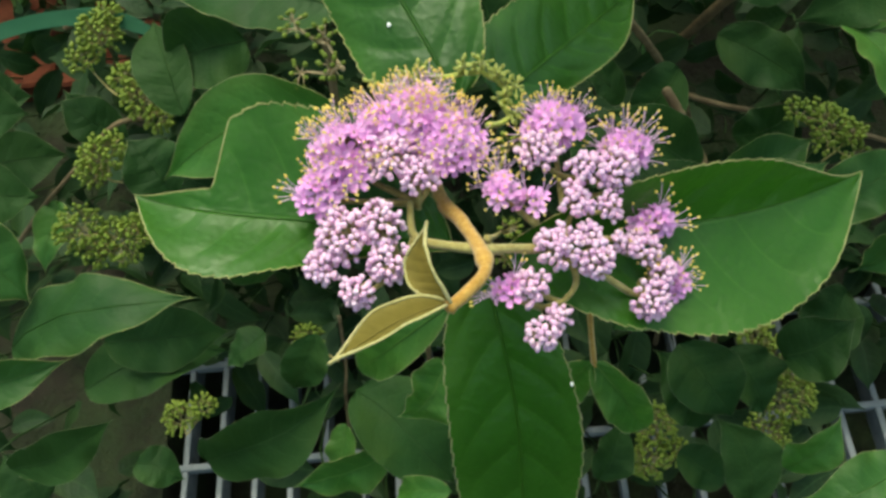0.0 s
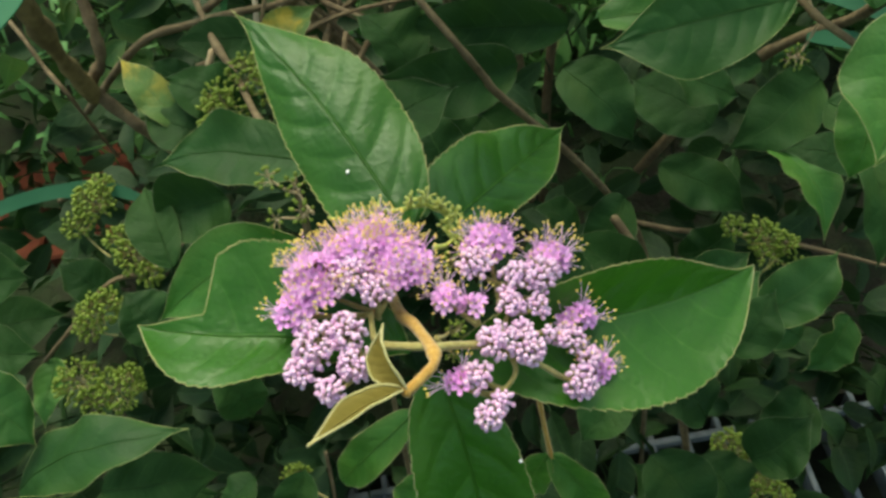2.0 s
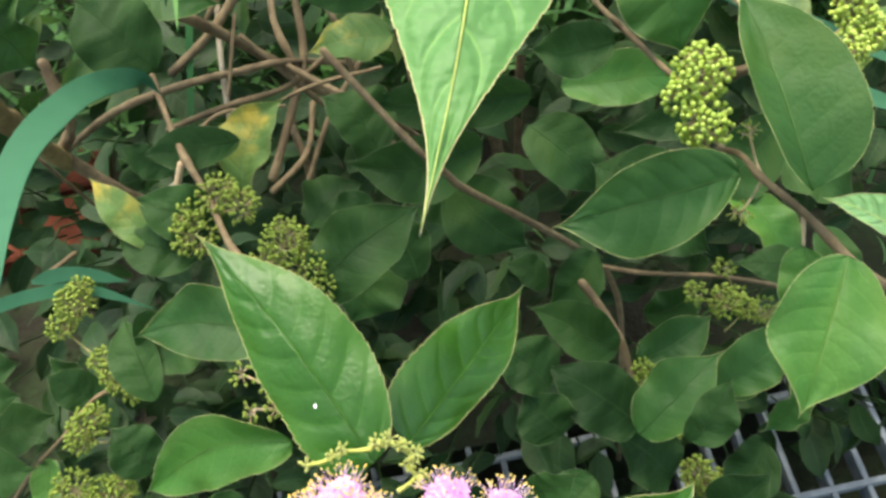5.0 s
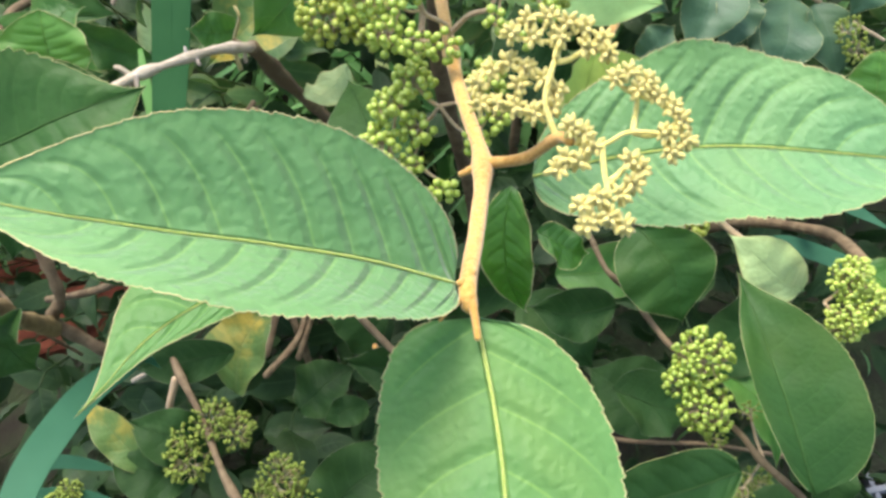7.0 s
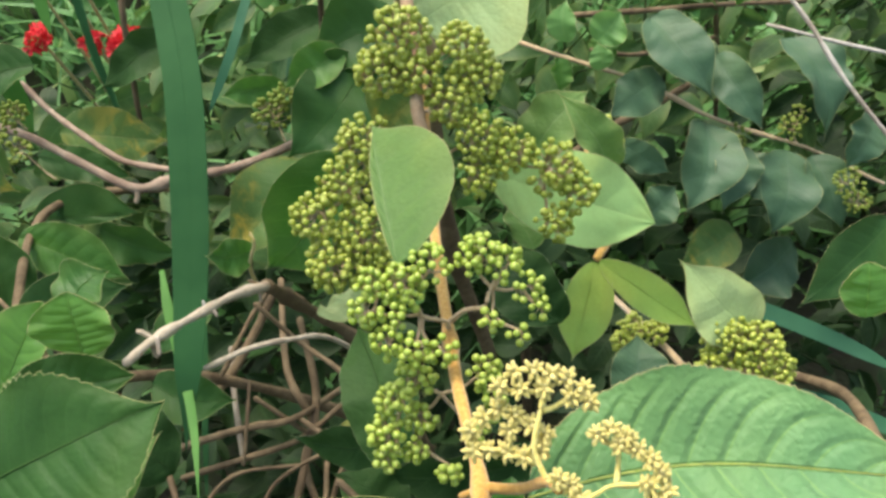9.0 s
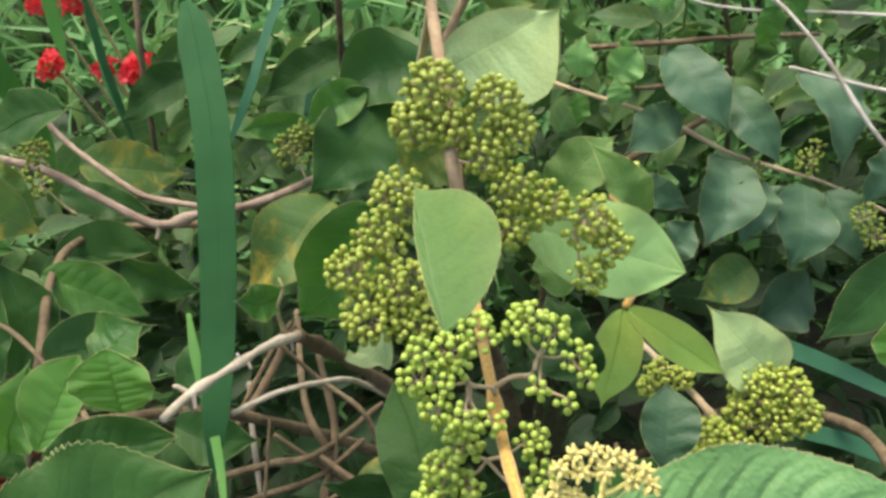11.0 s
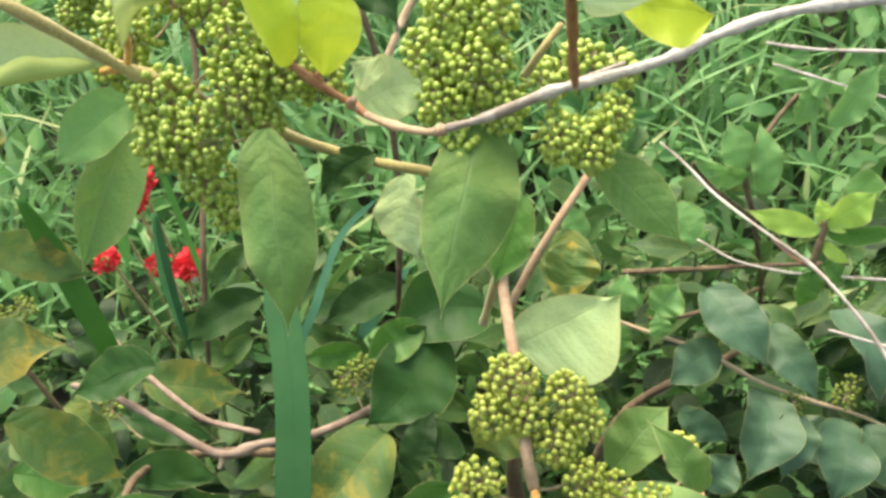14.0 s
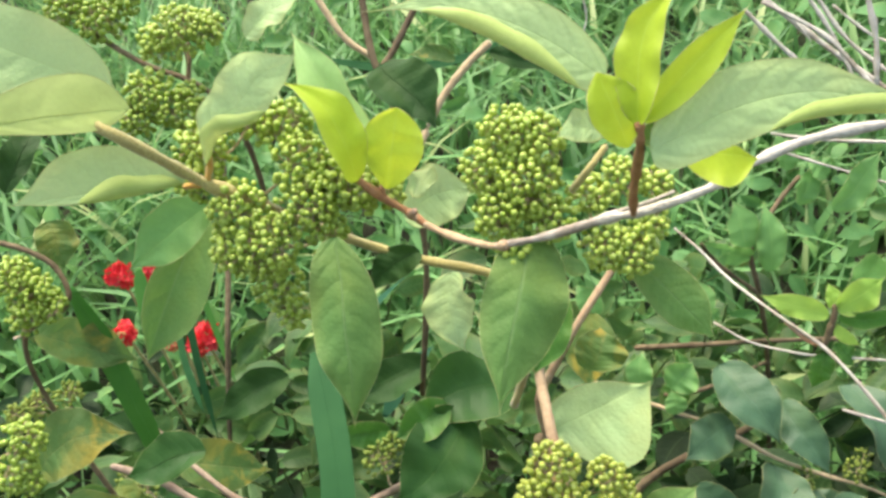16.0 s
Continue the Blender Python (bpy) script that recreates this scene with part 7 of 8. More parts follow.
stem(upper, ((-0.0155, 0.5646, 1.0664), (-0.0031, 0.5561, 1.061), (0.0081, 0.5588, 1.0478), (0.0227, 0.5701, 1.0242), (0.0385, 0.574, 1.0095), (0.0534, 0.5926, 0.9843), (0.0783, 0.614, 0.9514), (0.1028, 0.6085, 0.9396), (0.1296, 0.5924, 0.9355), (0.1597, 0.606, 0.9039), (0.1501, 0.6352, 0.8378), (0.1389, 0.6452, 0.7972)), 0.00219, 0.00258, STEM_GREEN, knots=(0.3,), label='olive brown hairy stem')
stem(upper, ((0.0227, 0.5701, 1.0242), (0.0259, 0.5706, 1.0307), (0.0266, 0.5708, 1.0366)), 0.00174, 0.00153, STEM, name='leafstalk')
stem(upper, ((0.0146, 0.5682, 1.026), (0.0207, 0.5693, 1.0246)), 0.00131, 0.00153, STEM, name='leafstalk')
leaf(upper, (-0.0514, 0.5274, 1.0832), (0.0051, 0.5702, 1.0615), 0.0223, (-0.02, -0.84, 0.54), "rolled", fine=2, fold=0.1, label='rounded grey green leaf', sides=((0.66, 0.70, 0.85), (0.34, 0.70, 0.7)), wave=0.15)
leaf(upper, (-0.0068, 0.5991, 1.0597), (-0.0757, 0.6189, 1.1015), 0.0337, (-0.05, -0.84, 0.54), "pale", fine=2, fold=0.2, sides=((0.49, 0.40, 0.3), (0.51, 0.42, 0.3)), wave=0.2)
leaf(upper, (0.0164, 0.5666, 1.0291), (-0.0465, 0.5558, 1.0399), 0.0208, (0.23, -0.83, 0.51), "pale", fine=2, fold=0.2, sides=((0.18, 0.50, 0), (0.82, 0.50, 0)), roll=(-1, 0.4, 0.03, 0.62), bend=(0.0, 0.0, 0.0))
leaf(upper, (0.0248, 0.5664, 1.0332), (0.0704, 0.5643, 1.0703), 0.0221, (-0.33, -0.89, 0.31), "pale", fine=2, fold=-0.1, twist=20, wave=0.6, label='grey green leaf, folded and twisted', sides=((0.55, 0.62, 0.5), (0.45, 0.66, 0.3)), bend=(-0.13, -0.07, -0.08), roll=(1, 0.34, 0.03, 0.6))
leaf(upper, (0.0076, 0.6173, 0.9877), (-0.0398, 0.6024, 0.9212), 0.0290, (-0.05, -0.84, 0.54), "sage", fine=2, fold=0.35, sides=((0.65, 0.42, 0), (0.35, 0.50, 0)), wave=0.3)
leaf(upper, (0.0153, 0.5961, 1.0016), (-0.0249, 0.5864, 0.9839), 0.0232, (-0.05, -0.84, 0.54), "light", fine=1, sides=((0.47, 0.45, 0), (0.53, 0.40, 0)))
leaf(upper, (0.0679, 0.5442, 1.0024), (0.061, 0.4974, 0.9452), 0.0272, (-0.04, -0.77, 0.63), "sage", fine=2, fold=-0.25, curl=0.06, hook=0.03, wave=0.6, arch=0.08, label='grey green leaf hanging straight down', sides=((0.50, 0.50, 0), (0.50, 0.40, 0)), bend=(-0.01, 0.0, 0.0))
leaf(upper, (0.1422, 0.5289, 0.9951), (0.1112, 0.4812, 0.952), 0.0317, (0.06, -0.7, 0.72), "sage", fine=2, fold=-0.25, hook=-0.03, wave=0.6, arch=0.08, label='grey green leaf hanging straight down', sides=((0.59, 0.38, 0), (0.41, 0.42, 0)))
leaf(upper, (0.1808, 0.5304, 0.9726), (0.2068, 0.5061, 0.938), 0.0206, (-0.05, -0.84, 0.54), "sage", fine=2, fold=-0.1, sides=((0.54, 0.50, 0), (0.46, 0.50, 0)), wave=0.4)
leaf(upper, (0.1138, 0.587, 0.9442), (0.1107, 0.5661, 0.9119), 0.0257, (-0.05, -0.84, 0.54), "pale", fine=1, skew=0.077)
leaf(upper, (0.1588, 0.6109, 0.9113), (0.1434, 0.5857, 0.8714), 0.0267, (-0.05, -0.84, 0.54), "sage", fine=1, skew=-0.063)
leaf(upper, (0.2134, 0.7386, 0.7789), (0.1997, 0.705, 0.7371), 0.0361, (-0.05, -0.84, 0.54), "yellowing", fine=1, sides=((0.50, 0.45, 0), (0.50, 0.45, 0)))
leaf(upper, (0.1093, 0.5915, 0.9874), (0.1012, 0.588, 0.9997), 0.0156, (0.39, -0.92, -0.01), "pale", fine=1, skew=0.12)
leaf(upper, (0.097, 0.604, 0.9688), (0.1326, 0.6052, 0.9738), 0.0283, (-0.05, -0.84, 0.54), "pale", fine=1, wide=0.5, skew=-0.12)
leaf(upper, (0.1048, 0.7376, 0.9913), (0.1275, 0.6943, 0.9634), 0.0341, (-0.21, -0.61, 0.77), "dull", fine=1, skew=-0.042)
leaf(upper, (0.1013, 0.6115, 0.944), (0.0727, 0.6042, 0.9303), 0.0166, (-0.05, -0.84, 0.54), "dull", fine=1, skew=0.12)
leaf(upper, (0.1613, 0.5741, 0.9284), (0.1391, 0.5542, 0.8986), 0.0183, (-0.0815, -0.6358, 0.7675), "green", fine=1, sides=((0.57, 0.50, 0), (0.43, 0.45, 0)), fold=0.12)
cluster(upper, (0.0303, 0.5844, 1.0064), ((0.0224, 0.5929, 1.0281, 0.0129), (0.0176, 0.5873, 1.019, 0.0106), (0.0431, 0.6, 1.0352, 0.0121), (0.0562, 0.5931, 1.0312, 0.012), (0.0601, 0.5778, 1.0208, 0.0127),), "green", 0.00152, seed=91, joined=True, gap=2.35, spread=115, label='dense cluster of light green berries', facing=(0.19, -0.9, 0.39))
cluster(upper, (0.0401, 0.5788, 0.9987), ((0.0318, 0.5685, 1.0096, 0.013), (0.0401, 0.557, 0.9982, 0.0133), (0.0588, 0.5626, 1.0084, 0.0125), (0.0274, 0.5596, 0.9974, 0.0107), (0.0692, 0.5694, 1.0124, 0.0108), (0.0795, 0.5682, 1.0078, 0.0113), (0.0916, 0.5679, 1.0047, 0.0082),), "green", 0.00148, seed=92, joined=True, gap=2.35, spread=115, facing=(0.17, -0.87, 0.46))
cluster(upper, (0.0436, 0.576, 0.9854), ((0.039, 0.5592, 0.9777, 0.0106), (0.0429, 0.5552, 0.9663, 0.0084), (0.0643, 0.5623, 0.9938, 0.0091),), "green", 0.00147, seed=93, joined=True, gap=2.35, spread=115, facing=(0.15, -0.83, 0.53))
cluster(upper, (0.1473, 0.5411, 0.9867), ((0.141, 0.5494, 1.0265, 0.0119), (0.1505, 0.5448, 1.0239, 0.0118), (0.1319, 0.5438, 1.0171, 0.011), (0.1443, 0.5347, 1.0114, 0.013), (0.1319, 0.5326, 1.0035, 0.0105), (0.1499, 0.5284, 0.9986, 0.0097), (0.1339, 0.5257, 0.9894, 0.0081),), "green", 0.00143, seed=94, gap=2.35, spread=115, facing=(-0.13, -0.89, 0.44))
cluster(upper, (0.1709, 0.5457, 0.9775), ((0.1676, 0.5363, 0.9995, 0.0086), (0.1821, 0.5393, 1.0016, 0.0095), (0.1948, 0.5377, 0.9966, 0.0078), (0.1695, 0.5252, 0.9825, 0.0099), (0.1794, 0.5223, 0.9789, 0.0099), (0.1887, 0.5285, 0.9856, 0.0078),), "green", 0.00142, seed=95, joined=True, gap=2.35, spread=115, facing=(-0.21, -0.83, 0.51))
stem(upper, ((0.1599, 0.53, 1.0074), (0.1658, 0.5247, 1.0182), (0.1735, 0.528, 1.0238)), 0.00143, 0.00123, STEM_GREEN)

limetwig = thing("lime_leaved_twig", (0.1239, 0.4955, 1.0136), "pale grey twig with red scars and lime green young leaves", "plant shoot")
stem(limetwig, ((0.2958, 0.5219, 1.0066), (0.2756, 0.5157, 1.0137), (0.2356, 0.4964, 1.0265), (0.2058, 0.4786, 1.0334), (0.1854, 0.4644, 1.0372), (0.1622, 0.4541, 1.0414), (0.1539, 0.463, 1.036), (0.1383, 0.4813, 1.0224), (0.1239, 0.4955, 1.0136)), 0.0017, 0.0011, WHITE_BARK, lump=0.45, knots=(0.2, 0.33, 0.45, 0.62, 0.72, 0.8, 0.98), label='pale grey bark')
stem(limetwig, ((0.1268, 0.4918, 1.0156), (0.122, 0.4992, 1.0118), (0.1126, 0.5193, 1.0053), (0.1036, 0.5468, 0.9972), (0.1, 0.5517, 0.999)), 0.00143, 0.00132, TAN_BARK, knots=(0.1, 0.5), label='yellow brown young wood')
stem(limetwig, ((0.1036, 0.5468, 0.9972), (0.0989, 0.5544, 0.9993), (0.0899, 0.5558, 1.0079), (0.0795, 0.5555, 1.0214)), 0.00153, 0.00131, RED_BARK, knots=(0.3, 0.7), label='red brown young wood')
stem(limetwig, ((0.1457, 0.4728, 1.0284), (0.1557, 0.4693, 1.0331), (0.1653, 0.4635, 1.0378), (0.1749, 0.4639, 1.0393)), 0.00084, 0.00067, WHITE_BARK)
stem(limetwig, ((0.1589, 0.454, 1.0411), (0.1577, 0.4491, 1.0518), (0.1563, 0.4411, 1.0632), (0.1536, 0.4291, 1.0776), (0.1532, 0.4275, 1.0843)), 0.0011, 0.0009, RED_BARK, lump=0.5, knots=(0.15, 0.3, 0.45, 0.6, 0.75, 0.9), label='red brown young shoot')
stem(limetwig, ((0.0987, 0.5542, 0.9989), (0.0996, 0.5491, 1.0022), (0.1006, 0.5459, 1.0047)), 0.00197, 0.00131, RED_BARK, name='bud')
stem(limetwig, ((0.0899, 0.5558, 1.0079), (0.0899, 0.5565, 1.0127)), 0.00132, 0.00110, RED_BARK, name='leafstalk')
leaf(limetwig, (0.0814, 0.5538, 1.0188), (0.0609, 0.5697, 1.0599), 0.0189, (0.04, -0.92, 0.38), "lime", fine=1, fold=0.2, skew=0.085)
leaf(limetwig, (0.0919, 0.5556, 1.0114), (0.1028, 0.5617, 1.0421), 0.0245, (-0.18, -0.95, 0.27), "lime", fine=1, fold=0.15, label='rounded lime green young leaf', sides=((0.49, 0.60, 0.9), (0.51, 0.58, 0.9)))
leaf(limetwig, (0.092, 0.5677, 1.0228), (0.0671, 0.5989, 1.0685), 0.0194, (-0.05, -0.84, 0.54), "mint", fine=1, fold=0.2, skew=0.027)
leaf(limetwig, (0.1501, 0.4275, 1.0783), (0.1458, 0.4349, 1.0962), 0.0130, (-0, -0.9, 0.44), "lime", fine=1, fold=0.3, label='rounded lime green young leaf', sides=((0.51, 0.55, 0.8), (0.49, 0.55, 0.7)))
leaf(limetwig, (0.1524, 0.4273, 1.0839), (0.1694, 0.4374, 1.1137), 0.0116, (-0.15, -0.91, 0.39), "lime", fine=1, fold=0.25, skew=-0.12)
leaf(limetwig, (0.1534, 0.4276, 1.0846), (0.1834, 0.4338, 1.105), 0.0091, (-0.18, -0.87, 0.46), "lime", fine=1, fold=0.3, sides=((0.47, 0.45, 0), (0.53, 0.42, 0)))
leaf(limetwig, (0.1552, 0.4316, 1.076), (0.1661, 0.4332, 1.0794), 0.0067, (-0.05, -0.84, 0.54), "yellowing", fine=1)
leaf(limetwig, (0.1546, 0.4251, 1.0777), (0.232, 0.4201, 1.0693), 0.0182, (-0.02, -0.84, 0.54), "pale", fine=2, fold=0.1, wave=0.3, label='long wavy grey green leaf', sides=((0.54, 0.27, 0), (0.46, 0.27, 0)), taper=0.55, bend=(-0.095, -0.125, -0.07), roll=(1, 0.26, 0.36, 0.92))
leaf(limetwig, (0.169, 0.4485, 1.0632), (0.191, 0.4428, 1.0574), 0.0127, (-0.05, -0.84, 0.55), "lime", fine=1, sides=((0.26, 0.50, 0), (0.74, 0.62, 0.5)))
leaf(limetwig, (0.1517, 0.4477, 1.0883), (0.0952, 0.4817, 1.1074), 0.0150, (-0.24, -0.75, 0.61), "pale", fine=2, fold=0.05, wave=0.3, label='long grey green leaf seen from below', sides=((0.46, 0.27, 0), (0.54, 0.30, 0)), taper=0.55, bend=(0.07, 0.1, 0.08), roll=(-1, 0.34, 0.08, 0.75))
leaf(limetwig, (0.1596, 0.4591, 1.0637), (0.1921, 0.4754, 1.0731), 0.0152, (0.19, -0.75, 0.64), "pale", fine=1, skew=-0.033)
leaf(limetwig, (0.1516, 0.4521, 1.0706), (0.1393, 0.458, 1.0693), 0.0089, (-0.41, -0.74, 0.53), "pale", fine=1, skew=0.114)

farberry = thing("berried_shoot", (0.0076, 0.744, 0.9928), "berry clusters on brown stalks among the grass", "plant shoot", "berried shoots above")
stem(farberry, ((-0.0524, 0.7746, 1.0347), (-0.0255, 0.7597, 1.0141), (-0.0042, 0.7513, 1.003), (0.0089, 0.7432, 0.9917), (0.0196, 0.7431, 0.9558), (0.0158, 0.7652, 0.8792)), 0.0016, 0.0017, BROWN)
stem(farberry, ((-0.0033, 0.7512, 1.0029), (-0.0001, 0.7569, 1.012), (0.0015, 0.762, 1.02)), 0.0014, 0.0012, BROWN, name='peduncle')
cluster(farberry, (-0.0014, 0.7554, 1.0095), ((0.0011, 0.7461, 1.0321, 0.0154), (0.0149, 0.7446, 1.0311, 0.0111), (-0.0123, 0.7449, 1.0291, 0.0104),), "green", 0.00157, seed=101, joined=True, gap=2.35, spread=115, facing=(0.18, -0.94, 0.28))
cluster(farberry, (-0.0099, 0.7496, 0.9999), ((-0.0215, 0.7309, 1.0069, 0.0141), (-0.0087, 0.7236, 0.9968, 0.0129), (-0.0307, 0.7247, 0.9966, 0.0104), (-0.0006, 0.7274, 1.0033, 0.008),), "green", 0.00157, seed=102, joined=True, gap=2.35, spread=115, facing=(0.22, -0.92, 0.33))
cluster(farberry, (-0.0528, 0.7826, 1.0286), ((-0.0447, 0.7769, 1.0388, 0.0141), (-0.0619, 0.7834, 1.0473, 0.0121), (-0.0301, 0.7798, 1.0446, 0.0096),), "green", 0.00163, seed=103, joined=True, gap=2.35, spread=115, facing=(0.24, -0.94, 0.25))
leaf(farberry, (0.0339, 0.7584, 1.0172), (0.0708, 0.7665, 1.0328), 0.0204, (-0.05, -0.84, 0.54), "pale", fine=1)

leftedge = thing("leafy_shoot", (-0.0779, 0.5856, 0.9623), "shoot with brown-spotted leaves and green berries", "plant shoot", "leafy side shoots")
stem(leftedge, ((-0.096, 0.6305, 0.993), (-0.0749, 0.6233, 0.9838), (-0.0644, 0.6165, 0.9742), (-0.0642, 0.6078, 0.9609), (-0.0865, 0.6029, 0.9514), (-0.0978, 0.6174, 0.8993), (-0.0883, 0.6148, 0.8227)), 0.0013, 0.0013, BROWN)
cluster(leftedge, (-0.0915, 0.6037, 0.9522), ((-0.071, 0.5955, 0.978, 0.0108), (-0.065, 0.5917, 0.9728, 0.0074), (-0.0765, 0.6005, 0.9853, 0.0098), (-0.0756, 0.5908, 0.9704, 0.0084),), "green", 0.00130, seed=111, joined=True, gap=2.35, facing=(0.38, -0.8, 0.46))
cluster(leftedge, (-0.0846, 0.5279, 0.9464), ((-0.0718, 0.5307, 0.9518, 0.0088), (-0.077, 0.5241, 0.9413, 0.0088), (-0.0737, 0.5211, 0.9369, 0.0057),), "green", 0.00133, seed=112, joined=True, gap=2.35, facing=(0.41, -0.72, 0.57))
leaf(leftedge, (-0.1518, 0.7534, 0.857), (-0.0941, 0.7507, 0.818), 0.0314, (-0.2, -0.77, 0.61), "yellowing", fine=1, sides=((0.61, 0.45, 0), (0.39, 0.45, 0)))
leaf(leftedge, (-0.0679, 0.6387, 0.9897), (-0.0656, 0.625, 0.9689), 0.0196, (-0.05, -0.84, 0.54), "yellowing", fine=1, skew=-0.025)
leaf(leftedge, (-0.1017, 0.5857, 0.8869), (-0.051, 0.5797, 0.9004), 0.0308, (-0.23, -0.83, 0.51), "yellowing", fine=1, skew=-0.12)
leaf(leftedge, (-0.1192, 0.6174, 0.8318), (-0.0702, 0.6027, 0.7839), 0.0378, (-0.05, -0.84, 0.54), "yellowing", fine=2, sides=((0.60, 0.42, 0), (0.40, 0.50, 0)), wave=0.3, label="leaf with a large brown patch")
leaf(leftedge, (-0.0365, 0.6233, 0.8403), (-0.0848, 0.6228, 0.8353), 0.0262, (-0.05, -0.84, 0.54), "dimmed_green", fine=1)
leaf(leftedge, (-0.0729, 0.6206, 1.0164), (-0.0529, 0.6551, 1.0344), 0.0140, (0.28, -0.57, 0.78), "dull", fine=1)
cluster(leftedge, (-0.1437, 0.7258, 0.805), ((-0.1599, 0.7327, 0.8141, 0.0111), (-0.1403, 0.7335, 0.8171, 0.0088), (-0.176, 0.7312, 0.8105, 0.0088),), "small", 0.00147, seed=113, gap=2.35, joined=True, name='bud_head', facing=(0.38, -0.74, 0.55))
cluster(leftedge, (-0.0983, 0.7096, 0.7472), ((-0.1039, 0.7148, 0.7548, 0.0099),), "small", 0.00152, seed=114, gap=2.35, joined=True, name='bud_head', facing=(0.3, -0.71, 0.64))

drooping = thing("drooping_shoot", (0.3564, 0.7342, 0.585), "thin brown branch with pairs of drooping blue-green leaves", "plant shoot")
stem(drooping, ((0.2284, 0.8205, 0.6383), (0.2546, 0.7987, 0.6317), (0.2882, 0.7748, 0.6231), (0.3196, 0.7598, 0.6091), (0.3567, 0.7351, 0.5859), (0.3957, 0.7245, 0.5624), (0.4361, 0.7149, 0.5399), (0.4966, 0.6967, 0.4956)), 0.00180, 0.00135, STALK, knots=(0.5, 0.7))
stem(drooping, ((0.3012, 0.9148, 0.5773), (0.368, 0.9051, 0.5689), (0.4298, 0.8968, 0.5617), (0.5161, 0.8912, 0.5436)), 0.00314, 0.00209, BROWN)
leaf(drooping, (0.3343, 0.7959, 0.6438), (0.3586, 0.7266, 0.6055), 0.0449, (-0.1, -0.51, 0.86), "blue", fine=1)
leaf(drooping, (0.3765, 0.766, 0.6157), (0.3892, 0.7033, 0.5836), 0.0324, (-0.09, -0.47, 0.88), "blue", fine=1)
leaf(drooping, (0.4374, 0.7799, 0.6022), (0.4418, 0.7035, 0.5568), 0.0422, (-0.04, -0.51, 0.86), "blue", fine=1, skew=-0.078)
leaf(drooping, (0.3551, 0.7305, 0.5815), (0.315, 0.6707, 0.5514), 0.0494, (0.11, -0.5, 0.86), "blue", fine=1, skew=-0.083)
leaf(drooping, (0.3752, 0.7159, 0.5677), (0.3479, 0.673, 0.5402), 0.0386, (0.06, -0.57, 0.82), "blue", fine=1, skew=0.037)
leaf(drooping, (0.4142, 0.711, 0.5497), (0.3807, 0.6589, 0.5133), 0.0458, (0.05, -0.59, 0.8), "blue", fine=1, skew=-0.067)
leaf(drooping, (0.4327, 0.7042, 0.5435), (0.4376, 0.6516, 0.507), 0.0346, (-0.03, -0.57, 0.82), "blue", fine=1, skew=-0.023)
leaf(drooping, (0.3312, 0.7603, 0.6097), (0.2775, 0.7321, 0.6097), 0.0358, (0.3, -0.57, 0.77), "blue", fine=1, skew=0.05)
leaf(drooping, (0.4658, 0.6366, 0.5249), (0.3742, 0.5942, 0.5079), 0.0457, (0.18, -0.6, 0.78), "dimmed_green", fine=1, sides=((0.52, 0.40, 0), (0.48, 0.45, 0)))
leaf(drooping, (0.4708, 0.6978, 0.5793), (0.4417, 0.6712, 0.5535), 0.0331, (-0.01, -0.69, 0.72), "blue", fine=1)
leaf(drooping, (0.3719, 0.7825, 0.5761), (0.3571, 0.8234, 0.6151), 0.0432, (-0.01, -0.69, 0.72), "blue", fine=1)
leaf(drooping, (0.4129, 0.6776, 0.4762), (0.3541, 0.6607, 0.4593), 0.0467, (-0.01, -0.69, 0.72), "blue", fine=1, skew=-0.022)
leaf(drooping, (0.3632, 0.6804, 0.506), (0.3125, 0.6695, 0.4949), 0.0382, (-0.01, -0.69, 0.72), "yellowing", fine=1, skew=-0.022)
leaf(drooping, (0.4113, 0.7195, 0.4886), (0.388, 0.7524, 0.5198), 0.0410, (-0.01, -0.69, 0.72), "blue", fine=1, skew=0.031)
leaf(drooping, (0.2852, 0.6747, 0.5548), (0.3165, 0.688, 0.568), 0.0304, (-0.01, -0.69, 0.72), "blue", fine=1)
leaf(drooping, (0.2825, 0.7184, 0.5966), (0.3144, 0.6948, 0.5745), 0.0243, (-0.01, -0.69, 0.72), "blue", fine=1, skew=-0.02)
leaf(drooping, (0.2635, 0.7959, 0.6429), (0.2683, 0.8164, 0.6626), 0.0207, (-0.01, -0.69, 0.72), "green", fine=1)
leaf(drooping, (0.2952, 0.7949, 0.6424), (0.3032, 0.8115, 0.6584), 0.0220, (-0.01, -0.69, 0.72), "green", fine=1, skew=0.057)
leaf(drooping, (0.2872, 0.7783, 0.6264), (0.3037, 0.7933, 0.641), 0.0240, (-0.01, -0.69, 0.72), "green", fine=1)
leaf(drooping, (0.2582, 0.787, 0.6343), (0.2515, 0.7675, 0.6156), 0.0199, (-0.01, -0.69, 0.72), "green", fine=1)
leaf(drooping, (0.2904, 0.4192, 0.7568), (0.2957, 0.4327, 0.7745), 0.0249, (-0.01, -0.69, 0.72), "bright", fine=1, sides=((0.49, 0.50, 0.9), (0.51, 0.50, 0.9)))
cluster(drooping, (0.3826, 0.7269, 0.5645), ((0.3763, 0.719, 0.5707, 0.0097), (0.3677, 0.714, 0.5658, 0.0071),), "small", 0.00177, seed=121, gap=3.3, joined=True, name='bud_head', facing=(-0.34, -0.64, 0.69))
cluster(drooping, (0.4282, 0.7191, 0.5438), ((0.4228, 0.7227, 0.5611, 0.0108), (0.4321, 0.7294, 0.5676, 0.0081),), "small", 0.00179, seed=122, gap=3.3, joined=True, name='bud_head', facing=(-0.39, -0.62, 0.68))
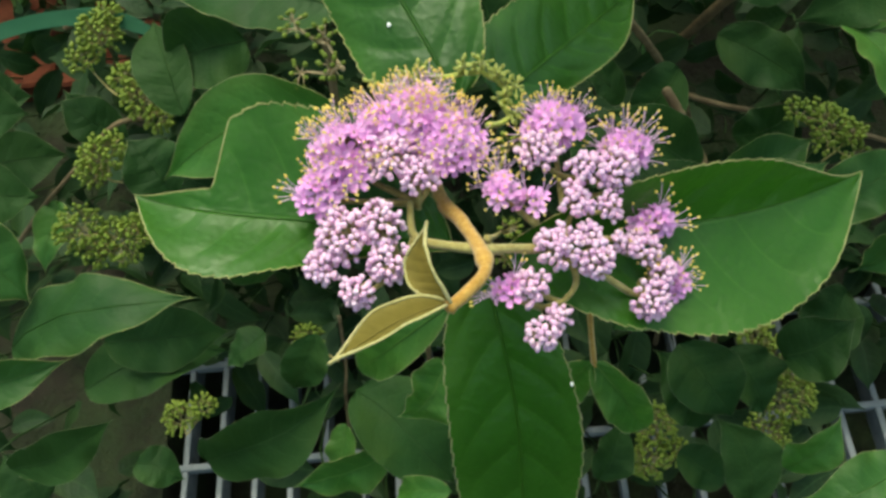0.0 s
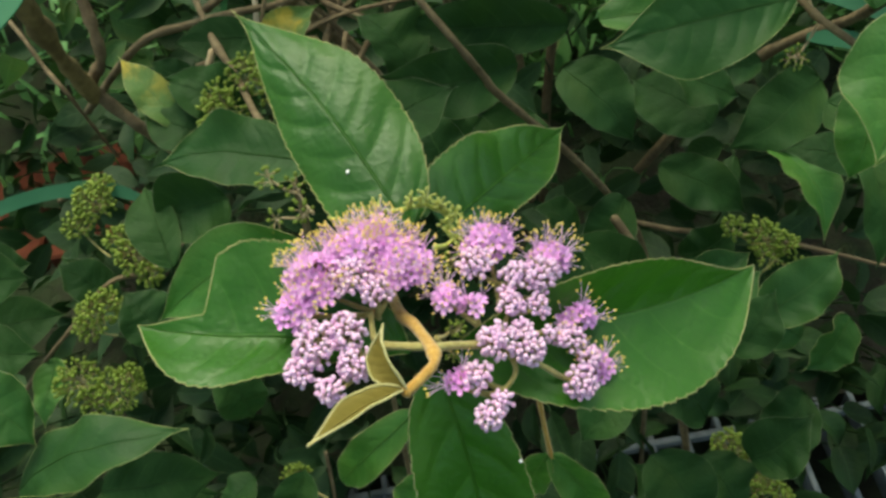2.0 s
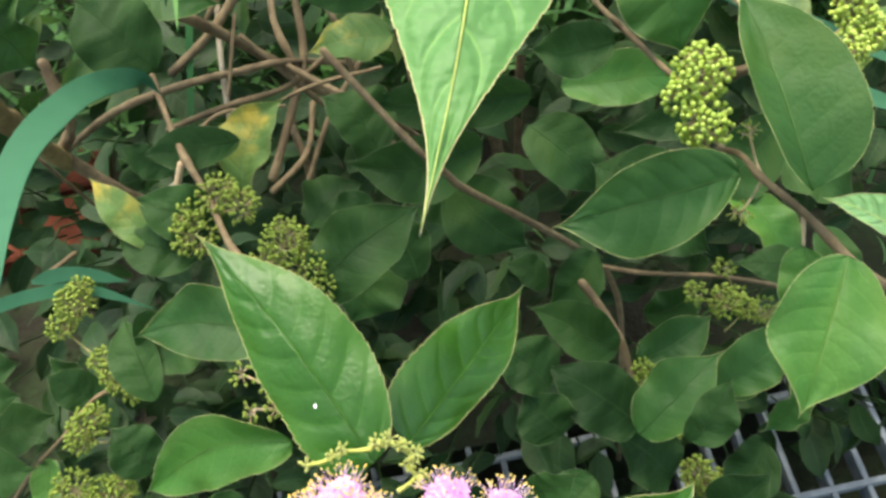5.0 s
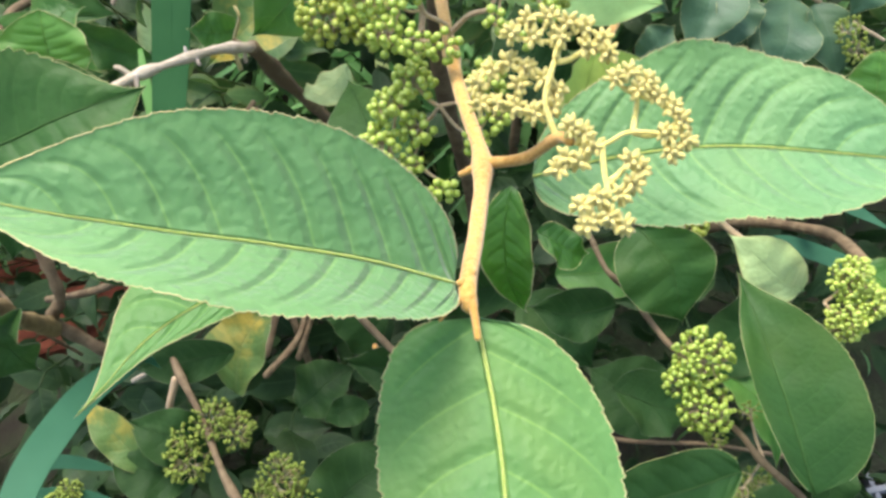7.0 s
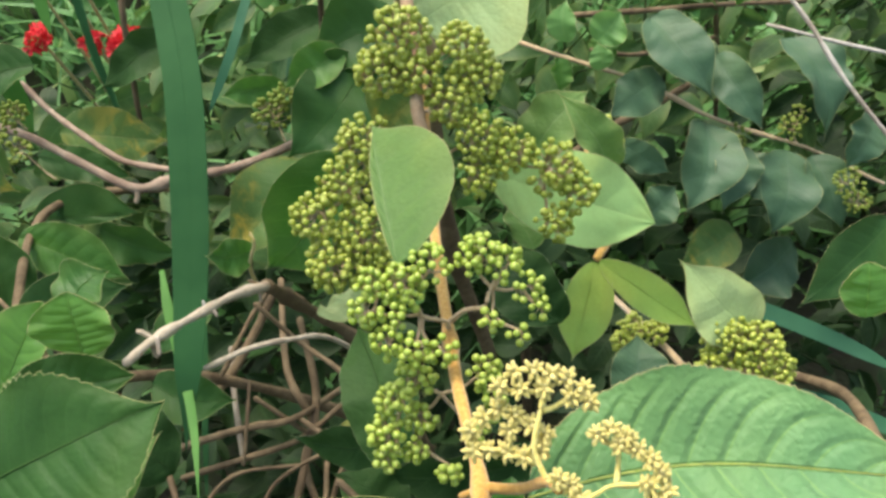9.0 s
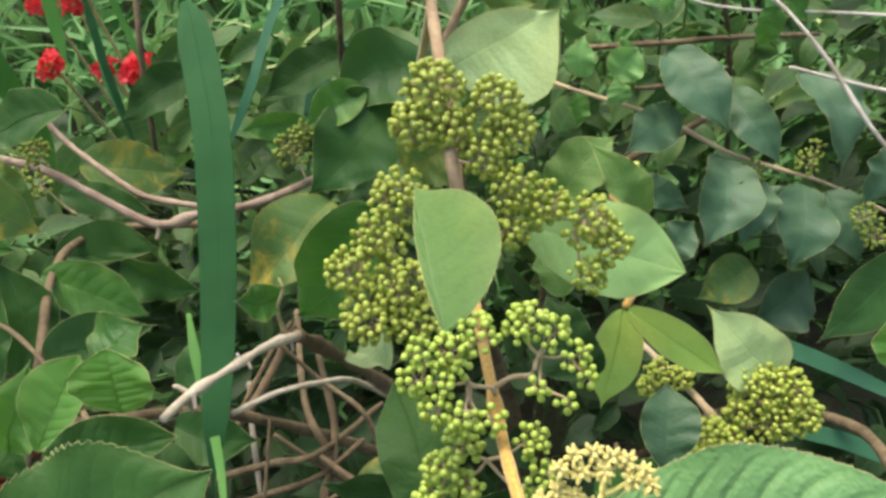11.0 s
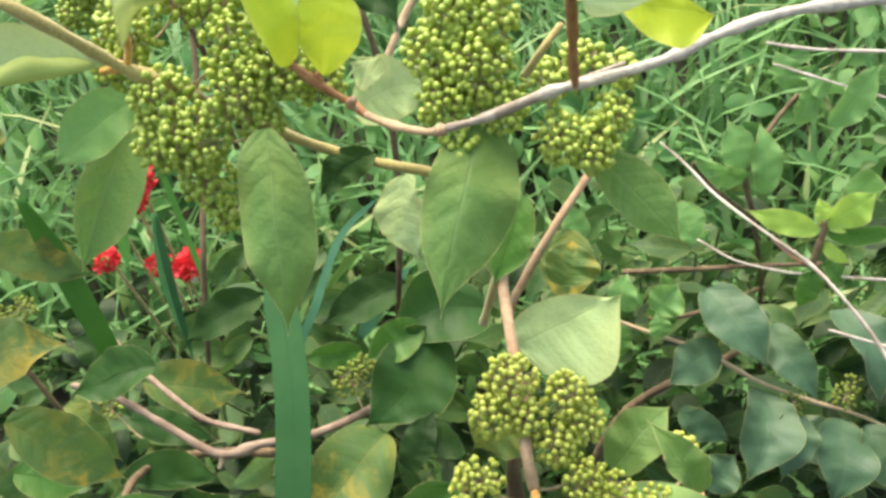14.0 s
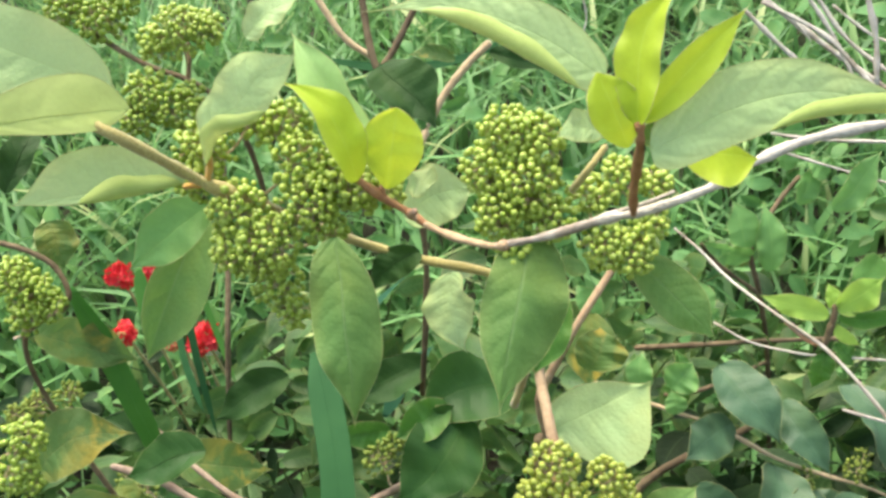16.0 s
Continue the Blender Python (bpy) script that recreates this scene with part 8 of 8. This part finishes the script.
cluster(drooping, (0.4479, 0.6572, 0.5402), ((0.4417, 0.6648, 0.5474, 0.0112), (0.4448, 0.6546, 0.5377, 0.0103),), "small", 0.00172, seed=123, gap=2.8, joined=True, name='bud_head', facing=(-0.42, -0.56, 0.71))

whitetwig = thing("bare_twig", (0.3415, 0.6607, 0.7742), "pale bare twig with tufts of small bright leaves", "twig")
stem(whitetwig, ((0.2929, 0.7783, 0.804), (0.3024, 0.7554, 0.797), (0.3122, 0.7301, 0.7866), (0.3238, 0.6868, 0.7853), (0.3415, 0.6607, 0.7742), (0.3486, 0.6388, 0.7687), (0.3607, 0.6137, 0.7495), (0.3719, 0.5854, 0.7254), (0.3999, 0.5439, 0.6823)), 0.00085, 0.00130, WHITE_BARK, knots=(0.2, 0.5, 0.8))
stem(whitetwig, ((0.2908, 0.7042, 0.7725), (0.3084, 0.6859, 0.7642), (0.3285, 0.6712, 0.7616), (0.3433, 0.6592, 0.7629), (0.3886, 0.6419, 0.7585), (0.45, 0.6199, 0.7484)), 0.00070, 0.00100, WHITE_BARK)
stem(whitetwig, ((0.3291, 0.6778, 0.7811), (0.337, 0.6664, 0.7734), (0.3411, 0.6597, 0.7727)), 0.00145, 0.00145, RED_BARK, name='side_stalk')
stem(whitetwig, ((0.3465, 0.6592, 0.7724), (0.3501, 0.6603, 0.7835), (0.3532, 0.6623, 0.7924), (0.354, 0.6644, 0.7974)), 0.00214, 0.00178, BROWN, name='side_stalk')
stem(whitetwig, ((0.4328, 0.5881, 0.7164), (0.382, 0.6034, 0.7354), (0.3568, 0.6114, 0.7457), (0.3396, 0.6215, 0.7505)), 0.00120, 0.00090, WHITE_BARK, name='side_stalk')
leaf(whitetwig, (0.3548, 0.6634, 0.7943), (0.3886, 0.668, 0.8079), 0.0216, (-0.1, -0.84, 0.53), "young", fine=1)
leaf(whitetwig, (0.3496, 0.6625, 0.7924), (0.31, 0.679, 0.8087), 0.0153, (-0.1, -0.82, 0.57), "young", fine=1)
leaf(whitetwig, (0.3549, 0.6611, 0.7906), (0.3993, 0.652, 0.7842), 0.0124, (-0.09, -0.83, 0.55), "green", fine=1)
leaf(whitetwig, (0.3533, 0.6643, 0.7954), (0.3541, 0.6743, 0.8091), 0.0104, (-0.05, -0.8, 0.59), "young", fine=1, skew=0.047)
leaf(whitetwig, (0.3516, 0.661, 0.7848), (0.3666, 0.6511, 0.7708), 0.0083, (-0.05, -0.84, 0.54), "young", fine=1, skew=0.046)
leaf(whitetwig, (0.3451, 0.656, 0.7674), (0.3331, 0.6488, 0.746), 0.0190, (-0.16, -0.91, 0.4), "green", fine=1)
leaf(whitetwig, (0.3516, 0.658, 0.7709), (0.3623, 0.6481, 0.7567), 0.0140, (-0.05, -0.84, 0.54), "green", fine=1, skew=-0.031)
leaf(whitetwig, (0.362, 0.6663, 0.7937), (0.4512, 0.7703, 0.7411), 0.0198, (0.6, -0.12, 0.79), "green", fine=1)

bush = thing("small_leaved_bush", (0.4307, 0.9453, 0.641), "bush with smooth light green oval leaves", "shrub")
leaf(bush, (0.4294, 0.9424, 0.6365), (0.4259, 0.9739, 0.6847), 0.0355, (-0.05, -0.84, 0.54), "light", fine=1, skew=-0.032)
leaf(bush, (0.4471, 0.9301, 0.6192), (0.4548, 0.9676, 0.6774), 0.0292, (-0.05, -0.84, 0.54), "light", fine=1, skew=0.03)
leaf(bush, (0.4348, 0.9415, 0.6356), (0.3836, 0.9563, 0.6539), 0.0244, (-0.05, -0.84, 0.54), "light", fine=1, skew=0.024)
leaf(bush, (0.3968, 0.9087, 0.6736), (0.3707, 0.9174, 0.6849), 0.0144, (-0.05, -0.84, 0.54), "light", fine=1, skew=-0.042)
leaf(bush, (0.4256, 0.7939, 0.7751), (0.4747, 0.8117, 0.8066), 0.0242, (-0.05, -0.84, 0.54), "light", fine=1)
leaf(bush, (0.3394, 0.8392, 0.6555), (0.3404, 0.8654, 0.6836), 0.0303, (-0.05, -0.84, 0.54), "light", fine=1, sides=((0.50, 0.55, 0.8), (0.50, 0.55, 0.8)))
leaf(bush, (0.2857, 0.7782, 0.6471), (0.3089, 0.7872, 0.663), 0.0295, (-0.05, -0.84, 0.54), "light", fine=1, skew=0.049)
leaf(bush, (0.2855, 0.7666, 0.6293), (0.2857, 0.7782, 0.6471), 0.0185, (-0.05, -0.84, 0.54), "light", fine=1, skew=0.106)
leaf(bush, (0.2633, 0.782, 0.651), (0.2707, 0.7988, 0.6775), 0.0221, (-0.05, -0.84, 0.54), "light", fine=1, skew=-0.057)
leaf(bush, (0.4891, 0.9603, 0.6691), (0.5087, 0.9787, 0.6991), 0.0266, (-0.05, -0.84, 0.54), "light", fine=1, skew=0.047)
leaf(bush, (0.5223, 0.9702, 0.6872), (0.5046, 0.9824, 0.7045), 0.0265, (-0.05, -0.84, 0.54), "light", fine=1)
leaf(bush, (0.3571, 0.8802, 0.6265), (0.3741, 0.8818, 0.6303), 0.0163, (-0.05, -0.84, 0.54), "light", fine=1)
leaf(bush, (0.2607, 0.8964, 0.643), (0.2475, 0.9161, 0.6722), 0.0232, (-0.05, -0.84, 0.54), "light", fine=1)
leaf(bush, (0.5077, 1.0204, 0.6714), (0.5056, 1.0436, 0.7069), 0.0297, (-0.05, -0.84, 0.54), "light", fine=1, skew=-0.066)
stem(bush, ((0.4608, 0.9353, 0.2611), (0.4609, 0.956, 0.4765), (0.4388, 0.9355, 0.59), (0.4334, 0.9448, 0.6406), (0.4676, 0.9639, 0.6728), (0.4954, 0.9747, 0.6918)), 0.00293, 0.00234, BROWN)
stem(bush, ((0.4388, 0.9355, 0.59), (0.3932, 0.9256, 0.6442), (0.3701, 0.9161, 0.6827)), 0.00217, 0.00163, BROWN, name='side_stalk')
stem(bush, ((0.4609, 0.956, 0.4765), (0.3417, 0.8448, 0.5707), (0.2827, 0.7837, 0.6369)), 0.00214, 0.00160, BROWN, name='side_stalk')

drybush = thing("dry_branches", (0.5431, 1.0441, 0.8026), "tangle of bare grey dry branches", "twig")
stem(drybush, ((0.4859, 1.0813, 0.8313), (0.5068, 1.0588, 0.8034), (0.531, 1.0315, 0.7742)), 0.0021, 0.0017, WHITE_BARK, name='branch', knots=(0.35, 0.7))
stem(drybush, ((0.5025, 1.1021, 0.8437), (0.5403, 1.0664, 0.8051), (0.572, 1.0329, 0.7739), (0.6058, 0.9951, 0.7447)), 0.0029, 0.0021, WHITE_BARK, name='branch', knots=(0.35, 0.7))
stem(drybush, ((0.4898, 1.0509, 0.848), (0.5328, 1.0151, 0.8186), (0.5556, 0.9856, 0.787), (0.5776, 0.9501, 0.75)), 0.0019, 0.0022, WHITE_BARK, name='branch', knots=(0.35, 0.7))
stem(drybush, ((0.5272, 1.0463, 0.8547), (0.5442, 1.0202, 0.817), (0.5558, 0.9922, 0.7756)), 0.0019, 0.0015, WHITE_BARK, name='branch', knots=(0.35, 0.7))
stem(drybush, ((0.5585, 1.0816, 0.8347), (0.5798, 1.0492, 0.7902), (0.6134, 1.0094, 0.7552)), 0.0020, 0.0017, WHITE_BARK, name='branch', knots=(0.35, 0.7))
stem(drybush, ((0.5775, 1.0758, 0.8176), (0.603, 1.0481, 0.7913), (0.6309, 1.0231, 0.7783)), 0.0014, 0.0011, WHITE_BARK, name='branch', knots=(0.35, 0.7))
stem(drybush, ((0.5849, 1.0342, 0.8469), (0.587, 1.013, 0.8036), (0.5816, 0.9949, 0.7626)), 0.0026, 0.0021, WHITE_BARK, name='branch', knots=(0.35, 0.7))
stem(drybush, ((0.3973, 0.8419, 0.8268), (0.425, 0.8245, 0.8228), (0.4742, 0.7937, 0.8229)), 0.0012, 0.0010, WHITE_BARK, name='branch', knots=(0.35, 0.7))
stem(drybush, ((0.4387, 0.9119, 0.7669), (0.472, 0.8866, 0.756), (0.5173, 0.8489, 0.7435)), 0.0011, 0.0007, WHITE_BARK, name='branch', knots=(0.35, 0.7))
stem(drybush, ((0.5059, 1.0619, 0.8365), (0.5194, 1.0507, 0.8267), (0.5324, 1.0332, 0.8042)), 0.0012, 0.0007, WHITE_BARK, name='branch', knots=(0.35, 0.7))
stem(drybush, ((0.3264, 1.101, 0.8764), (0.327, 1.0931, 0.8556), (0.321, 1.0889, 0.8408)), 0.0009, 0.0006, WHITE_BARK, name='branch', knots=(0.35, 0.7))

backstem = thing("bare_twig", (0.1044, 0.8185, 0.9688), "upright brown stems rising behind the berries", "twig")
stem(backstem, ((0.1065, 0.8408, 1.0033), (0.1044, 0.8185, 0.9688), (0.1104, 0.7968, 0.936), (0.1143, 0.7914, 0.8912), (0.1088, 0.7872, 0.8108), (0.0853, 0.8092, 0.6774)), 0.00235, 0.00235, BROWN, name='branch')
stem(backstem, ((0.1156, 0.7943, 0.8959), (0.1414, 0.8124, 0.9259), (0.166, 0.8232, 0.9446), (0.1842, 0.8287, 0.9546)), 0.00267, 0.00267, STALK, name='branch')
stem(backstem, ((0.0754, 0.8661, 1.0028), (0.0888, 0.8468, 0.9742), (0.1043, 0.8368, 0.9601)), 0.00228, 0.00228, STALK, name='branch')
stem(backstem, ((0.1407, 0.831, 0.9911), (0.1196, 0.818, 0.9693), (0.1099, 0.8134, 0.9615)), 0.00221, 0.00221, BROWN, name='branch')
stem(backstem, ((-0.0471, 1.0995, 0.837), (-0.0594, 1.0583, 0.7725), (-0.0743, 1.0174, 0.7084), (-0.0919, 0.977, 0.6448), (-0.1221, 0.9657, 0.533)), 0.00279, 0.00279, BROWN, name='branch')
stem(backstem, ((0.2241, 0.6623, 0.8864), (0.2041, 0.6481, 0.8744), (0.1829, 0.6359, 0.8584), (0.1651, 0.6298, 0.8371), (0.1519, 0.6269, 0.8147), (0.1545, 0.6333, 0.78)), 0.0018, 0.0030, TAN_BARK, name='branch')
leaf(backstem, (0.1829, 0.8257, 0.9499), (0.2262, 0.811, 0.9311), 0.0147, (-0.05, -0.84, 0.54), "dull", fine=1)
leaf(backstem, (0.1594, 0.8265, 0.949), (0.1286, 0.8333, 0.9569), 0.0102, (-0.05, -0.84, 0.54), "yellowing", fine=1, skew=0.09)
grass_blade(((0.0305, 0.666, 0.856), (0.0325, 0.6456, 0.8491), (0.032, 0.6002, 0.8263), (0.0235, 0.5537, 0.7956), (0.0134, 0.5183, 0.7685), (0.0026, 0.4858, 0.7442), (-0.0098, 0.4694, 0.7144)), 0.0184, BLADE, "broad upright dark green grass blade")
grass_blade(((-0.0247, 0.2294, 0.8042), (-0.0277, 0.2599, 0.7955), (-0.0277, 0.2887, 0.7932), (-0.0253, 0.3209, 0.7881), (-0.0177, 0.3435, 0.7818), (-0.0109, 0.3609, 0.7725), (-0.0023, 0.3782, 0.7561), (0.0004, 0.3807, 0.7433)), 0.0112, BLADE_GREY, "bluish green grass blade bent over at the top", narrow=0.05)
grass_blade(((-0.1179, 0.7546, 0.884), (-0.113, 0.7518, 0.8331), (-0.108, 0.7432, 0.7911), (-0.105, 0.7359, 0.7505), (-0.1082, 0.7237, 0.7195)), 0.0165, BLADE_FRESH, "dark green arching grass blade")
grass_blade(((-0.1857, 0.4052, 0.5864), (-0.1556, 0.4134, 0.5918), (-0.124, 0.4156, 0.5922), (-0.1, 0.4121, 0.5881), (-0.0705, 0.3997, 0.5764)), 0.0074, BLADE_GREY, "thin grass blade lying across the stems", narrow=0.05)
grass_blade(((-0.033, 0.6759, 0.6249), (-0.041, 0.6387, 0.5996), (-0.0518, 0.5955, 0.5703), (-0.0668, 0.5337, 0.5284)), 0.0053, BLADE, "thin upright green grass stalk")
grass_blade(((-0.178, 1.1819, 0.5983), (-0.179, 1.1256, 0.5473), (-0.1721, 1.0913, 0.5162), (-0.1661, 1.069, 0.496)), 0.0086, BLADE, "thin green flower stalk")
grass_blade(((-0.0054, 0.7794, 0.6753), (0.0216, 0.8045, 0.7035), (0.0549, 0.8574, 0.7324), (0.0971, 0.892, 0.742)), 0.0070, BLADE_GREY, "bluish grass blade behind")
grass_blade(((0.0492, 0.8227, 0.6506), (0.0759, 0.8435, 0.6742), (0.1035, 0.8627, 0.6813)), 0.0139, BLADE_GREY, "bluish grass blade behind")
grass_blade(((-0.1552, 0.451, 0.5587), (-0.1293, 0.4509, 0.558), (-0.0975, 0.4411, 0.5506)), 0.0088, BLADE_GREY, "thin grass blade lying across the stems", narrow=0.05)
grass_blade(((0.0635, 1.0158, 0.9013), (0.1284, 0.9999, 0.8826), (0.1931, 0.9954, 0.8812), (0.2305, 0.9988, 0.8897)), 0.0079, BLADE, "long arching meadow grass blade")
grass_blade(((-0.1103, 0.9702, 0.7244), (-0.1143, 0.9435, 0.6648), (-0.1166, 0.914, 0.5825)), 0.0074, BLADE, "thin green flower stalk")
red_flower((-0.2384, 1.3791, 0.5349), 0.0246, 200)
red_flower((-0.2493, 1.3611, 0.5122), 0.0184, 201)
red_flower((-0.3006, 1.3205, 0.4593), 0.0184, 202)
red_flower((-0.2034, 1.2932, 0.4312), 0.0154, 203)
red_flower((-0.1985, 1.3172, 0.4242), 0.0208, 210)
red_flower((-0.2412, 1.3244, 0.4315), 0.0160, 211)
red_flower((-0.3099, 1.4265, 0.4908), 0.0199, 212)
leaf(duller, (-0.1454, 0.6384, 0.7736), (-0.1092, 0.6369, 0.7484), 0.0268, (0.3275, -0.5295, 0.7825), "green", fine=1, sides=((0.50, 0.45, 0), (0.50, 0.45, 0)), fold=0.12)
grass_blade(((-0.1288, 1.1084, 0.706), (-0.1194, 1.0691, 0.6301), (-0.1066, 1.0186, 0.5506)), 0.0070, BLADE_FRESH, "thin fresh green grass stalk")
grass_blade(((-0.189, 1.13, 0.6711), (-0.1931, 1.1086, 0.635), (-0.196, 1.0823, 0.5938)), 0.0150, BLADE_FRESH, "fresh green meadow grass blade")

grass_blade(((-0.0031, 0.5425, 0.763), (-0.0023, 0.5192, 0.7546), (0.0005, 0.4921, 0.744), (0.0021, 0.4652, 0.7361), (0.0009, 0.4326, 0.7278)), 0.0050, BLADE_FRESH, "thin bright green grass blade before a broad one", narrow=0.3)
grass_blade(((0.3352, 0.6495, 0.4726), (0.3602, 0.63, 0.4692), (0.3868, 0.6063, 0.4655), (0.4171, 0.5751, 0.4614), (0.4438, 0.5422, 0.4577)), 0.0135, BLADE_GREY, "bluish green grass blade lying behind the shrub", narrow=0.3)
grass_blade(((0.3337, 0.5401, 0.4902), (0.3535, 0.5299, 0.492), (0.3739, 0.5134, 0.4916), (0.3951, 0.4928, 0.4909), (0.414, 0.4702, 0.4898)), 0.0120, BLADE_GREY, "bluish green grass blade lying behind the shrub", narrow=0.3)
